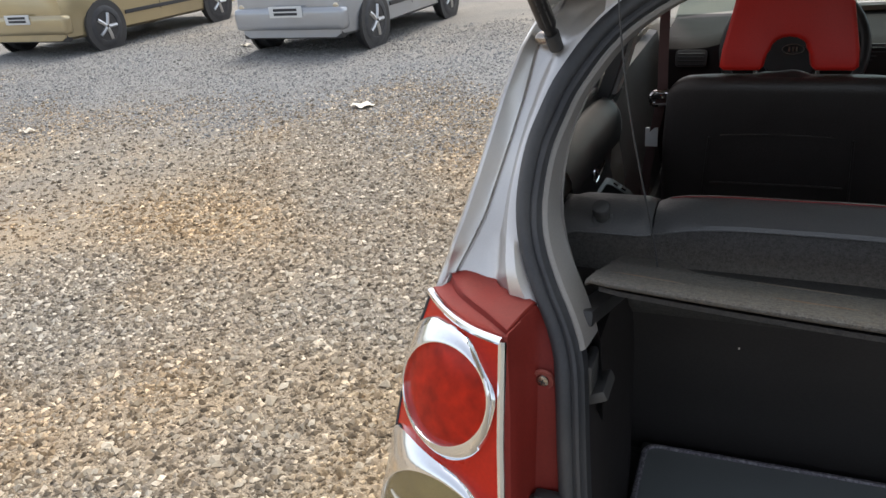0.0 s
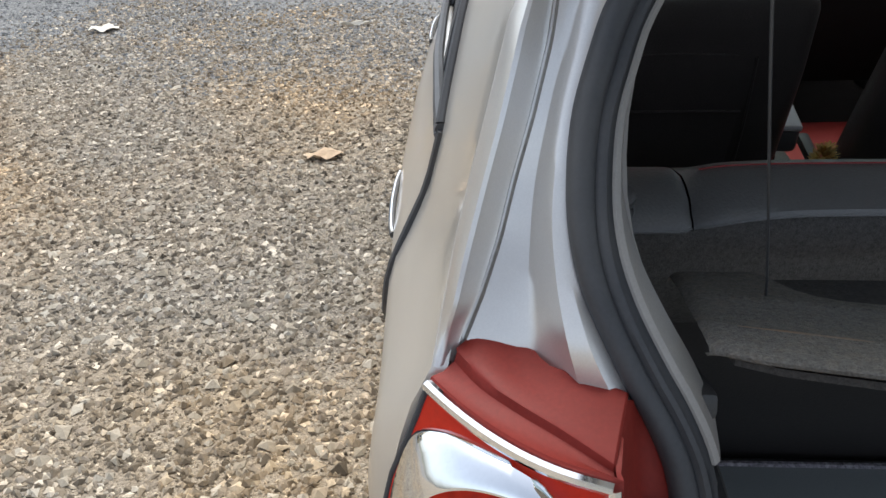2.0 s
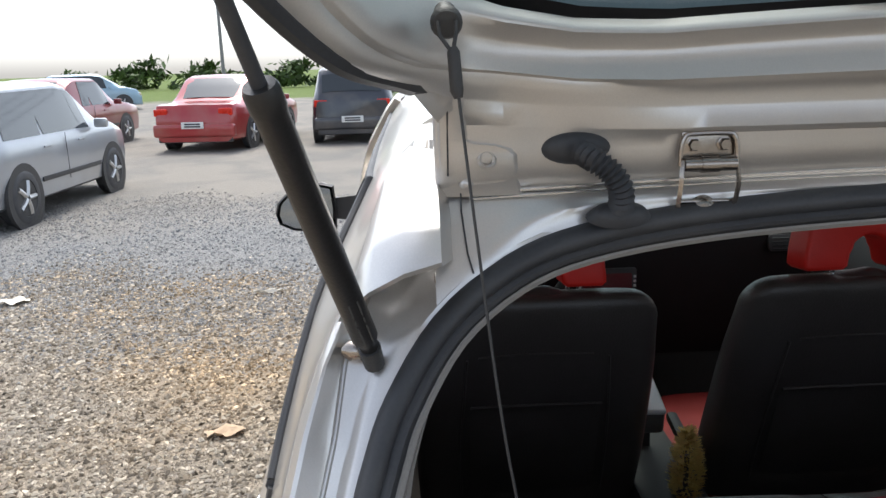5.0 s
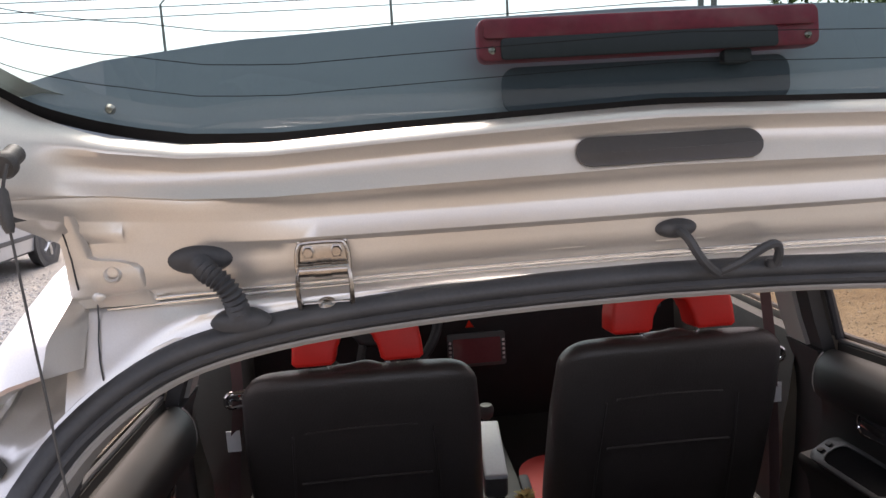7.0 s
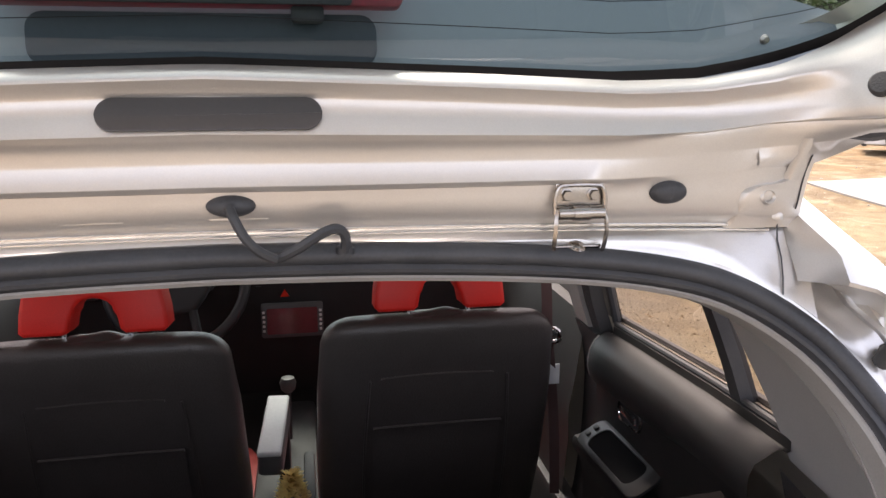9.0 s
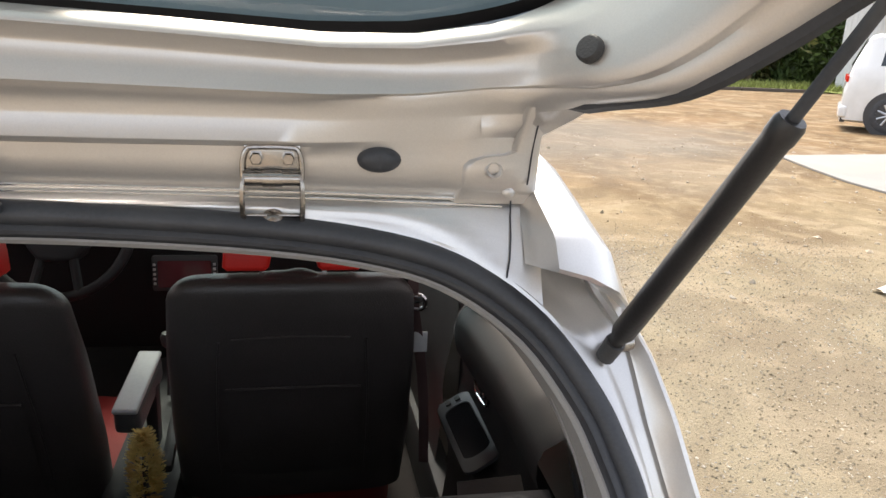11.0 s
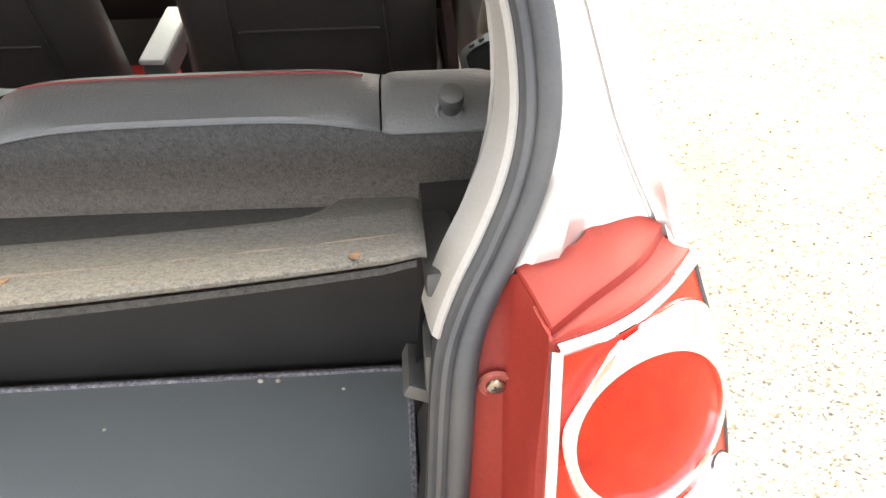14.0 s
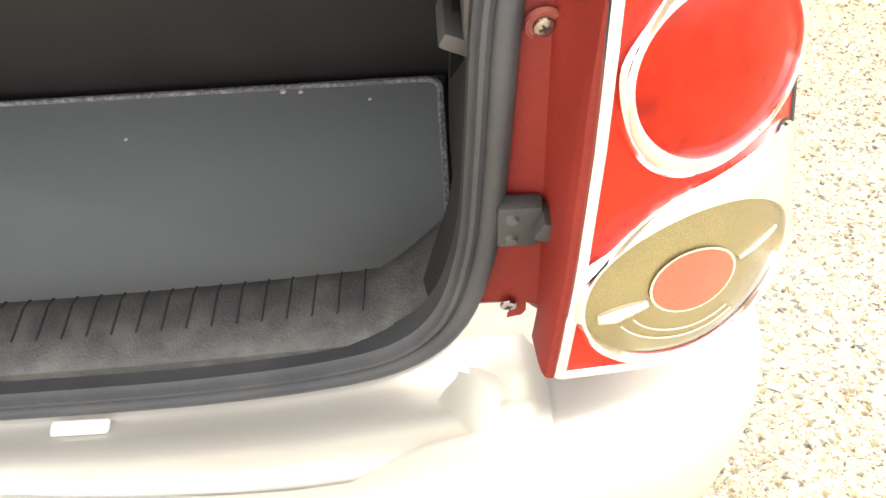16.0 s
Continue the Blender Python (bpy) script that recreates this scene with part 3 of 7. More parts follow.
# light grey trim inside the seal, from the tray upwards
upper = [p for p in HALF if p[1] > 0.948]
path = [(x, z) for x, z in upper] + [(-x, z) for x, z in upper[-2::-1]]
part("pillar_trim", thick(swept([(0.030, 0.003), (0.032, 0.004), (0.036, 0.001), (0.038, -0.008), (0.042, -0.038)], path, False), 0.003), TRIM_DARK, car, "light grey plastic trim round the upper opening")
# bumper
rows = []
for x, yb in [(x, ramp(abs(x), [0, 0.2, 0.4, 0.55, 0.66, 0.73, 0.765, 0.79, 0.803], [-0.225, -0.222, -0.213, -0.200, -0.180, -0.146, -0.105, -0.045, 0.12])) for x in [-0.803, -0.797, -0.785, -0.765, -0.74, -0.71] + list(np.linspace(-0.67, 0.67, 25)) + [0.71, 0.74, 0.765, 0.785, 0.797, 0.803]]:
    x = x * ramp(abs(x), [0.60, 0.78], [1.0, 1.022])
    n = Vector((x * 0.9, -0.25 if abs(x) < 0.5 else yb - 0.35, 0)).normalized()
    row = []
    for d, z in ((-0.086 - 0.11 * min(1.0, max(0.0, (abs(x) - 0.50) / 0.07)), 0.596 + 0.026 * min(1.0, max(0.0, (abs(x) - 0.50) / 0.07))), (-0.085, 0.612), (-0.035, 0.610), (-0.012, 0.600), (0.0, 0.582), (0.006, 0.55), (0.012, 0.48), (0.010, 0.38), (-0.012, 0.29), (-0.06, 0.22), (-0.12, 0.20)):
        row.append((x + n.x * d * (0.4 if abs(x) < 0.6 else 0.8), yb + n.y * d, z + bumper_dip(x) * ramp(z, [0.50, 0.60], [0.0, 1.0])))
    rows.append(row)
part("rear_bumper", thick(rows_mesh(rows), 0.006), PAINT, car, "silver painted rear bumper")
part("sill_sticker", prism(rounded(0.055, 0.014, 0.003), 0.0015, axes((0.158, -0.088, 0.5625), (1, 0, 0), (0, 0.9, 0.05))), WHITE_PLASTIC, car, "small white sticker")

# ---- tail lamps ----
LN = Vector((0.3215, -0.9118, 0.2554)).normalized()
LD = 0.4802


def lens_y(x, z):
    return (LN.x * x + LN.z * z - LD) / -LN.y


def lens_in(z):
    return ramp(z, [0.655, 0.69, 0.78, 0.88, 0.985], [0.586, 0.592, 0.603, 0.610, 0.613])


def lens_out(z):
    return ramp(z, [0.65, 0.70, 0.80, 0.90, 0.954, 0.988], [0.783, 0.789, 0.782, 0.764, 0.742, 0.730])


def lens_low(x):
    """The lens' lower edge, which rises to the boot."""
    return ramp(x, [0.58, 0.66, 0.72, 0.79], [0.692, 0.664, 0.650, 0.650])


def on_lens(x, z, bend=0.048, lift=0.0):
    b = max(0.0, (x - (lens_out(z) - 0.10)) / 0.10)
    return Vector((x, lens_y(x, z) + bend * b * b, z)) + LN * lift


def lens_point(u, v, lift=0.0):
    """u from the inner to the outer edge, v from the lower to the upper one."""
    z = lerp(0.68, 0.985, v)
    for _ in range(3):
        x = lerp(lens_in(z), lens_out(z), u)
        z = lerp(lens_low(x), 0.985, v)
    return on_lens(x, z, 0.048, lift)


CUP = material("worn_red_cup", (0.26, 0.06, 0.045), 0.7, 0.0, 0.2, 60.0, 300.0, 0.2)


def tail_lamp(s):
    lamp = part("tail_lamp", rows_mesh([[lens_point(u, v) for u in np.linspace(0, 1, 25)] for v in np.linspace(0, 1, 26)]), RED_LENS, car, "red and clear tail lamp with chrome rings")
    flip = []

    def sub(name, bm, mat, label=""):
        flip.append(part(name, bm, mat, lamp, label))
    # flat red flange beside the seal, with its step up to the lens
    rows = []
    for z in np.linspace(0.636, 0.991, 29):
        f, zw = flange_y(z), max(z, 0.686)
        xi, fw = lens_in(zw), flange_y(zw)
        yi = lens_y(xi, zw)
        z1, z2, top = max(z, 0.657), max(z, 0.670), ramp(z, [0.90, 0.99], [0.0, 0.0085])
        rows.append([(seal_x(max(z, 0.645)) - 0.012, f + 0.004, z), (0.572, flange_y(z1) - 0.001, z1), (0.580, flange_y(z2) - 0.002, z2), (0.5845 + 0.5 * top, flange_y(z2) - 0.004, z2), (0.588 + 0.8 * top, fw - 0.012, zw)] + [(x, y, zw) for x, y in ((xi - 0.0165 + 0.8 * top, lerp(fw, yi, 0.55)), (xi - 0.014 + top, lerp(fw, yi, 0.85)), (xi - 0.0125 + top, yi + 0.004), (xi - 0.010 + 0.6 * top, yi - 0.001), (xi - 0.005, yi - 0.002), (xi + 0.001, yi + 0.001))])
    rows.append([p if j < 4 else (0.6113 - 0.0150 * min(1.0, max(0.0, (p[1] + 0.022) / 0.056)), p[1], 0.9885 + 0.0095 * min(1.0, max(0.0, (p[1] + 0.030) / 0.064))) for j, p in enumerate(rows[-1])])
    sub("lamp_flange", rows_mesh(rows), RED_PLASTIC, "dull red plastic lamp flange")
    # top deck: a sunken lip along the chrome, a ridge, then the flat top
    us = np.linspace(0, 1, 17)
    front = [lens_point(u, 1.0) + Vector((-0.002, 0.004, 0.004)) for u in us]
    ridge = spline([(0.6125, -0.022, 0.9915), (0.642, 0.003, 0.9945), (0.668, 0.024, 0.996), (0.694, 0.048, 0.9975), (0.7115, 0.075, 0.998)], 4)
    back = spline([(0.5975, 0.034, 0.999), (0.618, 0.046, 0.9995), (0.646, 0.060, 0.999), (0.657, 0.082, 0.997), (0.669, 0.107, 0.996), (0.684, 0.106, 1.000), (0.698, 0.098, 1.002), (0.706, 0.086, 1.000), (0.7125, 0.078, 0.999)], 2)
    rows = [[lens_point(u, 1.0) for u in us], front, [lerp(a, b, 0.45) + Vector((0, 0, -0.0055)) for a, b in zip(front, ridge)], [lerp(a, b, 0.88) + Vector((0, 0, -0.0055)) for a, b in zip(front, ridge)], ridge, [lerp(a, b, 0.05) + Vector((0, 0, 0.001)) for a, b in zip(ridge, back)]]
    rows += [[lerp(a, b, t) + Vector((0, 0, 0.0015 * math.sin(math.pi * t))) for a, b in zip(ridge, back)] for t in (0.25, 0.5, 0.75, 0.95)] + [back]
    rows.append([p + Vector((0.0, 0.014, -0.012)) for p in back])
    for r in rows:
        r.insert(0, r[0] + Vector((-0.0015, 0.0, -0.0015)))
        r.insert(0, r[0] + Vector((-0.0010, 0.0, -0.03)))
    sub("lamp_deck", rows_mesh(rows), RED_PLASTIC, "dull red plastic deck on top of the lamp")
    sub("lamp_end", rows_mesh([[rows[i][-1] for i in (1, 2, 3, 4, 5)], [rows[i][-1] + Vector((0.002, 0.004, -0.03)) for i in (1, 2, 3, 4, 5)]]), RED_PLASTIC)
    # chrome frame along the inner, top and bottom edges
    for nm, pts, w in (("inner", [lens_point(0.0, v, 0.001) for v in np.linspace(0.0, 1.0, 12)], 0.0052), ("top", [lens_point(u, 1.0, 0.002) for u in np.linspace(0, 1, 18)], 0.0048), ("bottom", [lens_point(u, 0.0, 0.001) for u in np.linspace(0, 0.8, 12)], 0.0045), ("outer", [lens_point(1.0, v, 0.0) for v in np.linspace(0, 1, 14)], 0.0025)):
        sub("chrome_edge", tube(pts, w, 8), CHROME if nm != "outer" else RUBBER, "chrome edge strip" if nm != "outer" else "black rubber edge")
    # two round units: a chrome bezel that widens to a hood above and outward, with a lens inside
    hood_a = ((0.617, 0.915), (0.621, 0.938), (0.635, 0.960), (0.652, 0.974), (0.670, 0.978), (0.690, 0.976), (0.715, 0.969), (0.7405, 0.950), (0.752, 0.925), (0.759, 0.900), (0.762, 0.872), (0.748, 0.848), (0.722, 0.837), (0.690, 0.832), (0.662, 0.838), (0.639, 0.855), (0.623, 0.882))
    hood_b = ((0.600, 0.752), (0.604, 0.778), (0.618, 0.797), (0.640, 0.811), (0.668, 0.821), (0.712, 0.825), (0.752, 0.822), (0.777, 0.808), (0.785, 0.780), (0.788, 0.745), (0.784, 0.708), (0.762, 0.676), (0.728, 0.659), (0.692, 0.658), (0.655, 0.672), (0.624, 0.696), (0.606, 0.722))
    for cx, cz, a, c, tilt, big, hood in ((0.682, 0.906, 0.0655, 0.0525, -38.0, 1, hood_a), (0.688, 0.744, 0.0915, 0.0680, -25.0, 0, hood_b)):
        ct, st = math.cos(radians(tilt)), math.sin(radians(tilt))

        def dent(th):
            d = (math.degrees(th) - 135 + 180) % 360 - 180
            return 1.0 if big else 1.0 - 0.12 * math.exp(-(d / 40) ** 2)

        def at(px, pz, lift):
            x, z = cx + px * ct - pz * st, cz + px * st + pz * ct
            return on_lens(x, z, 0.022, lift)
        rows = []
        for p in spline([(x, z, 0) for x, z in hood], 4, True):
            px, pz = (p.x - cx) * ct + (p.y - cz) * st, -(p.x - cx) * st + (p.y - cz) * ct
            th = math.atan2(pz / c, px / a)
            e = Vector((a * math.cos(th), c * math.sin(th))) * dent(th)
            inner, edge_in, rim = at(e.x * 0.965, e.y * 0.965, 0.004), at(e.x * 0.98, e.y * 0.98, 0.012), at(e.x * 1.03, e.y * 1.03, 0.0145)
            far, foot = on_lens(p.x, p.y, 0.044, 0.006), on_lens(p.x, p.y, 0.048, -0.001)
            rows.append([inner, edge_in, at(e.x * 1.0, e.y * 1.0, 0.0145), rim, lerp(rim, far, 0.35) + LN * 0.0015, lerp(rim, far, 0.7) + LN * 0.0015, far, foot])
        sub("bezel", rows_mesh(rows, False, True), CHROME, "chrome ring and hood round the lamp glass")
        rows = [[at(a * q * math.cos(2 * math.pi * k / 40) * dent(2 * math.pi * k / 40), c * q * math.sin(2 * math.pi * k / 40) * dent(2 * math.pi * k / 40), 0.0145 - 0.006 * q ** 2) for k in range(40)] for q in (0.0, 0.2, 0.4, 0.6, 0.8, 0.92, 0.985)]
        sub("glass", rows_mesh(rows, True), RED_DEEP if big else AMBER_LENS, "deep red lamp glass" if big else "clear amber ribbed lamp glass")
        if not big:
            for q0, q1, lift, mat, lab in ((0.385, 0.412, 0.0142, PALE_LENS, "pale ring"), (0.0, 0.388, 0.0144, ORANGE_LENS, "orange reflector")):
                rows = [[at(-0.003 + a * 1.0 * q * math.cos(2 * math.pi * k / 32), 0.003 + c * 0.98 * q * math.sin(2 * math.pi * k / 32), lift + 0.0015 * (1 - q)) for k in range(32)] for q in ((q0, q1) if q0 else (0.0, 0.17, q1))]
                sub("reflector", rows_mesh(rows, True), mat, lab)
            rows = [[at(a * q * math.cos(radians(t)) * dent(radians(t)), c * q * math.sin(radians(t)) * dent(radians(t)), 0.0152 - 0.006 * q ** 2) for t in np.linspace(-125, 25, 30)] for q in (0.995, 0.97, 0.94)]
            for k in range(30):
                rows[1][k], rows[2][k] = lerp(rows[0][k], rows[1][k], math.sin(math.pi * k / 29)), lerp(rows[0][k], rows[2][k], math.sin(math.pi * k / 29))
            sub("red_rim", rows_mesh(rows), RED_DEEP, "red rim of the amber glass")
            for sgn, ang in ((1, 40.0), (-1, 215.0)):
                d = Vector((math.cos(radians(ang)), math.sin(radians(ang))))
                sub("rib", tube([at(d.x * a * q, d.y * c * q, 0.015 - 0.006 * q ** 2) for q in (0.45, 0.6, 0.75, 0.88)], [0.004, 0.006, 0.007, 0.004] if sgn < 0 else [0.002, 0.003, 0.003, 0.002], 6), PALE_LENS)
            for q in (0.62, 0.74):
                sub("rib", tube([at(a * q * math.cos(radians(t)), c * q * math.sin(radians(t)), 0.0148 - 0.006 * q ** 2) for t in np.linspace(232, 330, 14)], 0.0007, 5), PALE_LENS)
    plate = part("lamp_bracket", thick(rows_mesh([[(x, flange_y(z) + 0.003 - 0.010 * max(0.0, (x - 0.575) / 0.012), z) for x in (0.512, 0.53, 0.555, 0.575, 0.587)] for z in (0.595, 0.615, 0.635, 0.655, 0.672)]), 0.003), PAINT, car, "silver bracket under the lamp")
    rivet = part("rivet", lathe([(0.0, 0.004), (0.004, 0.0035), (0.006, 0.0)], 12, axes((0.541, flange_y(0.62) + 0.002, 0.62), (1, 0, 0), (0, -0.1, 1))), WHITE_PLASTIC, plate, "white plastic rivet")
    flip += [plate, rivet]
    # screws and the buffer block
    for x, z in ((0.580, 0.922), (0.560, 0.675)):
        m = axes((x, flange_y(z) - 0.001, z), (1, 0, 0), (0, -0.1, 1))
        m = m @ pose(0, 0, 0.003)
        sub("screw", lathe([(0.0, 0.0025), (0.0045, 0.0028), (0.0068, 0.0018), (0.0075, 0.0)], 18, m @ pose(0, 0, 0.0012)), STEEL, "steel cross-head screw")
        for turn in (20, 110):
            sub("screw_slot", prism(rounded(0.0078, 0.0016, 0.0006, 1), 0.0006, m @ pose(0, 0, 0.0037, 0, 0, turn)), BARS)
        if z < 0.8:
            continue
        sub("screw_cup", lathe([(0.0072, 0.0004), (0.0100, 0.0004), (0.0112, 0.0014), (0.0122, 0.0014), (0.0132, -0.002)], 22, m), CUP, "dull worn screw cup")
    zc = 0.772
    blk = box(0.034, 0.016, 0.046, (0.566, flange_y(zc) - 0.008, zc), 0.004)
    merge(blk, box(0.026, 0.024, 0.020, (0.590, flange_y(zc) - 0.016, zc + 0.004), 0.004, Matrix.Rotation(radians(25), 3, "Y")))
    merge(blk, box(0.014, 0.022, 0.018, (0.597, flange_y(zc) - 0.018, zc - 0.020), 0.003))
    sub("buffer", blk, PLASTIC, "black rubber tailgate buffer")
    for dz in (-0.012, 0.012):
        sub("screw", lathe([(0.0, 0.005), (0.004, 0.005), (0.006, 0.0)], 12, axes((0.560, flange_y(zc) - 0.014, zc + dz), (1, 0, 0), (0, -0.1, 1))), PLASTIC_GREY)
    if s < 0:
        for ob in [lamp] + flip:
            ob.data.transform(Matrix.Diagonal((-1, 1, 1, 1)))
            ob.data.flip_normals()
    return lamp


for s in SIDES:
    tail_lamp(s)

# ---- the raised tailgate ----
gate_rows = []
PROFILE = [(1.377, 0.288), (1.381, 0.281), (1.388, 0.279), (1.392, 0.275), (1.406, 0.2730), (1.4150, 0.2710), (1.4190, 0.2630), (1.4210, 0.2620), (1.438, 0.2690), (1.4415, 0.2690), (1.4565, 0.2640), (1.4655, 0.2545),
           (1.468, 0.2555), (1.495, 0.2685), (1.498, 0.2675), (1.5095, 0.2590), (1.5125, 0.2600), (1.522, 0.275)]


def gate_edge(x):
    """Height of the glass's lower edge."""
    return ramp(abs(x), [0, 0.25, 0.37, 0.44, 0.50], [1.522, 1.515, 1.511, 1.515, 1.526]) - 1.522


def gate_point(z, y, x):
    """A point of the inner panel; its pressed step dies away towards the ends."""
    t = max(0.0, (z - 1.44) / 0.08)
    dx = max(0.0, (abs(x) - 0.36) / 0.14)
    rim = min(1.0, max(0.0, (abs(x) - 0.470) / 0.020)) if 1.384 < z < 1.425 else 0.0
    fade = min(1.0, max(0.0, (abs(x) - 0.33) / 0.11))
    y = lerp(y, ramp(z, [1.377, 1.392, 1.406, 1.4565, 1.53], [0.288, 0.275, 0.2725, 0.2600, 0.275]), fade * fade * (3 - 2 * fade) if 1.406 < z < 1.462 else 0.0)
    sag = ramp(z, [1.395, 1.412, 1.46, 1.48], [1.0, -0.5, -0.5, 0.6])
    return Vector((x, y - 0.018 * t * min(dx, 1.0) ** 2 - 0.0065 * rim, z + gate_edge(x) * max(0.0, (z - 1.377) / 0.145) - 0.010 * sag * (abs(x) / 0.5) ** 2))


G_EDGE = spline([(0.50, 0.272, 1.527), (0.53, 0.264, 1.536), (0.565, 0.246, 1.552), (0.602, 0.21, 1.586), (0.628, 0.15, 1.635), (0.645, 0.05, 1.72), (0.64, -0.05, 1.80)], 4)
O_EDGE = spline([(0.50, 0.2646, 1.4447), (0.54, 0.246, 1.450), (0.578, 0.198, 1.463), (0.615, 0.142, 1.477), (0.648, 0.098, 1.508), (0.680, 0.04, 1.553), (0.705, -0.03, 1.60)], 4)
T_EDGE = spline([(0.628, -0.05, 1.80), (0.62, -0.20, 1.83), (0.60, -0.38, 1.845), (0.55, -0.46, 1.845)], 3)
# the pressed panel: a lower strip, and an upper one that runs on into the side frames
COLUMNS = np.linspace(-0.50, 0.50, 53)
lower = rows_mesh([[gate_point(z, y, min(max(x, -lim), lim)) for x in [-0.552, -0.535, -0.517] + list(COLUMNS) + [0.517, 0.535, 0.552]] for (z, y), lim in zip(PROFILE[:9], [0.552] * 8 + [0.50])])
fine = []
for (z0, y0), (z1, y1) in zip(PROFILE[:7:-1], PROFILE[-2:6:-1]):
    fine += [(lerp(z0, z1, t), lerp(y0, y1, t)) for t in (0.0, 0.5)]
fine = fine[:19]
run = [0.0]
for p, q in zip(fine, fine[1:]):
    run.append(run[-1] + math.hypot(q[0] - p[0], q[1] - p[1]))


def frame_point(i, k):
    """Point k from the glass outwards in row i of a side frame."""
    g, o, t = G_EDGE[i], O_EDGE[i], run[k] / run[-1]
    b = ramp(i, [0, 4, 8, 12, 16, 24], [0.012, 0.026, 0.042, 0.036, 0.030, 0.025])
    own = lerp(g, o, t) + Vector((-0.30, -0.80, -0.5)).normalized() * (b * (math.sin(math.pi * t) ** 0.8 if 0 < t < 1 else 0.0) - 0.005 * math.exp(-((t - 0.74) / 0.05) ** 2))
    h = gate_point(*fine[k], 0.50) + lerp(g - G_EDGE[0], o - O_EDGE[0], t)
    blend = min(1.0, i / 12.0)
    return lerp(h, own, blend * blend * (3 - 2 * blend))


for k in range(19):
    side = [frame_point(i, k) for i in range(1, len(G_EDGE))]
    gate_rows.append([Vector((-p.x, p.y, p.z)) for p in side[::-1]] + [gate_point(*fine[k], x) for x in COLUMNS] + side)
rows_mesh(gate_rows, bm=lower)
for s in SIDES:
    corner = []
    for i in range(9):
        o, x = O_EDGE[i], min(0.552, O_EDGE[i].x)
        b = gate_point(*PROFILE[7], x)
        corner.append([Vector((s * p.x, p.y, p.z)) for p in (o, lerp(o, b, 0.4) + Vector((0, -0.003, 0)), lerp(o, b, 0.75) + Vector((0, -0.002, 0)), b)])
    rows_mesh(corner, bm=lower)
    ends = [gate_point(z, y, 0.552) for z, y in PROFILE[:8]] + [O_EDGE[5], O_EDGE[8]]
    rows_mesh([[Vector((s * (p.x + d), p.y + e, p.z)) for p in ends] for d, e in ((0.0, 0.0), (0.0045, 0.004), (0.0055, 0.03))], bm=lower)
bmesh.ops.remove_doubles(lower, verts=lower.verts, dist=0.0005)
bmesh.ops.recalc_face_normals(lower, faces=lower.faces)
tailgate = part("tailgate", lower, PAINT_IN, car, "raised silver tailgate, its pressed inner panel showing", smooth=48.0)
for s in SIDES:
    out = [o + Vector((0.006, -0.002, 0.004)) for o in O_EDGE]
    # one black tube for the rubber and the shadow on the painted hem
    part("rubber_and_hem_shade", tube([(s * p.x, p.y, p.z) for p in out[5:]], [0.002, 0.005] + [0.0085] * (len(out) - 7), 8), RUBBER, tailgate, "black edge strip, rubber together with the skin's shaded hem")
    part("outer_skin", rows_mesh([[(s * (o.x + 0.008), o.y, o.z + 0.004), (s * (o.x + 0.02), o.y + 0.03, o.z + 0.05), (s * (o.x + 0.005), o.y + 0.06, o.z + 0.10), (s * g.x, g.y + 0.02, g.z + 0.02)] for g, o in zip(G_EDGE, O_EDGE)]), PAINT, tailgate)
    # panel's lower end and small pressings
    rows = []
    for z, x_in in ((1.366, 0.484), (1.372, 0.486), (1.380, 0.488), (1.392, 0.490), (1.402, 0.4915), (1.407, 0.496), (1.4105, 0.506), (1.4125, 0.524), (1.416, 0.5325), (1.435, 0.535), (1.456, 0.537)):
        y = ramp(z, [1.366, 1.376, 1.384, 1.392, 1.404, 1.415, 1.425, 1.438, 1.456], [0.281, 0.277, 0.272, 0.268, 0.2655, 0.263, 0.260, 0.2535, 0.2445])
        rows.append([(s * x, y + d, z) for x, d in ((x_in - 0.0035, 0.003), (x_in - 0.001, -0.0015), (x_in + 0.0015, -0.003), (0.549, -0.003), (0.5525, -0.002), (0.5545, 0.004))])
    plate = part("corner_plate", rows_mesh(rows), PAINT_IN, tailgate, "pressed corner plate at the panel's end")
    part("folded_edge", tube([(s * 0.5465, y, z) for y, z in ((0.2405, 1.455), (0.2500, 1.438), (0.2565, 1.425), (0.2597, 1.415), (0.2622, 1.404), (0.2645, 1.392), (0.2665, 1.386))], 0.0008, 5), BARS, plate, "dark joint of the folded edge")
    part("dimple", lathe([(0.0045, 0.0), (0.0065, 0.0025), (0.0085, 0.0)], 16, axes((s * 0.514, 0.2632, 1.399), (1, 0, 0), (0, 0.15, 1))), PAINT_IN, plate)
    part("weld_bump", lathe([(0.0, 0.0045), (0.003, 0.004), (0.0055, 0.0015), (0.0065, 0.0)], 14, axes((s * 0.531, 0.2715, 1.379), (1, 0, 0), (0, 0.5, 1))), PAINT_IN, plate)
part("inner_lower_panel", thick(rows_mesh([[(lerp(-p.x, p.x, u), p.y, p.z - 0.02 * math.sin(math.pi * u)) for u in np.linspace(0, 1, 13)] for p in T_EDGE]), 0.03), PAINT_IN, tailgate)
# glass, its black border, heater wires
B_EDGE = [(x, 0.278 + (0.015 * abs(x) / 0.37 if abs(x) < 0.37 else lerp(0.293, 0.272, (abs(x) - 0.37) / 0.13) - 0.278), 1.522 + gate_edge(x)) for x in np.linspace(-0.48, 0.48, 25)]
g13 = [(p.x, p.y, p.z) for p in G_EDGE[:15]]
B_EDGE = [Vector((-x, y, z)) for x, y, z in g13[::-1]] + [Vector(p) for p in B_EDGE] + [Vector(p) for p in g13]
U = np.linspace(-1, 1, len(B_EDGE))


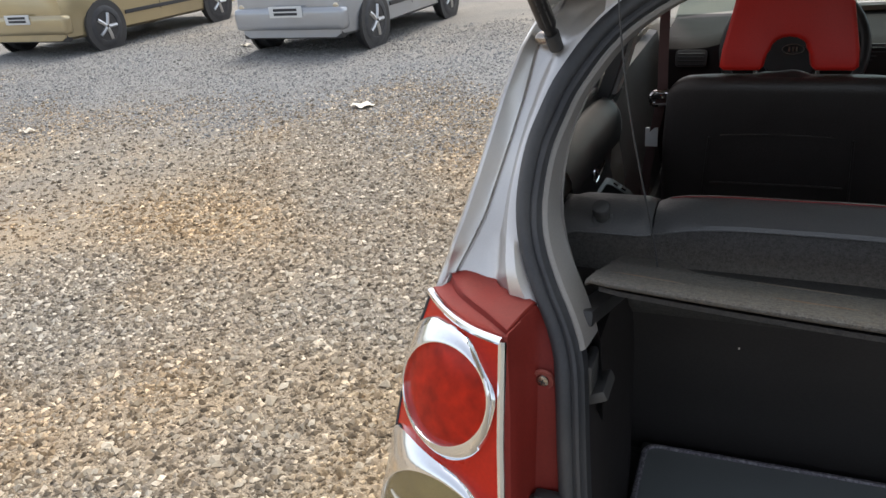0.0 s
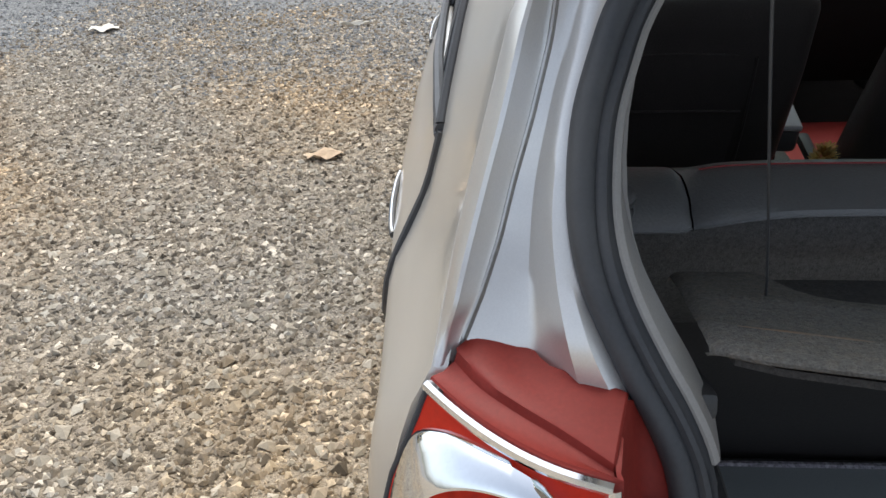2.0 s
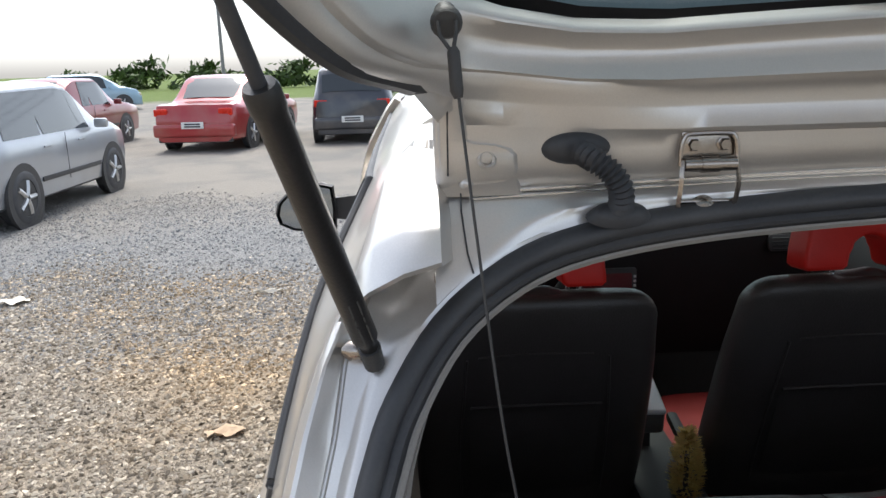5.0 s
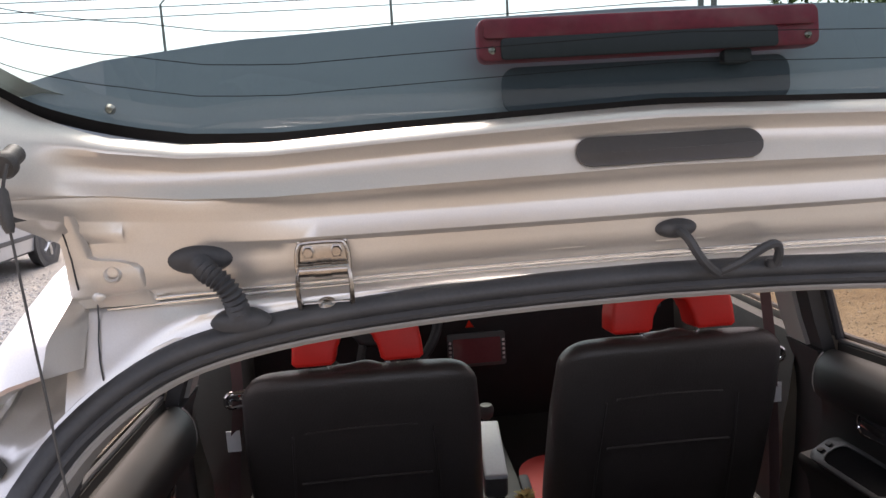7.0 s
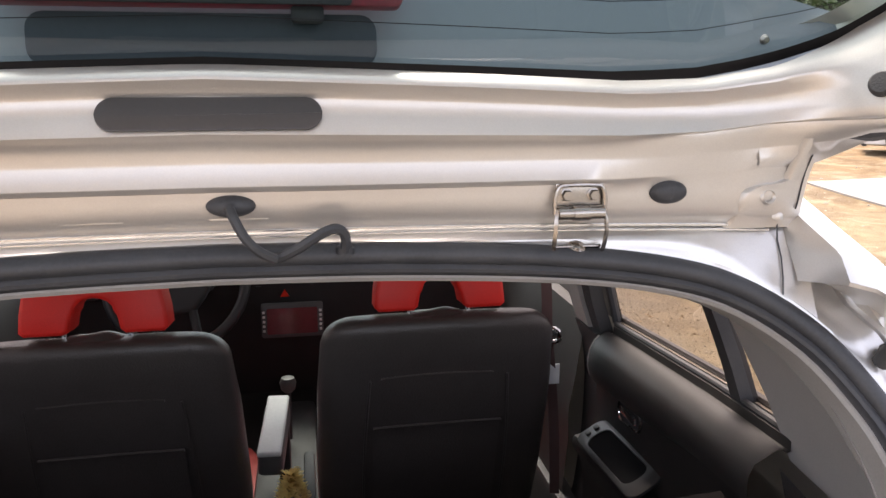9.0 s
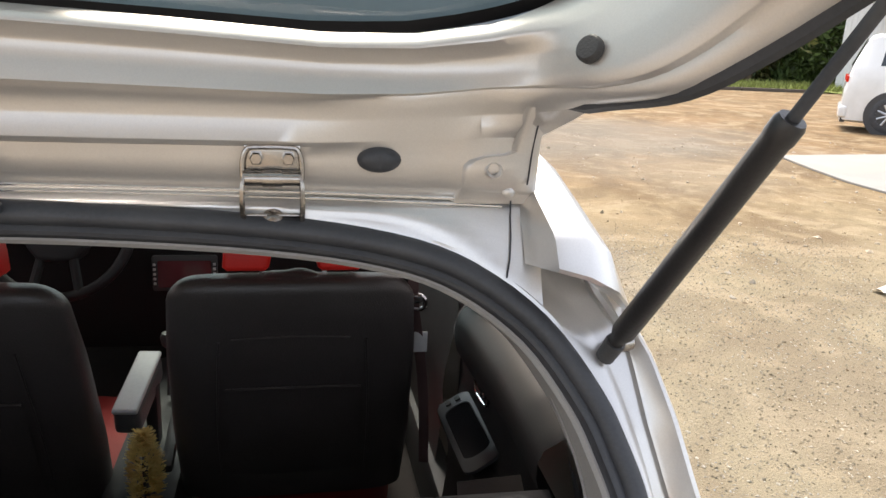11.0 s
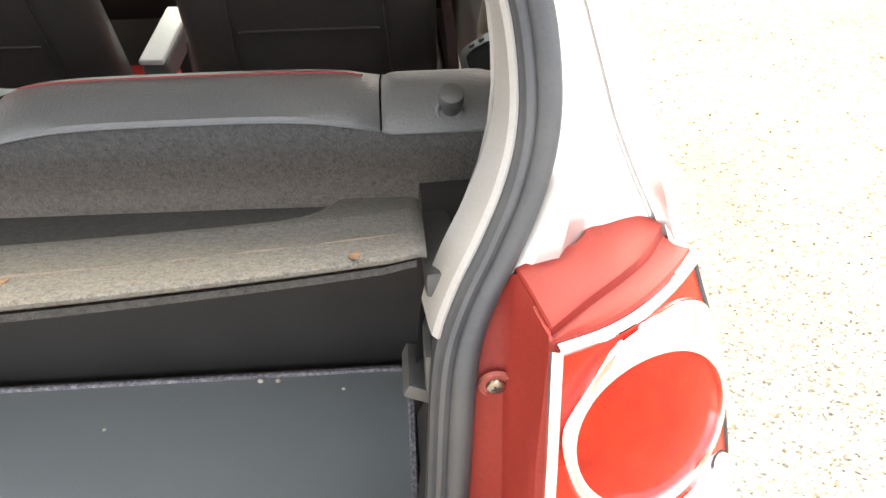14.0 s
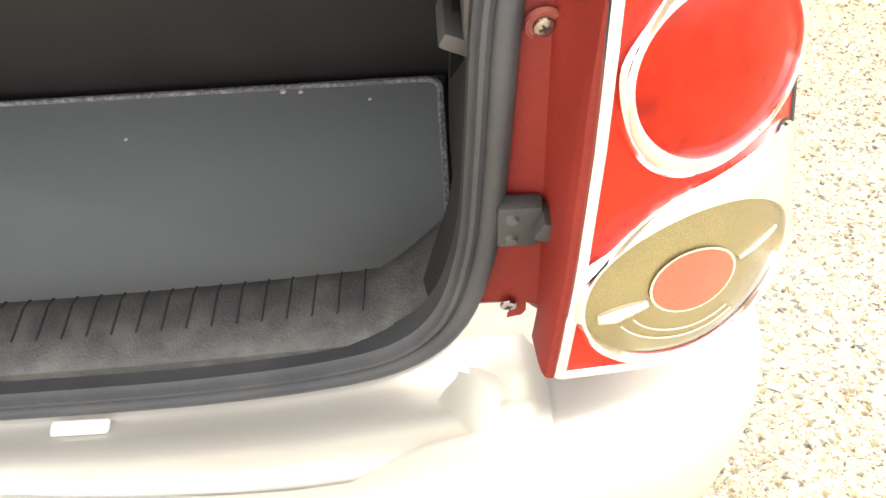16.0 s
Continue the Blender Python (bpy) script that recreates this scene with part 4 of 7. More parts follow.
def on_glass(i, v, lift=0.0):
    b = B_EDGE[i]
    top = Vector((0.64 * U[i], -0.05, 1.80 + 0.01 * (1 - U[i] ** 2)))
    p = lerp(b, top, v)
    return p + Vector((0, 0.03, 0.035)) * math.sin(math.pi * v) * (1 - U[i] ** 2) * 0.3 + Vector((0, -0.6, -0.75)) * lift


pane = part("rear_window", rows_mesh([[on_glass(i, v) for i in range(len(B_EDGE))] for v in np.linspace(0, 1, 9)]), TINTED, tailgate, "tinted rear window glass with heater wires")
pane.visible_shadow = False
MIDDLE = on_glass(len(B_EDGE) // 2, 0.5)
part("glass_border", rows_mesh([[on_glass(i, 0.0, 0.003) + (Vector((0.75 * B_EDGE[i].x, MIDDLE.y, MIDDLE.z)) - B_EDGE[i]).normalized() * d for i in range(len(B_EDGE))] for d in (-0.004, 0.003, 0.011)]), BORDER, tailgate, "black border of the rear window")
for v in (0.115, 0.19, 0.265, 0.34, 0.415, 0.49, 0.565, 0.64, 0.715, 0.79):
    part("heater_wire", tube([on_glass(i, v, 0.001) for i in range(2, len(B_EDGE) - 2)], 0.00045, 4), BORDER, tailgate)
HOOD = material("blue_black_panel", (0.055, 0.068, 0.088), 0.6, 0.0, 0.1, 8.0, 300.0)
# spoiler panel and stop lamp behind the glass
rows = []
for t in np.linspace(0, 1, 8):
    rows.append([(x, 0.315 + 0.03 * t - 0.07 * (abs(x) / 0.58) ** 3, lerp(1.505, ramp(abs(x), [0, 0.2, 0.4, 0.52, 0.60], [1.620, 1.616, 1.604, 1.588, 1.562]), t)) for x in np.linspace(-0.60, 0.60, 41)])
part("spoiler", thick(rows_mesh(rows), 0.012), SPOILER, tailgate, "blue-grey inner face of the roof spoiler")
for s in SIDES:
    part("bolt", lathe([(0.0, 0.004), (0.003, 0.004), (0.005, 0.0)], 10, axes((s * 0.50, 0.270, 1.545), (1, 0, 0), (0, -0.2, 1))), STEEL, tailgate)
m = axes((0.0, 0.312, 1.584), (1, 0, 0), (0, 0.12, 1))
DULL_RED = material("dusty_red_lens", (0.24, 0.015, 0.036), 0.35, 0.0, 0.2, 40.0, 200.0, dirt=(0.34, 0.14, 0.14), dirt_amount=0.5)
stop = part("stop_lamp", prism(rounded(0.335, 0.040, 0.008), 0.020, m @ pose(0, 0.004, 0), 0.003), DULL_RED, tailgate, "red high-level stop lamp behind the glass")
part("lens_band", prism(rounded(0.325, 0.018, 0.004), 0.003, m @ pose(0, 0.013, 0.0205), 0.001), DULL_RED, stop)
part("lamp_base", prism(rounded(0.27, 0.020, 0.004), 0.004, m @ pose(-0.012, -0.006, 0.0205), 0.001), BARS, stop)
for dx in (-0.155, 0.155):
    part("screw", lathe([(0.0, 0.003), (0.002, 0.003), (0.004, 0.0)], 10, m @ pose(dx, -0.006, 0.021)), STEEL, stop)
part("socket", prism(rounded(0.028, 0.014, 0.004), 0.012, m @ pose(0.085, -0.022, 0.006), 0.002), BARS, stop)
part("lamp_hood", prism(rounded(0.29, 0.045, 0.015), 0.004, m @ pose(0.0, -0.042, -0.001), 0.001), HOOD, tailgate)
# smoked plate in the panel's recess, crease line
part("smoked_plate", prism(rounded(0.180, 0.029, 0.0145, 8), 0.003, axes((0.004, 0.2605, 1.481), (1, 0, 0), (0, 0.46, 1)), 0.001), SLOT, tailgate, "dark smoked oval plate")
# folded seam's two edges, coloured paler than the paint for their glint
for dz, r in ((0.0, 0.0017), (-0.0048, 0.0013)):
    part("crease_strip", tube([(x, 0.2805 + 0.3 * dz, 1.3795 + dz - 0.010 * (abs(x) / 0.5) ** 2) for x in np.linspace(-0.528, 0.528, 30)], r, 6), SEAM_GLINT, tailgate, "edge of the folded seam, its glint put into the colour")
for k in range(7):
    part("pressing", box(0.05, 0.003, 0.007, (-0.36 + 0.12 * k + 0.02, 0.2766, 1.3935), 0.0014), PAINT_IN, tailgate)


def grommet(at, rx, rz):
    b = lathe([(0.0, 0.008), (0.55, 0.008), (0.75, 0.006), (0.9, 0.004), (1.0, 0.0)], 24, axes(at, (1, 0, 0), (0, -0.08, 1)) @ Matrix.Diagonal((rx, rz, 1, 1)))
    return b


part("grommet", grommet((-0.438, 0.273, 1.4055), 0.030, 0.0145), RUBBER, tailgate, "black rubber grommet")
part("grommet", grommet((0.014, 0.273, 1.403), 0.021, 0.010), RUBBER, tailgate, "black rubber grommet")
part("plug", grommet((0.415, 0.272, 1.405), 0.019, 0.0115), RUBBER, tailgate, "black rubber plug")
# wiring hoses between the tailgate and the roof
hose = spline([(-0.436, 0.262, 1.403), (-0.428, 0.248, 1.398), (-0.416, 0.243, 1.389), (-0.407, 0.243, 1.376), (-0.404, 0.250, 1.360), (-0.404, 0.262, 1.350)], 7)
part("wiring_hose", tube(hose, [0.0095 + (0.0016 if k % 2 else -0.0013) for k in range(len(hose))], 12), RUBBER, car, "black corrugated wiring hose")
part("hose_base", lathe([(0.0, 0.012), (0.4, 0.012), (0.8, 0.008), (1.0, 0.0)], 24, axes((-0.404, 0.258, 1.348), (1, 0, 0), (0, 0.75, 0.65)) @ Matrix.Diagonal((0.028, 0.013, 1, 1))), RUBBER, car)
part("washer_hose", tube(spline([(0.014, 0.262, 1.402), (0.018, 0.252, 1.395), (0.026, 0.248, 1.380), (0.036, 0.250, 1.368), (0.050, 0.258, 1.358)], 6), 0.0045, 8), RUBBER, car, "thin black hose")
part("washer_hose", tube(spline([(0.052, 0.262, 1.358), (0.070, 0.254, 1.368), (0.092, 0.250, 1.382), (0.104, 0.252, 1.384), (0.110, 0.256, 1.376), (0.110, 0.262, 1.362)], 6), 0.0045, 8), RUBBER, car, "thin black hose")
part("hose_nut", lathe([(0.008, 0.0), (0.008, 0.006), (0.006, 0.008), (0.0, 0.008)], 10, Matrix.Translation((0.110, 0.266, 1.359))), RUBBER, car)
# hinges
for s in SIDES:
    x = s * 0.326
    hinge = part("hinge", box(0.046, 0.003, 0.021, (x, 0.2700, 1.4055), 0.0012), STEEL, car, "bare steel tailgate hinge")
    part("hinge_loop", tube(spline([(x - 0.024, 0.266, 1.388), (x - 0.024, 0.266, 1.402), (x - 0.021, 0.266, 1.412), (x - 0.014, 0.266, 1.4145), (x + 0.014, 0.266, 1.4145), (x + 0.021, 0.266, 1.412), (x + 0.024, 0.266, 1.402), (x + 0.024, 0.266, 1.388)], 3), 0.0022, 8), STEEL, hinge)
    part("hinge_knuckle", tube([(x - 0.022, 0.263, 1.389), (x - 0.008, 0.263, 1.389), (x - 0.0079, 0.263, 1.389), (x + 0.008, 0.263, 1.389), (x + 0.0081, 0.263, 1.389), (x + 0.022, 0.263, 1.389)], [0.0060, 0.0060, 0.0070, 0.0070, 0.0060, 0.0060], 12), STEEL, hinge)
    for d in (-0.013, 0.013):
        part("bolt", lathe([(0.0, 0.006), (0.0045, 0.006), (0.0052, 0.0045), (0.0052, 0.0015), (0.0065, 0.001), (0.0065, 0.0)], 6, axes((x + d, 0.2685, 1.4055), (1, 0, 0), (0, -0.05, 1))), STEEL, hinge)
    for d in (-1, 1):
        strip = [[(x + d * (xa - w / 2), y, z), (x + d * (xa + w / 2), y + 0.002, z)] for xa, w, y, z in ((0.0225, 0.0026, 0.262, 1.393), (0.0245, 0.003, 0.259, 1.384), (0.0252, 0.0032, 0.258, 1.372), (0.0250, 0.0034, 0.262, 1.360), (0.0242, 0.0034, 0.268, 1.346))]
        part("hinge_arm", thick(rows_mesh(strip), 0.0022), STEEL, hinge)
    part("hinge_foot", box(0.046, 0.012, 0.003, (x, 0.2735, 1.3545), 0.0012, Matrix.Rotation(radians(-30), 3, "X")), STEEL, hinge)
    part("foot_nut", lathe([(0.0, 0.008), (0.008, 0.007), (0.014, 0.0)], 14, axes((x, 0.2705, 1.3560), (1, 0, 0), (0, 0.8, 0.6)) @ Matrix.Diagonal((0.6, 0.6, 0.35, 1))), STEEL, hinge)
# gas struts
PRINT_GREY = material("grey_print", (0.065, 0.063, 0.060), 0.7, 0.0, 0.1)
for s in SIDES:
    base, collar, top = Vector((s * 0.612, 0.205, 1.250)), Vector((s * 0.659, 0.070, 1.469)), Vector((s * 0.697, -0.040, 1.648))
    strut = part("gas_strut", tube([lerp(base, collar, t) for t in (0.04, 0.085, 0.115, 0.93, 0.94, 0.985, 1.0)], [0.0066, 0.0076, 0.0106, 0.0106, 0.0114, 0.0114, 0.0098], 16), STRUT, car, "black gas strut holding the tailgate up")
    part("rod", tube([lerp(collar, top, t) for t in (0.0, 0.9)], 0.0048, 10), RUBBER, strut)
    part("upper_joint", tube([lerp(collar, top, t) for t in (0.88, 1.0)], 0.009, 10), PLASTIC, strut)
    part("lower_joint", merge(tube([base + Vector((0, 0.004, -0.006)), lerp(base, collar, 0.06)], [0.0085, 0.0092], 12), tube([base, base + Vector((s * 0.012, 0.012, 0.004))], 0.007, 10)), PLASTIC, strut)
    along = (collar - base).normalized()
    across = along.cross(Vector((-s * 0.4, -1, -0.2))).normalized()
    face = across.cross(along).normalized()
    if face.y > 0:
        face = -face
    for k in range(3 if s < 0 else 0):
        for q, (t0, t1) in enumerate(((0.12, 0.20), (0.21, 0.235), (0.245, 0.30))):
            c = lerp(base, collar, (t0 + t1) / 2) + face * 0.0104 + across * (0.0035 * (k - 1))
            part("print_bar", prism(rounded((collar - base).length * (t1 - t0) * (1.0 - 0.2 * ((k + q) % 2)), 0.0014, 0.0004, 1), 0.0006, axes(c, along, across)), PRINT_GREY, strut)
    part("ball_stud", lathe([(0.0, 0.012), (0.006, 0.010), (0.0085, 0.004), (0.0085, -0.004), (0.004, -0.010)], 14, axes(base + Vector((s * 0.016, 0.008, 0.005)), (0, 1, 0), (0, 0, 1))), STEEL, strut)
# the shelf's lifting cord on the left, a spare stud on the right
for s in SIDES:
    part("cord_stud", lathe([(0.0, 0.006), (0.009, 0.0055), (0.011, 0.003), (0.011, -0.002), (0.009, -0.004), (0.008, -0.02)] if s > 0 else [(0.0, 0.013), (0.009, 0.012), (0.011, 0.009), (0.011, 0.005), (0.008, 0.002), (0.008, -0.016)], 18, axes((0.564, 0.191, 1.505), (0.55, -0.74, 0.0), (0.29, 0.22, 0.93)) if s > 0 else axes((-0.549, 0.172, 1.507), (1, 0, 0), (0, -0.35, 1))), PLASTIC, tailgate, "black round cord stud")

# ---- inside the car ----
TRAY_SLOPE, TRAY_FRONT = -0.36, 0.212


def tray_z(x, y):
    """The tilted shelf; its cord pulls the left side up a little."""
    return 1.020 + TRAY_SLOPE * (y - 0.03) - 0.012 * x + 0.07 * min(1.0, max(0.0, -x / 0.25)) * (y + 0.03)


def tray_back(x):
    e = max(0.0, (abs(x) - 0.515) / 0.020)
    return -0.064 + 0.325 * x * x + 0.016 * e * e


BOARD = material("black_shelf_felt", (0.052, 0.049, 0.047), 0.95, 0.0, 0.4, 240.0, 600.0, 0.8, spec=0.1, dirt=(0.085, 0.078, 0.07), dirt_amount=0.4)
shelf = thing("parcel_shelf", (0, 0.12, 1.0), "tilted dark carpeted parcel shelf with a worn grey felt rear edge", "parcel shelf")


def local(ob, bm):
    bmesh.ops.translate(bm, vec=-ob.matrix_world.translation, verts=bm.verts)
    return bm


def tray_rows(xs, f0, f1, n, lift):
    rows = []
    for x in xs:
        y0, y1 = f0(x), f1(x)
        top = [(x, lerp(y0, y1, k / n), tray_z(x, lerp(y0, y1, k / n)) + lift) for k in range(n + 1)]
        rows.append(top)
    return rows


xs = np.linspace(-0.528, 0.528, 45)
b = rows_mesh(tray_rows(xs, lambda x: tray_back(x) + 0.010, lambda x: TRAY_FRONT - 0.02 * (abs(x) / 0.53) ** 12, 6, -0.006))
part("board", local(shelf, thick(b, 0.005)), BOARD, shelf)


def lip_front(x):
    return min(TRAY_FRONT - 0.002, tray_back(x) + 0.146 + ramp(abs(x), [0.0, 0.425, 0.445, 0.458, 0.470, 0.53], [0.0, 0.0, 0.010, 0.035, 0.10, 0.10]))


rows = []
for x in [-0.535, -0.533, -0.530] + list(np.linspace(-0.525, 0.525, 71)) + [0.530, 0.533, 0.535]:
    y0, y1 = tray_back(x), lip_front(x)
    end = 0.006 * max(0.0, (abs(x) - 0.525) / 0.010) ** 2
    sec = [(y0 + 0.014, -0.003), (y0 + 0.006, -0.002), (y0 + 0.002, 0.0005), (y0 + 0.002, 0.003), (y0 + 0.006, 0.0055), (y0 + 0.030, 0.0068), (y0 + 0.043, 0.0066), (y0 + 0.047, 0.0080), (y0 + 0.051, 0.0066), (y0 + 0.080, 0.0066), (y0 + 0.114, 0.0060), (y0 + 0.118, 0.0074), (y0 + 0.122, 0.0060), (y1 - 0.012, 0.0050), (y1 - 0.004, 0.0030), (y1, -0.005)]
    flare = 0.009 * max(0.0, (-x - 0.44) / 0.095)                        # the left end is cut on a slant
    rows.append([(x - flare * max(0.0, 1 - (y - y0) / 0.15), y, tray_z(x, y) + dz - end) for y, dz in sec])
part("felt_lip", local(shelf, rows_mesh(rows)), FELT, shelf, "worn grey felt lip with rusty scuffs")
RUST = material("rusty_scuff", (0.135, 0.118, 0.10), 0.95, 0.0, 0.3, 22.0, 300.0, 0.5, spec=0.1, dirt=(0.20, 0.115, 0.062), dirt_amount=0.7)
rng = random.Random(11)
for f0, zz in ((0.047, 0.0072), (0.118, 0.0066)):
    x = -0.52
    while x < 0.50:
        x0, x1 = x, min(0.515, x + rng.uniform(0.02, 0.16))
        if rng.random() < (0.75 if f0 < 0.1 else 0.5):
            part("scuffed_ridge", local(shelf, tube([(q, tray_back(q) + f0, tray_z(q, tray_back(q) + f0) + zz) for q in np.linspace(x0, x1, 6)], [0.0006, 0.0014, 0.0017, 0.0015, 0.0014, 0.0006], 6)), RUST, shelf, "rusty scuffed ridge")
        x = x1 + rng.uniform(0.01, 0.08)
SCUFF = material("orange_rust_stain", (0.18, 0.105, 0.062), 0.95, 0.0, 0.4, 160.0, 300.0, 0.5, spec=0.1)
for x0, f0, w, d in ((0.487, 0.010, 0.006, 0.012), (0.272, 0.036, 0.005, 0.014)):
    b = bmesh.new()
    ring = [b.verts.new((x0 + w * (1 + 0.35 * math.sin(3 * a + w * 900)) * math.cos(a) * 0.6, tray_back(x0) + f0 + d * (1 + 0.3 * math.cos(5 * a)) * math.sin(a) * 0.6, 0)) for a in np.linspace(0, 2 * math.pi, 19)[:-1]]
    for v in ring:
        v.co.z = tray_z(v.co.x, v.co.y) + 0.0074
    b.faces.new(ring)
    part("rust_stain", local(shelf, b), SCUFF, shelf, "orange rust stain in the felt")
# cord from the tailgate's stud to the shelf
cord = thing("lifting_cord", (-0.549, 0.150, 1.507), "thin black elastic lifting cord with a plastic sleeve", "cord")
for dx in (-0.006, 0.006):
    part("loop", local(cord, tube([(-0.549 + dx, 0.158, 1.505), (-0.549 + dx * 0.9, 0.152, 1.496), (-0.546, 0.150, 1.484)], 0.0014, 6)), PLASTIC, cord)
part("sleeve", local(cord, tube([(-0.546, 0.150, 1.488), (-0.5455, 0.1495, 1.485), (-0.544, 0.148, 1.460), (-0.543, 0.147, 1.455)], [0.003, 0.0044, 0.0047, 0.003], 10)), PLASTIC, cord)
part("string", local(cord, tube(spline([(-0.543, 0.147, 1.457), (-0.532, 0.137, 1.35), (-0.514, 0.125, 1.20), (-0.480, 0.138, 1.02), (-0.479, 0.139, 0.984)], 5), 0.0011, 6)), PLASTIC, cord)

# boot: floor, sides, sill
part("boot_floor", box(1.10, 0.52, 0.02, (0, 0.25, 0.472), 0.004), CARPET, car)
for s in SIDES:
    rows = []
    for z in np.linspace(0.46, 0.925, 14):
        xr = seal_x(max(z, 0.64)) - 0.024 if z > 0.60 else 0.50
        rows.append([(s * xr, flange_y(z) + 0.012, z), (s * (xr - 0.006), flange_y(z) + 0.05, z), (s * min(max(xr, 0.526), 0.535), 0.10, z), (s * (0.530 + 0.008 * math.sin(8 * z)), 0.25, z), (s * 0.532, 0.36, z), (s * 0.56, 0.52, z)])
    rows.append([(p[0] + s * (0.0 if k < 2 else 0.09), p[1], 0.930) for k, p in enumerate(rows[-1])])
    part("boot_side_trim", rows_mesh(rows), DASH, car, "black plastic boot side trim")
    part("trim_tab", merge(box(0.030, 0.05, 0.014, (s * 0.528, 0.045, 0.890), 0.004, Matrix.Rotation(radians(s * 25), 3, "Y")), box(0.012, 0.05, 0.045, (s * 0.536, 0.045, 0.908), 0.004)), PLASTIC_GREY, car)
    part("shelf_rest", box(0.03, 0.30, 0.02, (s * 0.548, 0.18, 0.930), 0.006, Matrix.Rotation(radians(-20), 3, "X")), PLASTIC, car)
def sill_z(x):
    e = abs(x)
    return 0.597 + 0.021 * (e / 0.44) ** 2 + (2.6 * (e - 0.42) ** 2 if e > 0.42 else 0.0)


sill_rows = []
for x in np.linspace(-0.515, 0.515, 61):
    e = abs(x)
    zb, f = sill_z(x), 0.030 * max(0.0, e - 0.45) / 0.05
    sill_rows.append([(x, -0.052, zb - 0.025), (x, -0.050, zb + 0.004), (x, -0.040, zb + 0.012), (x, 0.018 + f, zb + 0.014), (x, 0.030 + f, zb + 0.008), (x, 0.040 + f, zb - 0.03), (x, 0.046 + f, 0.47)])
SILL = material("scuffed_sill_plastic", (0.062, 0.060, 0.058), 0.5, 0.0, 0.35, 60.0, 420.0, 0.4, dirt=(0.14, 0.13, 0.12), dirt_amount=0.55)
sill = part("sill_trim", rows_mesh(sill_rows), SILL, car, "dark grey plastic sill trim, scuffed and ribbed")
for k in range(37):
    x = -0.43 + k * 0.86 / 36
    part("sill_groove", tube([(x, -0.020, sill_z(x) + 0.0128), (x + 0.0005, -0.016, sill_z(x) + 0.0134), (x + 0.002, 0.016, sill_z(x) + 0.0142), (x + 0.002, 0.030, sill_z(x) + 0.0085), (x + 0.002, 0.034, sill_z(x) - 0.006)], 0.0013, 5), BARS, sill)
part("boot_floor_pad", box(1.05, 0.40, 0.030, (0, 0.245, 0.497), 0.006), CARPET, car)
PIPING = material("speckled_piping", (0.20, 0.18, 0.20), 0.8, 0.0, 0.7, 260.0, 700.0, 0.8, dirt=(0.55, 0.52, 0.54), dirt_amount=0.8)
mat_thing = thing("boot_mat", (0, 0.236, 0.512), "grey leatherette boot mat with dark piped edge", "mat")
outline = rounded(1.030, 0.350, 0.022, 6)
part("mat_top", prism(outline, 0.010, pose(0, 0.010, 0.001), 0.004), LEATHER_GREY, mat_thing)
part("piping", tube([(x, y + 0.010, 0.0095) for x, y in outline], 0.0055, 6, closed=True), PIPING, mat_thing, "dark speckled stitched piping")
for x, y, r in ((0.30, 0.185, 0.005), (0.325, 0.183, 0.004), (0.42, 0.16, 0.003), (0.10, 0.11, 0.003)):
    crumb = thing("crumb", (x, 0.225 + y, 0.525), "pale crumb on the boot mat", "crumb", "crumbs")
    part("bit", lathe([(0.0, r * 0.6), (r * 0.7, r * 0.4), (r, 0.0), (r * 0.6, -r * 0.3), (0.0, -r * 0.3)], 7), PAPER, crumb)

STITCH = material("red_thread", (0.22, 0.02, 0.02), 0.8, 0.0, 0.2, 40.0, 900.0)
# rear bench: carpeted back, leather cap in sections
bench = thing("rear_bench", (0, 0.36, 0.48), "folded-up rear bench with black leather cover and red stitching, carpeted back", "rear seat")
COVERS = ((-0.640, -0.503, 0.0), (-0.501, -0.133, 1.0), (-0.131, 0.131, 0.5), (0.133, 0.501, 1.0), (0.503, 0.640, 0.0))


def cover_swell(x):
    """How far a cover piece swells between its seams."""
    for x0, x1, h in COVERS:
        if x0 - 0.0011 <= x <= x1 + 0.0011:
            e = min(1.0, abs(x - (x0 + x1) / 2) / ((x1 - x0) / 2))
            return h * (1 - e ** 4), e
    return 0.0, 1.0


def seam_z(x):
    return 0.986 + 0.018 * cover_swell(x)[0]


rows = []
for x in np.linspace(-0.636, 0.636, 125):
    zs = seam_z(x)
    rows.append([(x, y, z) for y, z in ((0.330, 0.835), (0.300, 0.862), (0.280, 0.895), (0.272, 0.94), (0.267, 0.965), (0.2645, zs - 0.004), (0.267, zs + 0.001), (0.30, zs - 0.006), (0.40, 0.95))])
part("carpeted_back", local(bench, rows_mesh(rows)), CARPET, bench, "worn grey-black carpet on the seat back")
# smoother lower back; the shade down there is put into its darker colour
part("lower_back", local(bench, rows_mesh([[(x, y, z) for y, z in ((0.462, 0.48), (0.436, 0.55), (0.398, 0.65), (0.362, 0.75), (0.331, 0.838), (0.340, 0.842))] for x in np.linspace(-0.620, 0.620, 21)])), SHADED_VINYL, bench, "smooth black vinyl lower seat back, darkened for shade")


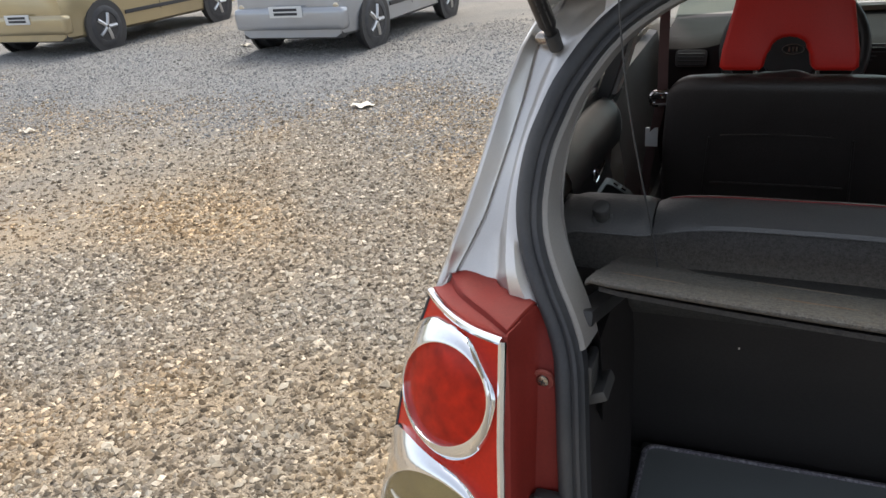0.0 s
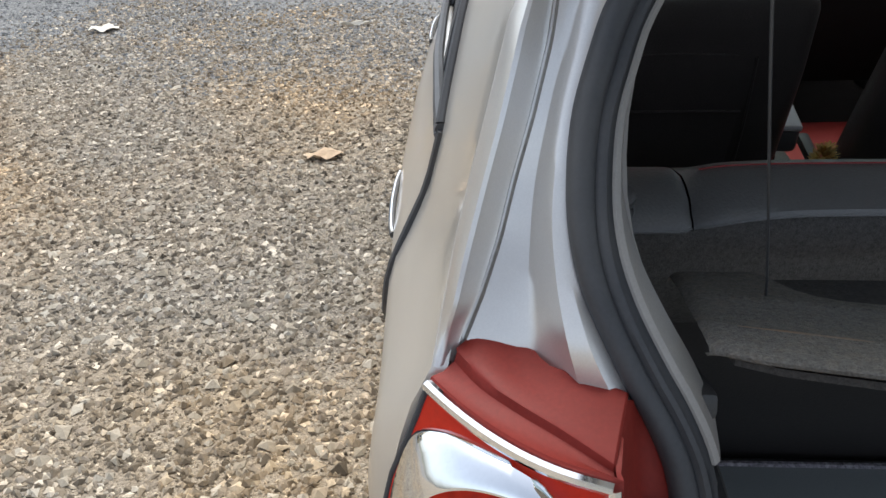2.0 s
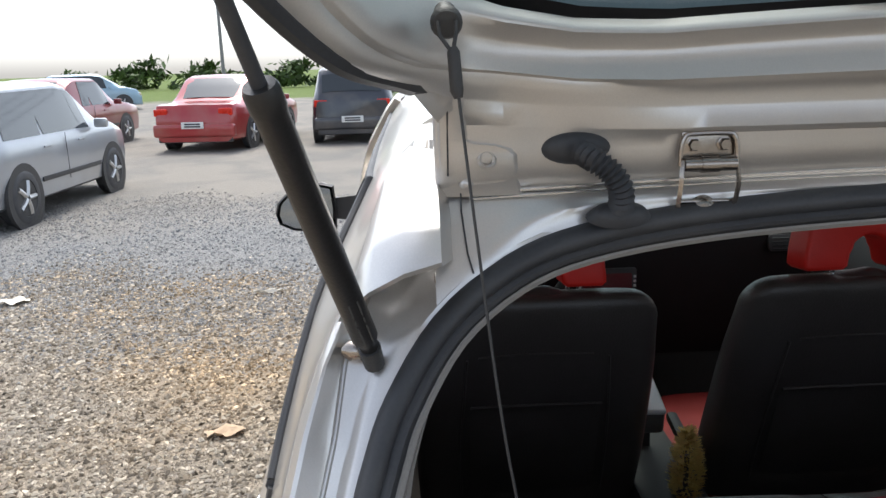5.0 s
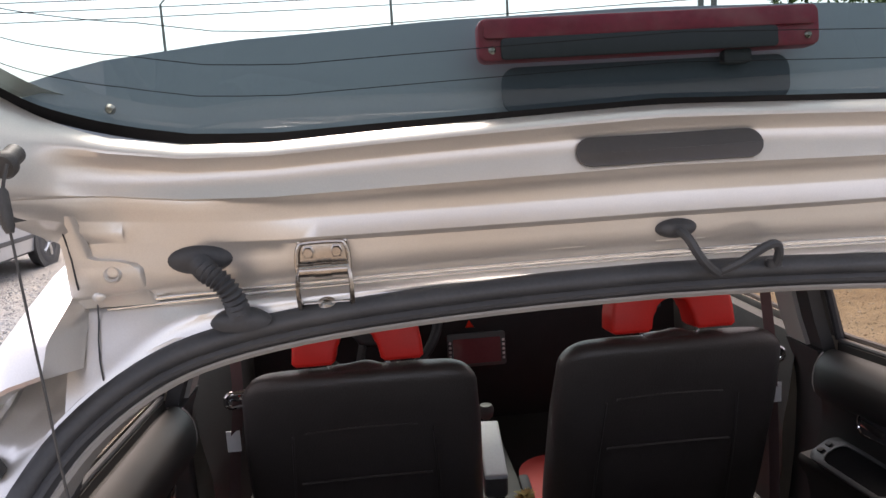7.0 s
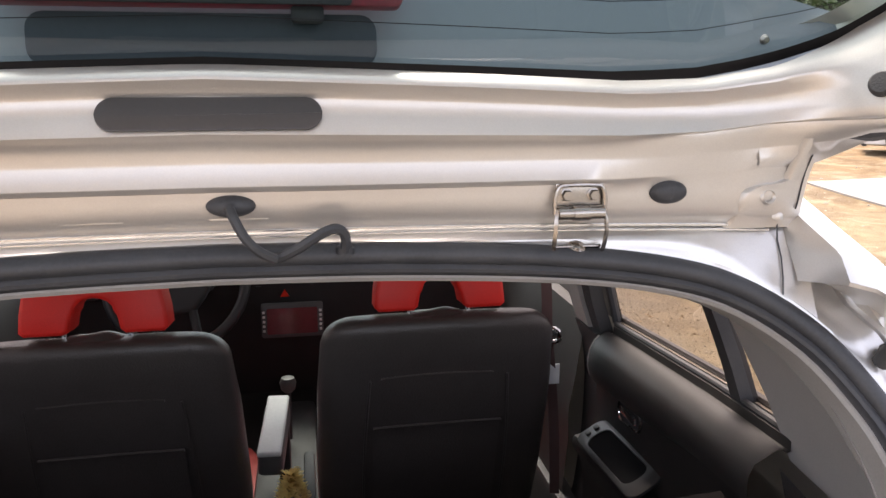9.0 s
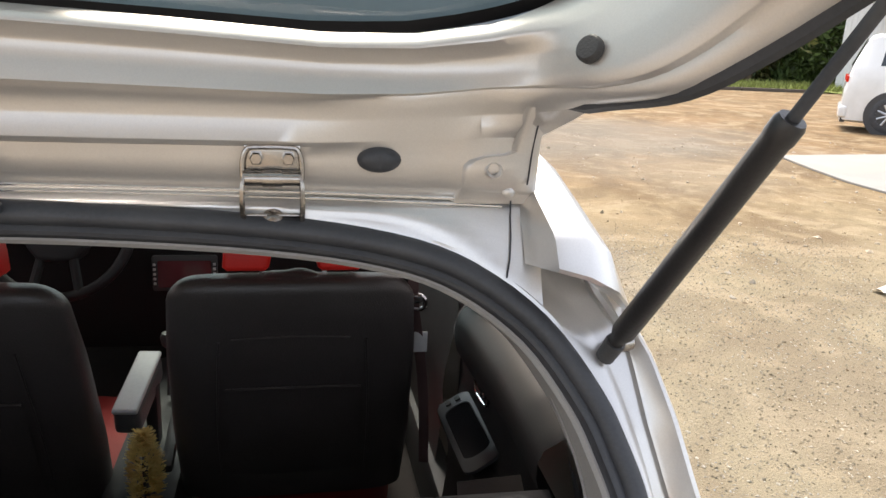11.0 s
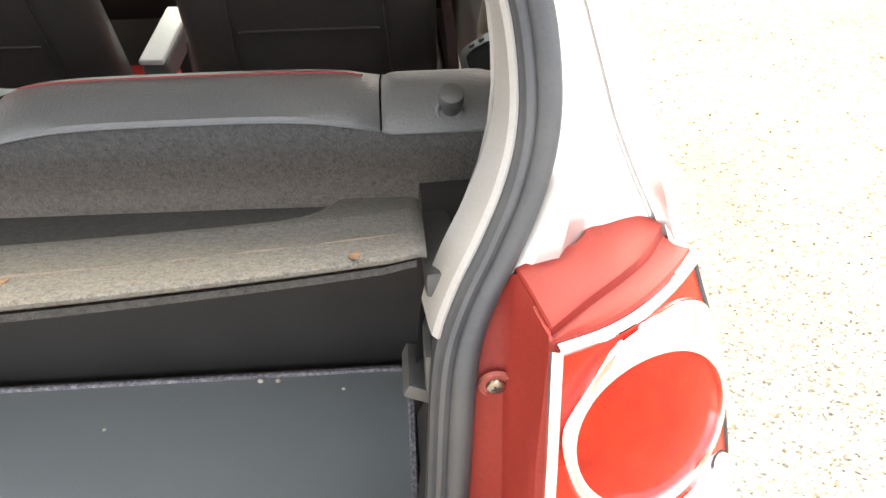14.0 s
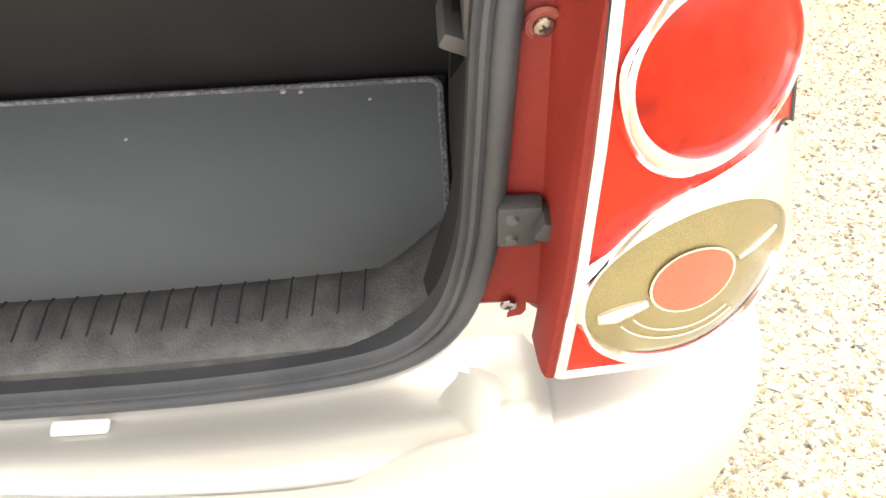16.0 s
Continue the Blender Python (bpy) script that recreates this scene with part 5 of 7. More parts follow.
def cap_section(x):
    """Section of a cover piece from its piped seam over the top."""
    h, e = cover_swell(x)
    zs, edge = seam_z(x) - 0.020 * max(0.0, (abs(x) - 0.595) / 0.045) ** 2, 0.007 * e ** 14
    return [(x, 0.268, zs - 0.002), (x, 0.2635 + edge, zs + 0.0015), (x, 0.266 + edge, zs + 0.006), (x, 0.276 + edge, zs + lerp(0.016, 0.0085, h) - edge), (x, 0.295, zs + lerp(0.0255, 0.0135, h) - edge), (x, 0.318, zs + lerp(0.030, 0.0165, h) - edge), (x, 0.337, zs + lerp(0.030, 0.0175, h) - edge), (x, 0.352, zs + lerp(0.026, 0.015, h) - edge), (x, 0.385, 0.995), (x, 0.42, 0.96), (x, 0.445, 0.90), (x, 0.47, 0.70)]


for x0, x1, h in COVERS:
    xs = np.linspace(x0, x1, 25)
    part("cover", local(bench, rows_mesh([cap_section(x) for x in xs])), LEATHER, bench)
    if h:
        part("stitching", local(bench, tube([Vector(cap_section(x)[6]) + Vector((0, 0, 0.0003)) for x in xs[1:-1]], 0.0010, 5)), STITCH, bench, "dark red stitching")
    part("piped_seam", local(bench, tube([Vector(cap_section(x)[1]) + Vector((0, -0.0005, 0)) for x in xs], 0.0012, 5)), LEATHER, bench)
for s in SIDES:
    knob = part("release_knob", local(bench, lathe([(0.0, 0.030), (0.009, 0.030), (0.0115, 0.0285), (0.012, 0.024), (0.012, 0.017), (0.010, 0.014), (0.009, 0.0)], 20, axes((s * 0.569, 0.282, 1.000), (1, 0, 0), (0, 0.85, 0.5)))), PLASTIC_GREY, bench, "black round seat release knob")
    part("knob_cup", local(bench, lathe([(0.010, 0.002), (0.0125, 0.005), (0.015, 0.003), (0.0155, -0.004)], 20, axes((s * 0.569, 0.279, 1.0), (1, 0, 0), (0, 0.6, 0.8)))), LEATHER, bench)
for k in range(7):
    x = (-0.38, -0.16, 0.05, 0.22, 0.29, 0.36, 0.45)[k]
    lint = thing("lint", (x, 0.330 - 0.03 * (k % 3), 0.80 + 0.05 * (k % 4)), "white speck of lint on the carpet", "lint", "lint specks")
    part("fluff", box(0.0022, 0.0014, 0.003, (0, -0.010, 0), 0.0005, Matrix.Rotation(k, 3, "Y")), PAPER, lint)


# front seats
RED_CUSHION = material("dark_red_leather", (0.26, 0.010, 0.008), 0.5, 0.0, 0.1, 8.0, 400.0, 0.2)


def front_seat(cx, z_foot, name_label):
    seat = thing("front_seat", (cx, 1.2, z_foot), name_label, "car seat", "front seats")
    rows = []
    n = 28
    for t in list(np.linspace(0, 0.88, 17)) + [0.91, 0.935, 0.955, 0.972, 0.985, 0.994, 1.0]:
        z = lerp(0.10, 0.685, t)
        y = lerp(0.12, -0.085, t)
        hw = ramp(t, [0, 0.3, 0.7, 0.86, 1.0], [0.258, 0.264, 0.259, 0.251, 0.246]) - 0.062 * (1 - math.sqrt(max(0.0, 1 - (max(0.0, t - 0.90) / 0.10) ** 2)))
        th = ramp(t, [0, 0.6, 0.9, 1.0], [0.075, 0.065, 0.05, 0.046]) - 0.026 * (1 - math.sqrt(max(0.0, 1 - (max(0.0, t - 0.94) / 0.06) ** 2)))
        row = []
        for k in range(n):
            a = 2 * math.pi * k / n
            ca, sa = math.cos(a), math.sin(a)
            ex = abs(ca) ** 0.45 * (1 if ca > 0 else -1)
            ey = abs(sa) ** 0.6 * (1 if sa > 0 else -1)
            hollow = 0.012 * max(0.0, 1 - (abs(ex) / 0.75) ** 4) if sa < 0 and 0.15 < t < 0.85 else 0.0
            row.append((hw * ex, y + th * ey + hollow, z))
        rows.append(row)
    b = rows_mesh(rows, True)
    b.faces.new([b.verts.new(p) for p in rows[-1]])
    part("backrest", b, SEAT_BLACK, seat, "black leather seat back")
    b = rows_mesh([[(0.25 * ex, 0.36 + 0.28 * ey, z) for ex, ey in [(abs(math.cos(a)) ** 0.5 * math.copysign(1, math.cos(a)), abs(math.sin(a)) ** 0.5 * math.copysign(1, math.sin(a))) for a in np.linspace(0, 2 * math.pi, 29)[:-1]]] for z in (-0.02, 0.05, 0.09, 0.10)], True)
    b.faces.new([b.verts.new((0.25 * ex, 0.36 + 0.28 * ey, 0.10)) for ex, ey in [(abs(math.cos(a)) ** 0.5 * math.copysign(1, math.cos(a)), abs(math.sin(a)) ** 0.5 * math.copysign(1, math.sin(a))) for a in np.linspace(0, 2 * math.pi, 29)[:-1]]])
    part("cushion", b, RED_CUSHION, seat, "red leather seat cushion")
    part("seat_rail", box(0.40, 0.5, 0.06, (0, 0.36, -0.01), 0.01), PLASTIC, seat)
    # seams and a pouch on the back
    def back_at(x, z, proud=0.0):
        t = (z - 0.10) / 0.585
        hw = ramp(t, [0, 0.3, 0.7, 0.86], [0.258, 0.264, 0.259, 0.245])
        return Vector((x, lerp(0.12, -0.085, t) - ramp(t, [0, 0.6, 0.9, 1.0], [0.075, 0.065, 0.05, 0.02]) + 0.012 * max(0.0, 1 - (abs(x) / hw / 0.75) ** 4) - proud, z))
    part("seam", tube([back_at(x, 0.548 + 0.004 * math.cos(13 * x), 0.001) for x in np.linspace(-0.125, 0.115, 15)], 0.0032, 6), SEAT_BLACK, seat)
    for sx in SIDES:
        part("seam", tube([back_at(sx * (0.150 + 0.012 * math.sin(6 * z)), z, 0.001) for z in np.linspace(0.16, 0.545, 18)], 0.0030, 6), SEAT_BLACK, seat)
    pouch = [[back_at(x, z, 0.002 + 0.016 * math.sin(math.pi * min(1.0, (0.425 - z) / 0.30)) * (1 - (abs(x) / 0.146) ** 4) + 0.006 * (z > 0.42)) for x in np.linspace(-0.142, 0.142, 17)] for z in np.linspace(0.17, 0.425, 12)]
    pocket = part("back_pocket", rows_mesh(pouch), SEAT_BLACK, seat)
    part("pocket_hem", tube([p + Vector((0, -0.001, 0)) for p in pouch[-1]], 0.0036, 6), SEAT_BLACK, pocket)
    for sx in SIDES:
        part("post", tube([(sx * 0.062, -0.075, 0.66), (sx * 0.062, -0.070, 0.72)], 0.005, 8), CHROME, seat)
    # head restraint: one pad that straddles its posts like an arch
    outline = [(-0.137, 0.004), (-0.128, -0.004), (-0.056, -0.004), (-0.047, 0.004), (-0.042, 0.030)] + [(0.036 * math.cos(a), 0.040 + 0.026 * math.sin(a)) for a in np.linspace(math.pi, 0, 9)]
    outline += [(0.042, 0.030), (0.047, 0.004), (0.056, -0.004), (0.128, -0.004), (0.137, 0.004), (0.134, 0.040), (0.122, 0.100), (0.112, 0.150), (0.096, 0.178), (0.060, 0.190), (0.0, 0.194), (-0.060, 0.190), (-0.096, 0.178), (-0.112, 0.150), (-0.122, 0.100), (-0.134, 0.040)]
    pad = prism(outline, 0.084, axes((0, 0.042, 0), (1, 0, 0), (0, 0, 1)), 0.009)
    bmesh.ops.triangulate(pad, faces=[f for f in pad.faces if len(f.verts) > 4])
    bmesh.ops.transform(pad, matrix=pose(0, -0.060, 0.698, -7), verts=pad.verts)
    part("head_restraint", pad, RED_LEATHER, seat, "red leather head restraint, arched over its posts", smooth=60.0)
    # the cover stands up in a fold between the posts
    part("cover_fold", thick(rows_mesh([[(x, y, 0.682 + h * (1 - (abs(x) / 0.062) ** 2) + 0.002 * math.sin(90 * x)) for x in np.linspace(-0.060, 0.060, 15)] for y, h in ((-0.100, 0.0), (-0.092, 0.010), (-0.078, 0.014), (-0.060, 0.010), (-0.050, 0.0))]), 0.003), SEAT_BLACK, seat)
    return seat


seat_l = front_seat(-0.333, 0.333, "driver seat with black leather back and red head restraint")
front_seat(0.343, 0.347, "front passenger seat with black leather back and red head restraint")
# armrest on the driver seat
turn = Matrix.Rotation(radians(9), 3, "X") @ Matrix.Rotation(radians(-4), 3, "Z")
ax, ay, az = -0.022 + 0.333, 1.400 - 1.2, 0.645 - 0.333
arm = part("armrest", box(0.060, 0.235, 0.066, (ax, ay + 0.008, az), 0.016, turn, seg=3), LEATHER, seat_l, "narrow black armrest with a pale top")
part("pad", box(0.056, 0.250, 0.014, (ax, ay, az + 0.036), 0.0065, turn, seg=3), WHITE_PLASTIC, arm, "pale grey armrest pad")
part("bracket", box(0.03, 0.05, 0.16, (ax + 0.02, ay + 0.06, az - 0.08), 0.008), PLASTIC, arm)
console = thing("centre_console", (0, 1.45, 0.36), "black plastic centre console with a gear lever", "console")
part("tunnel", box(0.17, 1.10, 0.20, (0, 0, 0.03), 0.03), PLASTIC, console)
part("lever", tube([(0.005, 0.22, 0.15), (0.006, 0.24, 0.29)], 0.008, 8), PLASTIC, console)
part("gear_knob", lathe([(0.0, 0.045), (0.018, 0.042), (0.024, 0.028), (0.020, 0.008), (0.012, 0.0)], 16, pose(0.006, 0.24, 0.285)), PLASTIC_GREY, console, "grey gear knob")
part("brake_lever", box(0.028, 0.20, 0.025, (0.06, -0.12, 0.20), 0.010, Matrix.Rotation(radians(12), 3, "X")), PLASTIC, console)
# feathery duster between the seats
duster = thing("duster", (0.022, 1.20, 0.492), "fluffy yellow-brown feather duster standing between the seats", "duster")
random.seed(7)
b = bmesh.new()
for k in range(1100):
    t = random.random()
    a = random.uniform(0, 2 * math.pi)
    r = ramp(t, [0, 0.3, 0.7, 1], [0.034, 0.046, 0.034, 0.008])
    p = Vector((r * 0.6 * math.cos(a), r * 0.6 * math.sin(a), 0.16 * t))
    d = Vector((math.cos(a), math.sin(a), random.uniform(0.1, 1.1))).normalized() * random.uniform(0.010, 0.022)
    w = Vector((-d.y, d.x, 0)).normalized() * 0.0034
    b.faces.new([b.verts.new(q) for q in (p - w, p + w, p + d + w * 0.3, p + d - w * 0.3)])
FLUFF = material("yellow_fluff", (0.72, 0.56, 0.20), 0.9, 0.0, 0.3, 40.0, 300.0, 0.0, spec=0.1, dirt=(0.55, 0.24, 0.07), dirt_amount=0.7)
part("feather_head", b, FLUFF, duster, smooth=0)
part("stick", tube([(0, 0, 0.0), (0, 0, 0.10)], 0.006, 8), PLASTIC, duster)

# dashboard and steering wheel
dash_rows = []
for x in np.linspace(-0.70, 0.70, 29):
    hood = 0.035 * math.exp(-((x + 0.34) / 0.18) ** 4)
    dash_rows.append([(x, 2.05, 0.50), (x, 2.00, 0.62), (x, 1.99 - 0.03 * math.exp(-(x / 0.14) ** 4), 0.74), (x, 1.998 - 0.03 * math.exp(-(x / 0.14) ** 4), 0.85), (x, 1.996 - 0.02 * math.exp(-(x / 0.14) ** 4), 0.915 + hood), (x, 2.02, 0.932 + hood), (x, 2.10, 0.938 + hood), (x, 2.25, 0.944), (x, 2.50, 0.955)])
dash = part("dashboard", rows_mesh(dash_rows), DASH, car, "black plastic dashboard")
for x, z, w in ((-0.60, 0.885, 0.10), (-0.47, 0.89, 0.07), (-0.06, 0.90, 0.07), (0.06, 0.90, 0.07), (0.60, 0.885, 0.10)):
    vent = part("vent", prism(rounded(w, 0.055, 0.012), 0.012, axes((x, 1.995, z), (1, 0, 0), (0, 0.2, 1)), 0.003), PLASTIC_GREY, dash)
    for k in range(4):
        part("slat", box(w * 0.82, 0.006, 0.004, (x, 1.978, z - 0.018 + 0.012 * k), 0.001), PLASTIC, vent)
part("radio_frame", prism(rounded(0.19, 0.11, 0.008), 0.014, axes((0.02, 1.962, 0.775), (1, 0, 0), (0, 0.05, 1)), 0.003), PLASTIC_GREY, dash)
SCREEN = material("dim_red_screen", (0.16, 0.035, 0.04), 0.15, 0.0, 0.1, 20.0, 100.0, coat=0.6)
part("radio_screen", prism(rounded(0.155, 0.082, 0.004), 0.004, axes((0.02, 1.946, 0.775), (1, 0, 0), (0, 0.05, 1))), SCREEN, dash, "dim red radio screen")
for k in range(5):
    for sx in SIDES:
        part("radio_button", box(0.008, 0.004, 0.008, (0.02 + sx * 0.087, 1.944, 0.745 + 0.015 * k), 0.001), WHITE_PLASTIC, dash)
part("hazard_switch", prism([(-0.014, -0.010), (0.014, -0.010), (0.0, 0.013)], 0.004, axes((0.0, 1.955, 0.862), (1, 0, 0), (0, 0.05, 1))), RED_LENS, dash, "red hazard switch")
wheel_at = axes((-0.300, 1.85, 0.94), (1, 0, 0), (0, 0.42, 1))
steering = part("steering_wheel", tube([wheel_at @ Vector((0.193 * math.cos(a), 0.193 * math.sin(a), 0)) for a in np.linspace(0, 2 * math.pi, 41)[:-1]], 0.0155, 10, closed=True), STRUT, car, "black leather steering wheel")
cover = [(-0.112, 0.052), (-0.060, 0.066), (0.0, 0.070), (0.060, 0.066), (0.112, 0.052), (0.104, 0.010), (0.078, -0.044), (0.050, -0.082), (0.0, -0.090), (-0.050, -0.082), (-0.078, -0.044), (-0.104, 0.010)]
part("hub", prism(cover, 0.045, wheel_at @ pose(0, -0.004, -0.03), 0.012), DASH_GREY, steering, "dark grey airbag cover", smooth=60.0)
for s in SIDES:
    part("spoke", rows_mesh([[wheel_at @ Vector((s * x, y, h)) for y, h in ((c + w, -0.004), (c + 0.6 * w, 0.008), (c - 0.6 * w, 0.008), (c - w, -0.004))] for x, c, w in ((0.095, 0.028, 0.030), (0.140, 0.030, 0.022), (0.186, 0.032, 0.026))]), DASH_GREY, steering)
    part("spoke", tube([wheel_at @ Vector((s * 0.040, -0.075, -0.006)), wheel_at @ Vector((s * 0.062, -0.180, 0.0))], 0.013, 8), DASH_GREY, steering)
# instrument dials in the binnacle
for dx, r in ((-0.078, 0.050), (0.062, 0.056)):
    m = axes((-0.320 + dx, 1.975, 0.925), (1, 0, 0), (0, 0.25, 1))
    part("dial_ring", tube([m @ Vector((r * math.cos(a), r * math.sin(a), 0.0)) for a in np.linspace(0, 2 * math.pi, 33)[:-1]], 0.0045, 8, closed=True), BEZEL_GREY, dash, "grey ring round an instrument dial")
    part("dial_face", prism([(r * math.cos(a), r * math.sin(a)) for a in np.linspace(0, 2 * math.pi, 25)[:-1]], 0.002, m @ pose(0, 0, -0.004)), BARS, dash)
part("stalk", tube([(-0.215, 1.90, 0.955), (-0.150, 1.88, 0.965), (-0.125, 1.875, 0.967)], [0.005, 0.005, 0.008], 8), PLASTIC, car, "black column stalk")
b = bmesh.new()
rows_mesh([[wheel_at @ Vector((rx * math.cos(a), -0.005 + rz * math.sin(a), h)) for a in np.linspace(0, 2 * math.pi, 29)[:-1]] for rx, rz, h in ((0.032, 0.0165, 0.017), (0.031, 0.0155, 0.0195), (0.0285, 0.0135, 0.0195), (0.0275, 0.0125, 0.017))], True, False, b)
for dx in (-0.011, 0.0, 0.010):
    merge(b, box(0.005, 0.014, 0.003, (0, 0, 0), 0.0))
    for v in list(b.verts)[-8:]:
        v.co = wheel_at @ (v.co + Vector((dx, -0.005, 0.018)))
part("badge", b, CHROME, steering, "oval chrome badge")
part("column", tube([wheel_at @ Vector((0, 0, -0.02)), wheel_at @ Vector((0, -0.02, -0.22))], 0.05, 12), PLASTIC, steering)

# door linings, pillar linings, belts
for s in SIDES:
    def inner(y, z, d):
        return Vector((s * (width(y) + tuck(z) - d), y, z))
    rows = []
    for z, d in ((0.40, 0.10), (0.60, 0.105), (0.66, 0.11), (0.705, 0.122), (0.735, 0.142), (0.750, 0.144), (0.760, 0.138), (0.768, 0.100), (0.83, 0.088), (0.885, 0.090), (0.905, 0.103), (0.925, 0.106), (0.945, 0.105), (0.968, 0.098), (0.985, 0.086), (0.997, 0.072), (1.003, 0.060), (1.004, 0.050), (0.998, 0.046), (1.000, 0.040), (1.016, 0.036), (1.020, 0.026), (1.016, 0.016)):
        rows.append([inner(y, z + (belt(y) - 1.02) + 0.02 * min(1.0, max(0.0, (0.86 - y) / 0.30)) * (0.80 < z < 0.91), d + 0.010 * (0.89 < z < 0.99) * min(1.0, (1.16 - y) / 0.05)) for y in np.linspace(0.46, 1.15, 29)])
    lining_r = part("rear_door_lining", rows_mesh(rows), DOOR_BLACK, car, "black rear door lining with a padded top and an armrest")
    part("pad_end", tube([inner(1.152, z + (belt(1.152) - 1.02), d) for z, d in ((0.905, 0.103), (0.925, 0.108), (0.945, 0.107), (0.968, 0.099), (0.985, 0.088), (0.997, 0.074))], 0.0022, 6), TRIM, lining_r, "pale edge at the front of the padded top")
    part("inner_window_rubber", tube([inner(y, belt(y) + 0.001, 0.028) for y in np.linspace(0.47, 1.15, 20)], 0.006, 8), RUBBER, lining_r)
    part("window_front_frame", tube([inner(1.165, z, 0.020) for z in np.linspace(0.975, 1.33, 8)], 0.010, 8), RUBBER, lining_r)
    part("front_door_lining", rows_mesh([[inner(y, z, d) for y in np.linspace(1.30, 2.2, 15)] for z, d in ((0.40, 0.09), (0.62, 0.095), (0.68, 0.10), (0.72, 0.098), (0.80, 0.085), (0.90, 0.066), (0.945, 0.05), (0.95, 0.02))]), DOOR_BLACK, car)
    # pull handle in a chrome rim, and the long switch bezel on the armrest
    m = axes(inner(0.955, 0.846, 0.0935), (0, -s, 0.10 * 1), (0, 0.0, 1))
    part("handle_cup", prism(rounded(0.098, 0.040, 0.018, 6), 0.003, m @ pose(0, 0, -0.002)), BARS, lining_r, "dark hollow behind the door pull")
    part("handle_bezel", tube([m @ Vector((x, y, 0.0)) for x, y in rounded(0.105, 0.046, 0.021, 6)], 0.0036, 6, closed=True), CHROME, lining_r, "chrome rim round the door pull")
    part("door_pull", box(0.010, 0.074, 0.016, inner(0.955, 0.848, 0.097), 0.005), CHROME, lining_r, "chrome door pull")
    m = axes(inner(0.950, 0.762, 0.122), (0, -1.0, 0.06), (s, 0.0, 0.6))
    if m.col[2].z < 0:
        m = m @ Matrix.Rotation(math.pi, 4, "X")
    ring = rows_mesh([[m @ Vector((x, y, h)) for x, y in rounded(w, t, r, 6)] for w, t, r, h in ((0.300, 0.080, 0.026, -0.004), (0.300, 0.080, 0.026, 0.002), (0.297, 0.077, 0.025, 0.003), (0.216, 0.060, 0.024, 0.003), (0.214, 0.058, 0.024, 0.001))], True)
    part("switch_bezel", ring, BEZEL_GREY, lining_r, "grey oval bezel on the armrest")
    part("pull_pocket", prism(rounded(0.226, 0.066, 0.024, 6), 0.003, m @ pose(0, 0, -0.004)), BORDER, lining_r)
    for k in (-0.5, 0.5):
        part("switch", prism(rounded(0.016, 0.012, 0.003, 3), 0.004, m @ pose(-0.128, k * 0.022, 0.003), 0.001), PLASTIC, lining_r)
    # rear pillar lining, light grey above, black below
    rows = []
    for z in np.linspace(0.995, 1.35, 16):
        xa = seal_x(min(z, 1.33)) - 0.045
        a = Vector((s * xa, flange_y(z) + 0.035, z))
        e = inner(ramp(z, [0.93, 1.0, 1.05, 1.17, 1.35], [0.455, 0.475, 0.500, 0.580, 0.69]), z, 0.035)
        rows.append([a, Vector((lerp(a.x, e.x, 0.55), lerp(a.y, e.y, 0.12), z)), Vector((lerp(a.x, e.x, 0.85), lerp(a.y, e.y, 0.4), z)), e, e + Vector((s * 0.02, 0.0, 0))])
    part("rear_pillar_lining", rows_mesh(rows), TRIM, car, "light grey rear pillar lining")
    part("side_trim_upper", rows_mesh([[(s * (seal_x(z) - 0.04), flange_y(z) + 0.05, z), (s * 0.660, 0.30, z), inner(0.44, z, 0.07)] for z in np.linspace(0.85, 1.005, 6)]), PLASTIC, car)
    part("centre_pillar_lining", shell(s, 1.175, 1.31, 0.45, 0.945, 3, 10, -0.050, 0.03), PLASTIC, car)
    part("centre_pillar_post", shell(s, 1.172, 1.225, 0.946, 1.36, 2, 6, -0.036, 0.03), PLASTIC, car)
    part("centre_pillar_cover", shell(s, 1.226, 1.31, 0.946, 1.36, 3, 6, -0.046, 0.03), TRIM, car, "light grey cover on the centre pillar")
    part("rail_lining", rows_mesh([[inner(y, 1.335, 0.02), inner(y, 1.345, 0.035), inner(y, 1.375, 0.035), inner(y, 1.39, 0.02)] for y in np.linspace(0.55, 2.0, 18)]), TRIM, car)
BELT_WEB = material("dark_red_webbing", (0.115, 0.070, 0.066), 0.8, 0.0, 0.15, 30.0, 500.0, 0.4, spec=0.2)
for s in SIDES:
    sb = thing("seat_belt", (s * 0.600, 1.20, 1.06), "dark red-brown seat belt hanging from the centre pillar", "seat belt", "front seat belts")
    run_b = spline([(s * 0.604, 1.235, 1.16), (s * 0.600, 1.195, 1.05), (s * 0.598, 1.172, 0.955), (s * 0.622, 1.205, 0.82), (s * 0.640, 1.228, 0.68), (s * 0.648, 1.235, 0.52)], 4)
    part("webbing", local(sb, thick(rows_mesh([[p + Vector((s * dx, -0.35 * dx, 0)) for dx in (-0.011, 0.0, 0.011)] for p in run_b]), 0.0015)), BELT_WEB, sb)
    ring = [Vector((s * 0.598, 1.168, 0.952)) + Vector((s * x, -0.35 * x, z)) for x, z in rounded(0.046, 0.030, 0.010, 4)]
    part("guide", local(sb, tube(ring, 0.0055, 8, closed=True)), CHROME, sb, "shiny belt guide")
    part("guide_plate", local(sb, box(0.040, 0.004, 0.016, (s * 0.598, 1.160, 0.960), 0.0018)), CHROME, sb)
    part("tag", local(sb, box(0.030, 0.003, 0.048, (s * 0.620, 1.190, 0.850), 0.001)), WHITE_PLASTIC, sb, "white belt tag")

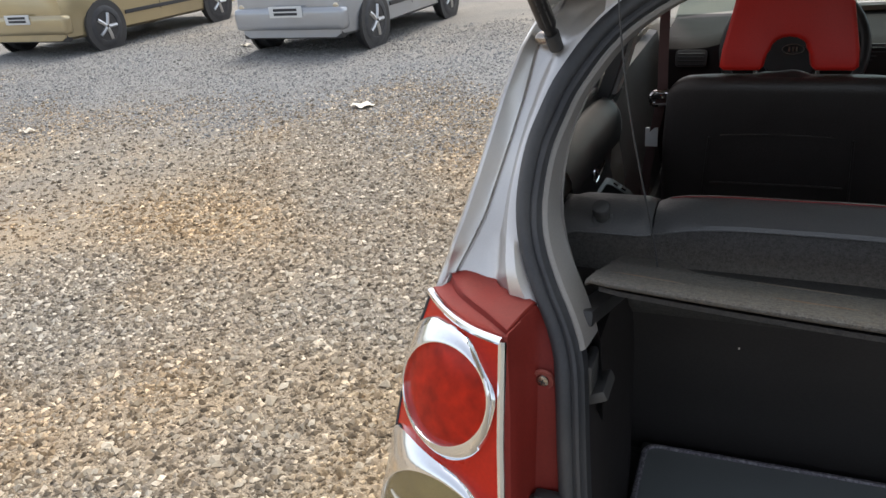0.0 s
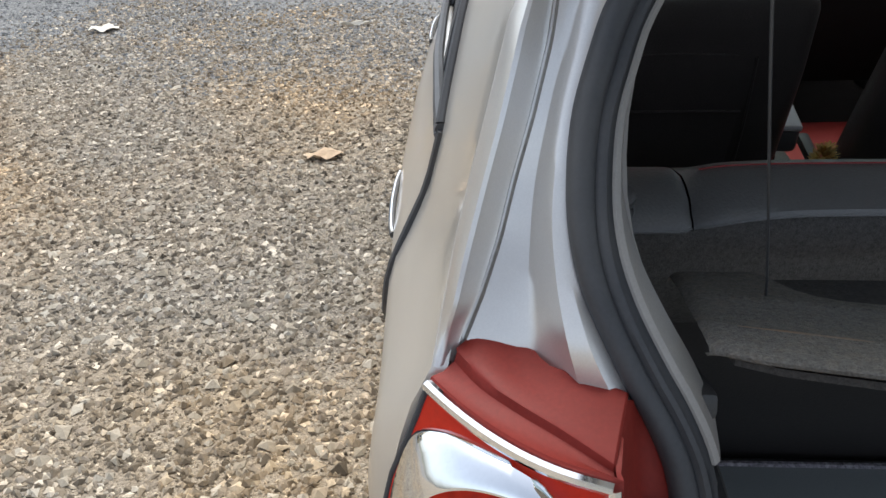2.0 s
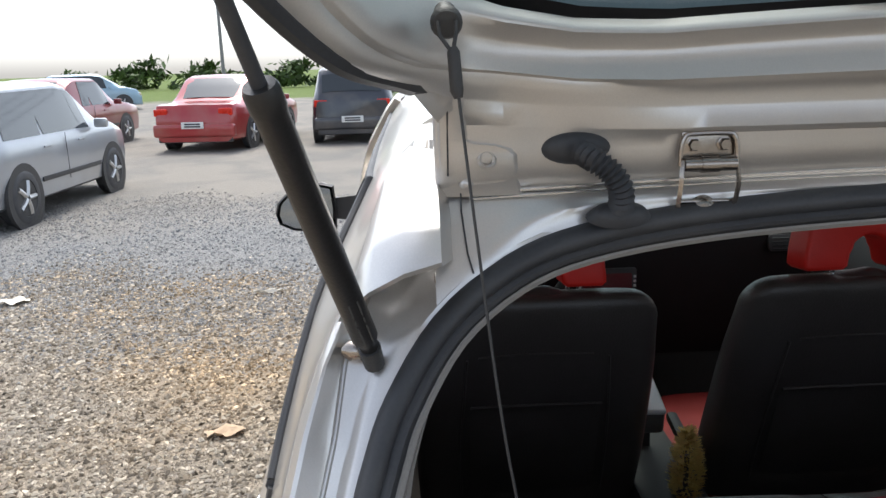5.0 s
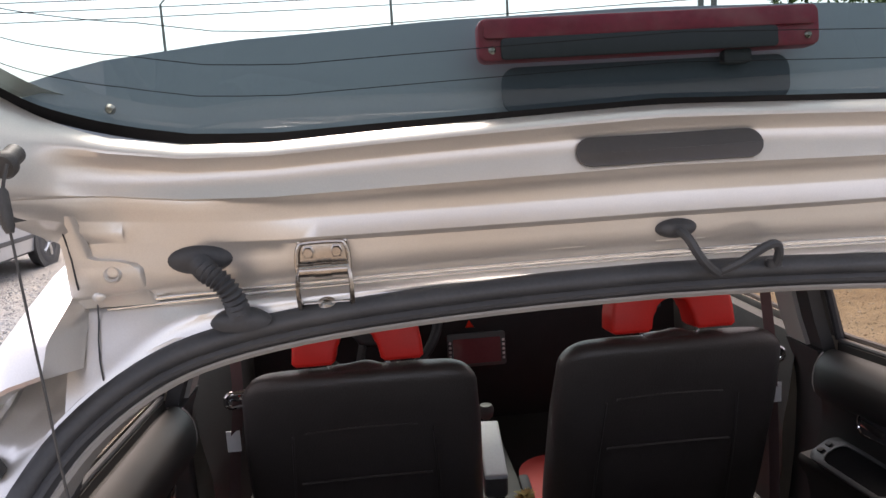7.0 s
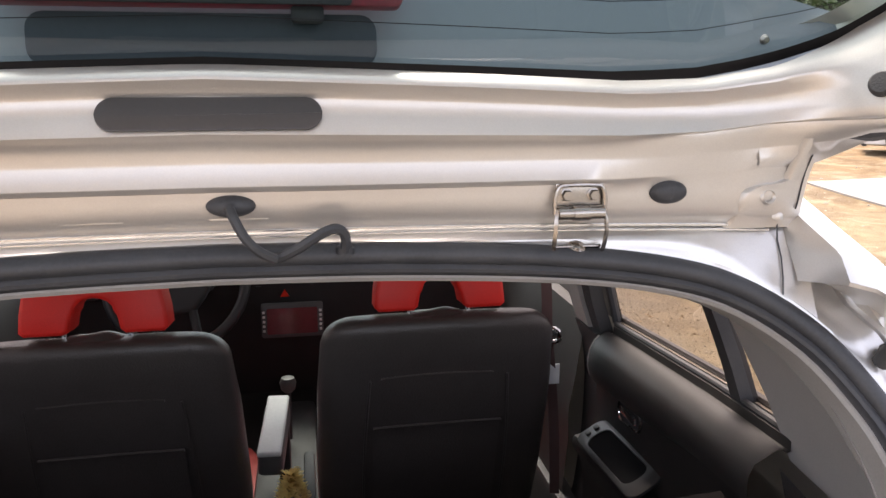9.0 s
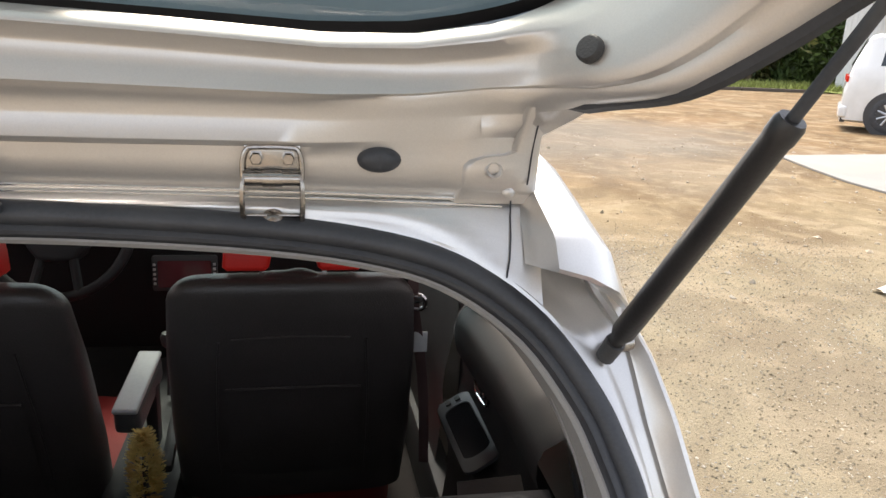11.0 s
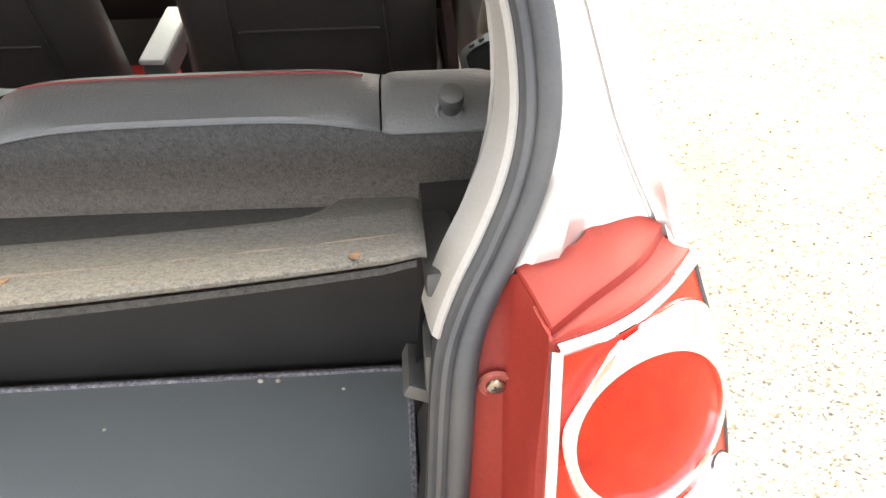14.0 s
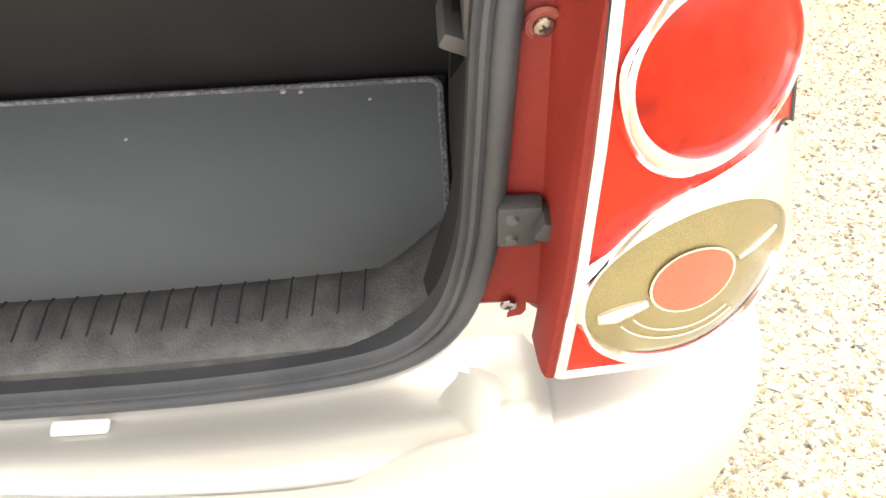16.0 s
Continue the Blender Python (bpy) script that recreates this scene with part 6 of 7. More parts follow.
# ---- door mirrors ----
for s in SIDES:
    c = Vector((s * 0.917, 2.0, 1.045))
    rows = []
    for d, k in ((0.0, 1.0), (0.012, 1.04), (0.04, 1.0), (0.075, 0.82), (0.10, 0.5), (0.11, 0.05)):
        rows.append([c + 1.145 * Vector((s * (k * p[0]), d, k * p[1])) for p in ([(-0.075, -0.058), (-0.078, 0.0), (-0.072, 0.060), (-0.04, 0.068), (0.0, 0.064), (0.045, 0.048), (0.075, 0.018), (0.083, -0.015), (0.075, -0.04), (0.04, -0.056), (-0.02, -0.064)])])
    mirror = part("door_mirror", rows_mesh(rows, True), PLASTIC, car, "black door mirror")
    part("mirror_glass", rows_mesh([[c + 1.145 * Vector((s * 0.9 * k * p[0], 0.003, 0.9 * k * p[1])) for p in ([(-0.075, -0.058), (-0.078, 0.0), (-0.072, 0.060), (-0.04, 0.068), (0.0, 0.064), (0.045, 0.048), (0.075, 0.018), (0.083, -0.015), (0.075, -0.04), (0.04, -0.056), (-0.02, -0.064)])] for k in (0.0, 1.0)], True), MIRROR, mirror, "mirror glass")
    part("mirror_foot", rows_mesh([[Vector((s * x, y, z)) for y, z in ((2.03, 0.995 + 0.12 * (x - 0.72)), (2.13, 0.99), (2.13, 1.06), (2.03, 1.085 - 0.1 * (x - 0.72)))] for x in (0.74, 0.85)], True), PLASTIC, mirror)
    part("mirror_cap", rows_mesh([[c + 1.145 * Vector((s * (k * p[0]), d, k * p[1])) for p in ([(-0.06, 0.061), (-0.04, 0.069), (0.0, 0.065), (0.045, 0.049), (0.077, 0.018), (0.085, -0.015)])] for d, k in ((0.012, 1.05), (0.04, 1.02), (0.075, 0.84), (0.10, 0.52))]), PAINT, mirror)

# ---- ground ----
def ground_material():
    m = bpy.data.materials.new("gravel_and_earth")
    m.use_nodes = True
    n, l = m.node_tree.nodes, m.node_tree.links
    b = n["Principled BSDF"]
    tc = n.new("ShaderNodeTexCoord")

    def noise_node(scale, detail=6.0, rough=0.6):
        q = n.new("ShaderNodeTexNoise")
        q.inputs["Scale"].default_value, q.inputs["Detail"].default_value, q.inputs["Roughness"].default_value = scale, detail, rough
        l.new(tc.outputs["Object"], q.inputs["Vector"])
        return q.outputs["Fac"]

    def span(v, a, z, lo=0.0, hi=1.0):
        r = n.new("ShaderNodeMapRange")
        r.inputs["From Min"].default_value, r.inputs["From Max"].default_value, r.inputs["To Min"].default_value, r.inputs["To Max"].default_value = a, z, lo, hi
        l.new(v, r.inputs["Value"])
        return r.outputs[0]

    def mixed(f, a, c):
        q = n.new("ShaderNodeMix")
        q.data_type = "RGBA"
        l.new(f, q.inputs["Factor"]) if not isinstance(f, float) else None
        for key, v in (("A", a), ("B", c)):
            if isinstance(v, tuple):
                q.inputs[key].default_value = (*v, 1)
            else:
                l.new(v, q.inputs[key])
        return q.outputs["Result"]

    def math2(op, a, c):
        q = n.new("ShaderNodeMath")
        q.operation = op
        for i, v in enumerate((a, c)):
            if isinstance(v, float):
                q.inputs[i].default_value = v
            else:
                l.new(v, q.inputs[i])
        return q.outputs[0]
    sep = n.new("ShaderNodeSeparateXYZ")
    l.new(tc.outputs["Object"], sep.inputs[0])
    vor = n.new("ShaderNodeTexVoronoi")
    vor.inputs["Scale"].default_value = 210.0
    l.new(tc.outputs["Object"], vor.inputs["Vector"])
    vor2 = n.new("ShaderNodeTexVoronoi")
    vor2.inputs["Scale"].default_value = 110.0
    l.new(tc.outputs["Object"], vor2.inputs["Vector"])
    cell = n.new("ShaderNodeSeparateColor")
    l.new(vor.outputs["Color"], cell.inputs[0])
    stone = mixed(cell.outputs[0], (0.132, 0.112, 0.088), (0.475, 0.406, 0.314))
    dust = mixed(span(noise_node(0.8), 0.42, 0.62), (0.224, 0.203, 0.174), (0.395, 0.300, 0.191))
    gravel = mixed(span(noise_node(7.0), 0.3, 0.7, 0.25, 0.75), stone, dust)
    # earth on the right: pale tan near, orange-brown further off, with darker drifts along the wheel tracks
    turn = n.new("ShaderNodeMapping")
    turn.inputs["Rotation"].default_value = (0, 0, radians(-38))
    turn.inputs["Scale"].default_value = (1.0, 0.7, 1.0)
    l.new(tc.outputs["Object"], turn.inputs["Vector"])
    drift = n.new("ShaderNodeTexNoise")
    drift.inputs["Scale"].default_value, drift.inputs["Detail"].default_value, drift.inputs["Distortion"].default_value = 0.9, 9.0, 0.6
    l.new(turn.outputs[0], drift.inputs["Vector"])
    away = span(math2("ADD", sep.outputs[1], math2("MULTIPLY", noise_node(0.4), 6.0)), 6.5, 13.0)
    earth = mixed(away, (0.245, 0.200, 0.120), (0.215, 0.140, 0.074))
    earth = mixed(span(drift.outputs["Fac"], 0.46, 0.62, 0.0, 0.75), earth, (0.140, 0.094, 0.050))
    earth = mixed(span(noise_node(4.070, 6.300, 0.420), 0.54, 0.70, 0.0, 0.55), earth, (0.335, 0.262, 0.155))
    earth = mixed(span(noise_node(28.0, 6.0, 0.7), 0.54, 0.66, 0.0, 0.3), earth, (0.148, 0.108, 0.060))
    # worn wheel tracks, lighter and darker
    track = n.new("ShaderNodeTexNoise")
    track.inputs["Scale"].default_value, track.inputs["Detail"].default_value, track.inputs["Roughness"].default_value, track.inputs["Distortion"].default_value = 1.15, 9.0, 0.66, 0.9
    l.new(tc.outputs["Object"], track.inputs["Vector"])
    earth = mixed(span(track.outputs["Fac"], 0.52, 0.60, 0.0, 0.6), earth, (0.330, 0.262, 0.165))
    earth = mixed(span(track.outputs["Fac"], 0.46, 0.38, 0.0, 0.6), earth, (0.140, 0.100, 0.058))
    beside = span(math2("ADD", sep.outputs[1], noise_node(1.5)), 6.5, 3.0, 0.0, 0.50)
    earth = mixed(beside, earth, (0.232, 0.200, 0.145))
    earth = mixed(span(math2("ADD", sep.outputs[1], noise_node(2.0)), 2.2, 0.9, 0.0, 0.8), earth, (0.200, 0.199, 0.184))
    grit = math2("MULTIPLY", span(noise_node(85.0, 3.0, 0.7), 0.50, 0.58, 0.0, 0.45), span(noise_node(6.0, 6.0), 0.32, 0.52))
    earth = mixed(math2("MULTIPLY", beside, grit), earth, (0.175, 0.158, 0.122))
    spot = n.new("ShaderNodeVectorMath")
    spot.operation = "DISTANCE"
    spot.inputs[1].default_value = (4.6, 12.0, 0.0)
    l.new(tc.outputs["Object"], spot.inputs[0])
    grey = span(math2("ADD", spot.outputs["Value"], math2("MULTIPLY", noise_node(0.5), 5.0)), 7.5, 4.5)
    earth = mixed(math2("MULTIPLY", grey, 0.6), earth, (0.185, 0.172, 0.148))
    side = math2("ADD", sep.outputs[0], math2("MULTIPLY", noise_node(0.9), 2.2))
    side = span(side, 1.2, 2.4)
    base = mixed(side, gravel, earth)
    # a band of blue-grey chippings on the left, then a worn smooth lane
    left = span(sep.outputs[0], 3.0, 1.0)
    band = span(math2("ADD", sep.outputs[1], math2("MULTIPLY", noise_node(0.7), 2.6)), 4.6, 6.0)
    chips = mixed(span(noise_node(40.0, 4.0), 0.35, 0.65), (0.155, 0.16, 0.162), (0.30, 0.30, 0.295))
    base = mixed(math2("MULTIPLY", math2("MULTIPLY", left, band), 0.85), base, chips)
    lane = span(math2("ADD", sep.outputs[1], math2("MULTIPLY", noise_node(0.35), 4.0)), 8.5, 10.5)
    worn = mixed(span(drift.outputs["Fac"], 0.40, 0.65), (0.275, 0.25, 0.215), (0.20, 0.19, 0.175))
    base = mixed(math2("MULTIPLY", math2("MULTIPLY", left, lane), 0.9), base, worn)
    # grass far off
    far = math2("ADD", sep.outputs[1], math2("MULTIPLY", noise_node(0.12), 12.0))
    far = span(far, 42.0, 45.0)
    base = mixed(far, base, mixed(noise_node(1.5), (0.07, 0.12, 0.025), (0.16, 0.19, 0.06)))
    l.new(base, b.inputs["Base Color"])
    b.inputs["Roughness"].default_value, b.inputs["Specular IOR Level"].default_value = 0.95, 0.15
    h = math2("ADD", math2("MULTIPLY", vor.outputs["Distance"], -0.9), math2("MULTIPLY", vor2.outputs["Distance"], -1.2))
    h = math2("ADD", h, math2("MULTIPLY", noise_node(3.0), 1.2))
    bp = n.new("ShaderNodeBump")
    bp.inputs["Strength"].default_value, bp.inputs["Distance"].default_value = 0.8, 0.004
    l.new(h, bp.inputs["Height"])
    l.new(bp.outputs[0], b.inputs["Normal"])
    return m


GROUND = ground_material()
edges = [-400, -150, -60, -30, -16, -10, -6, -4, -2.5, -1, 1, 2.5, 4, 6, 10, 16, 30, 60, 150, 400]
ground = part("ground", rows_mesh([[(x, y + 8, 0.0) for x in edges] for y in edges]), GROUND, None, smooth=0)
tagged(ground, "gravel car park running into tan earth and grass", "ground", kind="structure")


# loose angular stones, sown thickest near the car
def stones(name, count, x0, x1, y0, y1, r0, r1, mat, seed, label, fade=0.0, power=4.0):
    rng = np.random.default_rng(seed)
    octa = np.array([(1, 0, 0), (-1, 0, 0), (0, 1, 0), (0, -1, 0), (0, 0, 1), (0, 0, -1)], float)
    tri = np.array([(0, 2, 4), (2, 1, 4), (1, 3, 4), (3, 0, 4), (2, 0, 5), (1, 2, 5), (3, 1, 5), (0, 3, 5)])
    r = r0 + (r1 - r0) * rng.random(count) ** power
    v = octa[None] * (1 + 0.6 * (rng.random((count, 6, 1)) - 0.5)) + 0.62 * (rng.random((count, 6, 3)) - 0.5)
    v = v * r[:, None, None] * np.stack([1 + 0.8 * (rng.random(count) - 0.3), 1 + 0.5 * (rng.random(count) - 0.3), 0.50 + 0.40 * rng.random(count)], 1)[:, None, :]
    a = rng.random(count) * 2 * math.pi
    ca, sa = np.cos(a)[:, None], np.sin(a)[:, None]
    v = np.stack([v[..., 0] * ca - v[..., 1] * sa, v[..., 0] * sa + v[..., 1] * ca, v[..., 2]], -1)
    t = rng.random(count)
    t = t ** (1.0 + fade)
    px = (x0 + (x1 - x0) * rng.random(count)) * (1 + 0.10 * np.abs(rng.normal(0, 1, count)))
    py = y0 + (y1 - y0) * t + 0.35 * np.sin(1.3 * px) + 0.2 * np.sin(3.7 * px + 1.0) + 0.25 * rng.normal(0, 1, count)
    v += np.stack([px, py, r * 0.22], 1)[:, None, :]
    f = (tri[None] + 6 * np.arange(count)[:, None, None]).reshape(-1, 3)
    me = bpy.data.meshes.new(name)
    me.vertices.add(count * 6)
    me.vertices.foreach_set("co", v.reshape(-1))
    me.loops.add(len(f) * 3)
    me.loops.foreach_set("vertex_index", f.reshape(-1).astype(np.int32))
    me.polygons.add(len(f))
    me.polygons.foreach_set("loop_start", np.arange(0, len(f) * 3, 3, dtype=np.int32))
    me.polygons.foreach_set("use_smooth", np.zeros(len(f), dtype=bool))
    me.update(calc_edges=True)
    me.validate()
    me.materials.append(mat)
    return tagged(new(name, me), label, "gravel", kind="stuff")


def stone_material(name, colors, warm=(1.18, 0.98, 0.72), cool=(0.90, 0.97, 1.06), patch=0.9):
    """Crushed stone: each piece takes its own colour, and the whole is stained warm or cool in wide patches."""
    m = bpy.data.materials.new(name)
    m.use_nodes = True
    n, l = m.node_tree.nodes, m.node_tree.links
    b = n["Principled BSDF"]
    geo, tc, cr = n.new("ShaderNodeNewGeometry"), n.new("ShaderNodeTexCoord"), n.new("ShaderNodeValToRGB")
    l.new(geo.outputs["Random Per Island"], cr.inputs["Fac"])
    el = cr.color_ramp.elements
    while len(el) < len(colors):
        el.new(0.5)
    for k, c in enumerate(colors):
        el[k].position, el[k].color = k / (len(colors) - 1), (*c, 1)
    out = cr.outputs["Color"]
    for scale, lo, hi, tint, amount, detail in ((0.75, 0.46, 0.66, warm, patch, 5.0), (0.55, 0.50, 0.68, cool, patch, 4.0), (170.0, 0.35, 0.75, (0.62, 0.60, 0.58), 0.6, 4.0)):
        nz, mr, mx = n.new("ShaderNodeTexNoise"), n.new("ShaderNodeMapRange"), n.new("ShaderNodeMix")
        nz.inputs["Scale"].default_value, nz.inputs["Detail"].default_value = scale, detail
        mr.inputs["From Min"].default_value, mr.inputs["From Max"].default_value, mr.inputs["To Max"].default_value = lo, hi, amount
        mx.data_type, mx.blend_type = "RGBA", "MULTIPLY"
        mx.inputs["B"].default_value = (*tint, 1)
        l.new(tc.outputs["Object"], nz.inputs["Vector"])
        l.new(nz.outputs["Fac"], mr.inputs["Value"])
        l.new(mr.outputs[0], mx.inputs["Factor"])
        l.new(out, mx.inputs["A"])
        out = mx.outputs["Result"]
    l.new(out, b.inputs["Base Color"])
    b.inputs["Roughness"].default_value, b.inputs["Specular IOR Level"].default_value = 0.85, 0.25
    return m


STONE = stone_material("crushed_stone", ((0.095, 0.080, 0.062), (0.190, 0.158, 0.120), (0.265, 0.216, 0.156), (0.320, 0.280, 0.232), (0.445, 0.378, 0.288), (0.80, 0.70, 0.565)))
STONE_BLUE = stone_material("blue_grey_chip", ((0.13, 0.133, 0.136), (0.22, 0.222, 0.225), (0.29, 0.292, 0.29), (0.40, 0.394, 0.376)), patch=0.4)
STONE_PALE = stone_material("pale_chip", ((0.300, 0.257, 0.193), (0.400, 0.352, 0.278), (0.52, 0.472, 0.393)), patch=0.5)
STONE_EARTH = stone_material("reddish_stone", ((0.19, 0.142, 0.088), (0.27, 0.205, 0.130), (0.40, 0.325, 0.225)), patch=0.4)
STONE_GRIT = stone_material("grey_grit", ((0.090, 0.090, 0.083), (0.168, 0.167, 0.154), (0.215, 0.214, 0.200), (0.275, 0.274, 0.260), (0.42, 0.418, 0.402)), patch=0.2)
STONE_TAN = stone_material("tan_stone", ((0.145, 0.128, 0.095), (0.220, 0.192, 0.138), (0.265, 0.236, 0.178), (0.310, 0.282, 0.218), (0.46, 0.430, 0.360)), patch=0.4)
stones("gravel", 165000, -3.2, -0.72, -0.6, 5.2, 0.0022, 0.0135, STONE, 1, "loose grey-brown crushed gravel beside the car", 0.5, 3.6)
stones("gravel", 62000, -8.5, -0.8, 3.9, 8.6, 0.0045, 0.014, STONE_BLUE, 2, "fine blue-grey chippings across the car park", 0.4, 3.0)
stones("gravel", 1100, -3.2, -0.72, -0.6, 4.0, 0.012, 0.024, STONE_PALE, 8, "larger pale stones lying among the gravel", 0.4, 3.0)
stones("gravel", 60, -1.25, -0.95, 0.75, 1.25, 0.012, 0.026, STONE, 10, "cluster of larger brown stones among the gravel")
stones("gravel", 12000, -3.4, -0.72, -0.6, 4.6, 0.0055, 0.015, STONE_PALE, 6, "pale chips among the gravel beside the car", 0.4, 3.0)
stones("gravel", 34000, 0.72, 2.2, -0.6, 0.9, 0.0016, 0.0062, STONE_GRIT, 12, "fine pale grey grit beside the car", 0.0, 3.0)
stones("gravel", 100000, 0.72, 4.4, -0.6, 5.6, 0.0018, 0.0078, STONE_TAN, 3, "loose tan gravel beside the car", 1.1, 3.0)
stones("gravel", 2600, 0.8, 8.0, 3.2, 12.0, 0.003, 0.013, STONE_EARTH, 4, "scattered tan gravel on the earth", 1.0)
stones("gravel", 260, 0.78, 2.6, -0.6, 1.6, 0.007, 0.018, STONE_PALE, 9, "larger pale stones among the tan gravel", 0.3)
stones("gravel", 420, 2.2, 9.5, 4.0, 12.0, 0.006, 0.030, STONE_PALE, 7, "pale debris scattered on bare earth", 0.3)
stones("gravel", 42000, -8.5, -3.0, -0.6, 4.6, 0.005, 0.016, STONE, 5, "loose grey-brown gravel beyond", 0.0, 3.0)


def litter(x, y, w, h, turn, lab):
    th = thing("paper_scrap", pose(x, y, 0.012, 0, 0, turn), lab, "litter", "paper litter")
    rows = [[(lerp(-w / 2, w / 2, i / 6) + 0.008 * math.sin(3 * j + i), lerp(-h / 2, h / 2, j / 4) + 0.006 * math.sin(2 * i), 0.012 + 0.014 * math.sin(1.3 * i + j)) for i in range(7)] for j in range(5)]
    part("sheet", thick(rows_mesh(rows), 0.001), PAPER_TAN if "tan" in lab else PAPER, th)


litter(-1.40, 2.58, 0.15, 0.075, 15, "crumpled tan scrap of paper lying on gravel")
litter(-3.27, 4.62, 0.16, 0.13, 0, "white scrap of paper lying on gravel")
litter(-1.59, 4.62, 0.20, 0.02, 0, "thin white strip of paper on gravel")
litter(-6.3, 7.4, 0.12, 0.10, 30, "small white scrap of paper on gravel")
litter(-5.75, 3.6, 0.10, 0.08, 30, "small pale scrap of paper on gravel")
litter(4.25, 3.82, 0.25, 0.10, 10, "pale blue plastic scrap on bare earth")


# ---- other parked cars ----
def car_paint(name, color, metal=0.5):
    return material(name, color, 0.3, metal, 0.06, 3.0, 600.0, 0.0, coat=0.8, dirt=(0.30, 0.25, 0.19), dirt_amount=0.25)


DARK_GLASS = material("dark_car_glass", (0.02, 0.026, 0.03), 0.06, 0.0, 0.1, 5.0, 100.0, coat=0.6)
ALLOY = material("alloy_wheel", (0.55, 0.55, 0.55), 0.35, 0.9, 0.1, 20.0, 100.0)


def parked_car(at, turn, label, paint, length, wide, high, base, style="hatch", lamp="round", plate=True, wheel=0.29):
    """A car whose rear axle lies at its origin, nose along +y."""
    th = thing("parked_car", pose(*at, 0, 0, turn), label, "car", "parked cars")
    rear, nose = -(length - base) * 0.45, base + (length - base) * 0.55
    w = wide / 2
    if style == "sedan":
        deck = [(0.0, 0.50, 0.94), (0.02, 0.62, 0.96), (0.17, 0.655, 0.98), (0.32, 0.97, 0.80), (0.38, 1.0, 0.80), (0.56, 0.99, 0.80), (0.72, 0.64, 0.97), (0.95, 0.54, 0.93), (1.0, 0.40, 0.86)]
        roof_from, roof_to = 0.30, 0.58
    elif style == "suv":
        deck = [(0.0, 0.44, 0.94), (0.012, 0.62, 0.96), (0.06, 0.93, 0.84), (0.085, 0.985, 0.84), (0.30, 1.0, 0.84), (0.60, 0.98, 0.84), (0.74, 0.66, 0.97), (0.96, 0.58, 0.93), (1.0, 0.40, 0.86)]
        roof_from, roof_to = 0.06, 0.62
    else:
        deck = [(0.0, 0.55, 0.94), (0.015, 0.66, 0.96), (0.07, 0.95, 0.82), (0.12, 0.985, 0.82), (0.50, 1.0, 0.82), (0.58, 0.97, 0.82), (0.78, 0.655, 0.97), (0.95, 0.55, 0.93), (1.0, 0.40, 0.86)]
        roof_from, roof_to = 0.05, 0.60
    ts = np.linspace(0, 1, 41)
    rows = []
    beltz = (0.66 if style == "suv" else 0.60) * high
    grow = wheel / 0.29
    for t in ts:
        top = ramp(t, [d[0] for d in deck], [d[1] for d in deck]) * high
        k = ramp(t, [0, 0.03, 0.10, 0.85, 0.95, 1.0], [0.86, 0.93, 1.0, 1.0, 0.93, 0.80])
        y = lerp(rear, nose, t)
        sh = min(top - 0.02, beltz)
        tw = 0.80 if top > beltz + 0.05 else 0.93
        dy = 0.02 if t < 0.5 else -0.02
        half = [(0.86 * w * k, 0.20), (0.96 * w * k, 0.24), (w * k, 0.45 * sh + 0.12), (w * k, 0.75 * sh), (0.985 * w * k, 0.93 * sh), (0.955 * w * k, sh), (lerp(0.955, tw, 0.5) * w * k, lerp(sh, top, 0.45)), (tw * w * k, lerp(sh, top, 0.90)), (tw * 0.90 * w * k, lerp(sh, top, 0.98)), (tw * 0.45 * w * k, top), (0.0, top + 0.008)]
        row = [(-x, y, z) for x, z in half] + [(x, y, z) for x, z in half[-2::-1]]
        rows.append(row)
    b = rows_mesh(rows)
    for r in (rows[0], rows[-1]):
        b.faces.new([b.verts.new(p) for p in r])
    body = part("body", b, paint, th)
    # wheels in dark arches
    for yw in (0.0, base):
        for sx in (-1, 1):
            m = axes((sx * (w - 0.085), yw, wheel), (0, sx, 0), (0, 0, 1))
            part("wheel_arch", lathe([(0.0, 0.087), (0.345 * grow, 0.087), (0.345 * grow, 0.05)], 28, m), PLASTIC, th)
            tyre = part("wheel", lathe([(q * grow, d) for q, d in ((0.17, -0.07), (0.24, -0.085), (0.285, -0.06), (0.29, 0.0), (0.285, 0.075), (0.25, 0.096), (0.19, 0.094), (0.18, 0.08))], 28, m), RUBBER, th)
            rim = part("rim", lathe([(q * grow, d) for q, d in ((0.185, 0.09), (0.18, 0.070), (0.165, 0.060), (0.16, 0.02), (0.0, 0.02))], 28, m), ALLOY if style == "suv" else PLASTIC_GREY, tyre)
            for k in range(9 if style == "suv" else 5):
                a = 2 * math.pi * k / (9 if style == "suv" else 5)
                d = Vector((math.cos(a), math.sin(a), 0))
                part("spoke", tube([m @ (d * 0.02 * grow + Vector((0, 0, 0.085))), m @ (d * 0.10 * grow + Vector((0, 0, 0.088))), m @ (d * 0.172 * grow + Vector((0, 0, 0.080)))], [(0.016 if style == "suv" else 0.026) * grow] * 3, 6), ALLOY, rim)
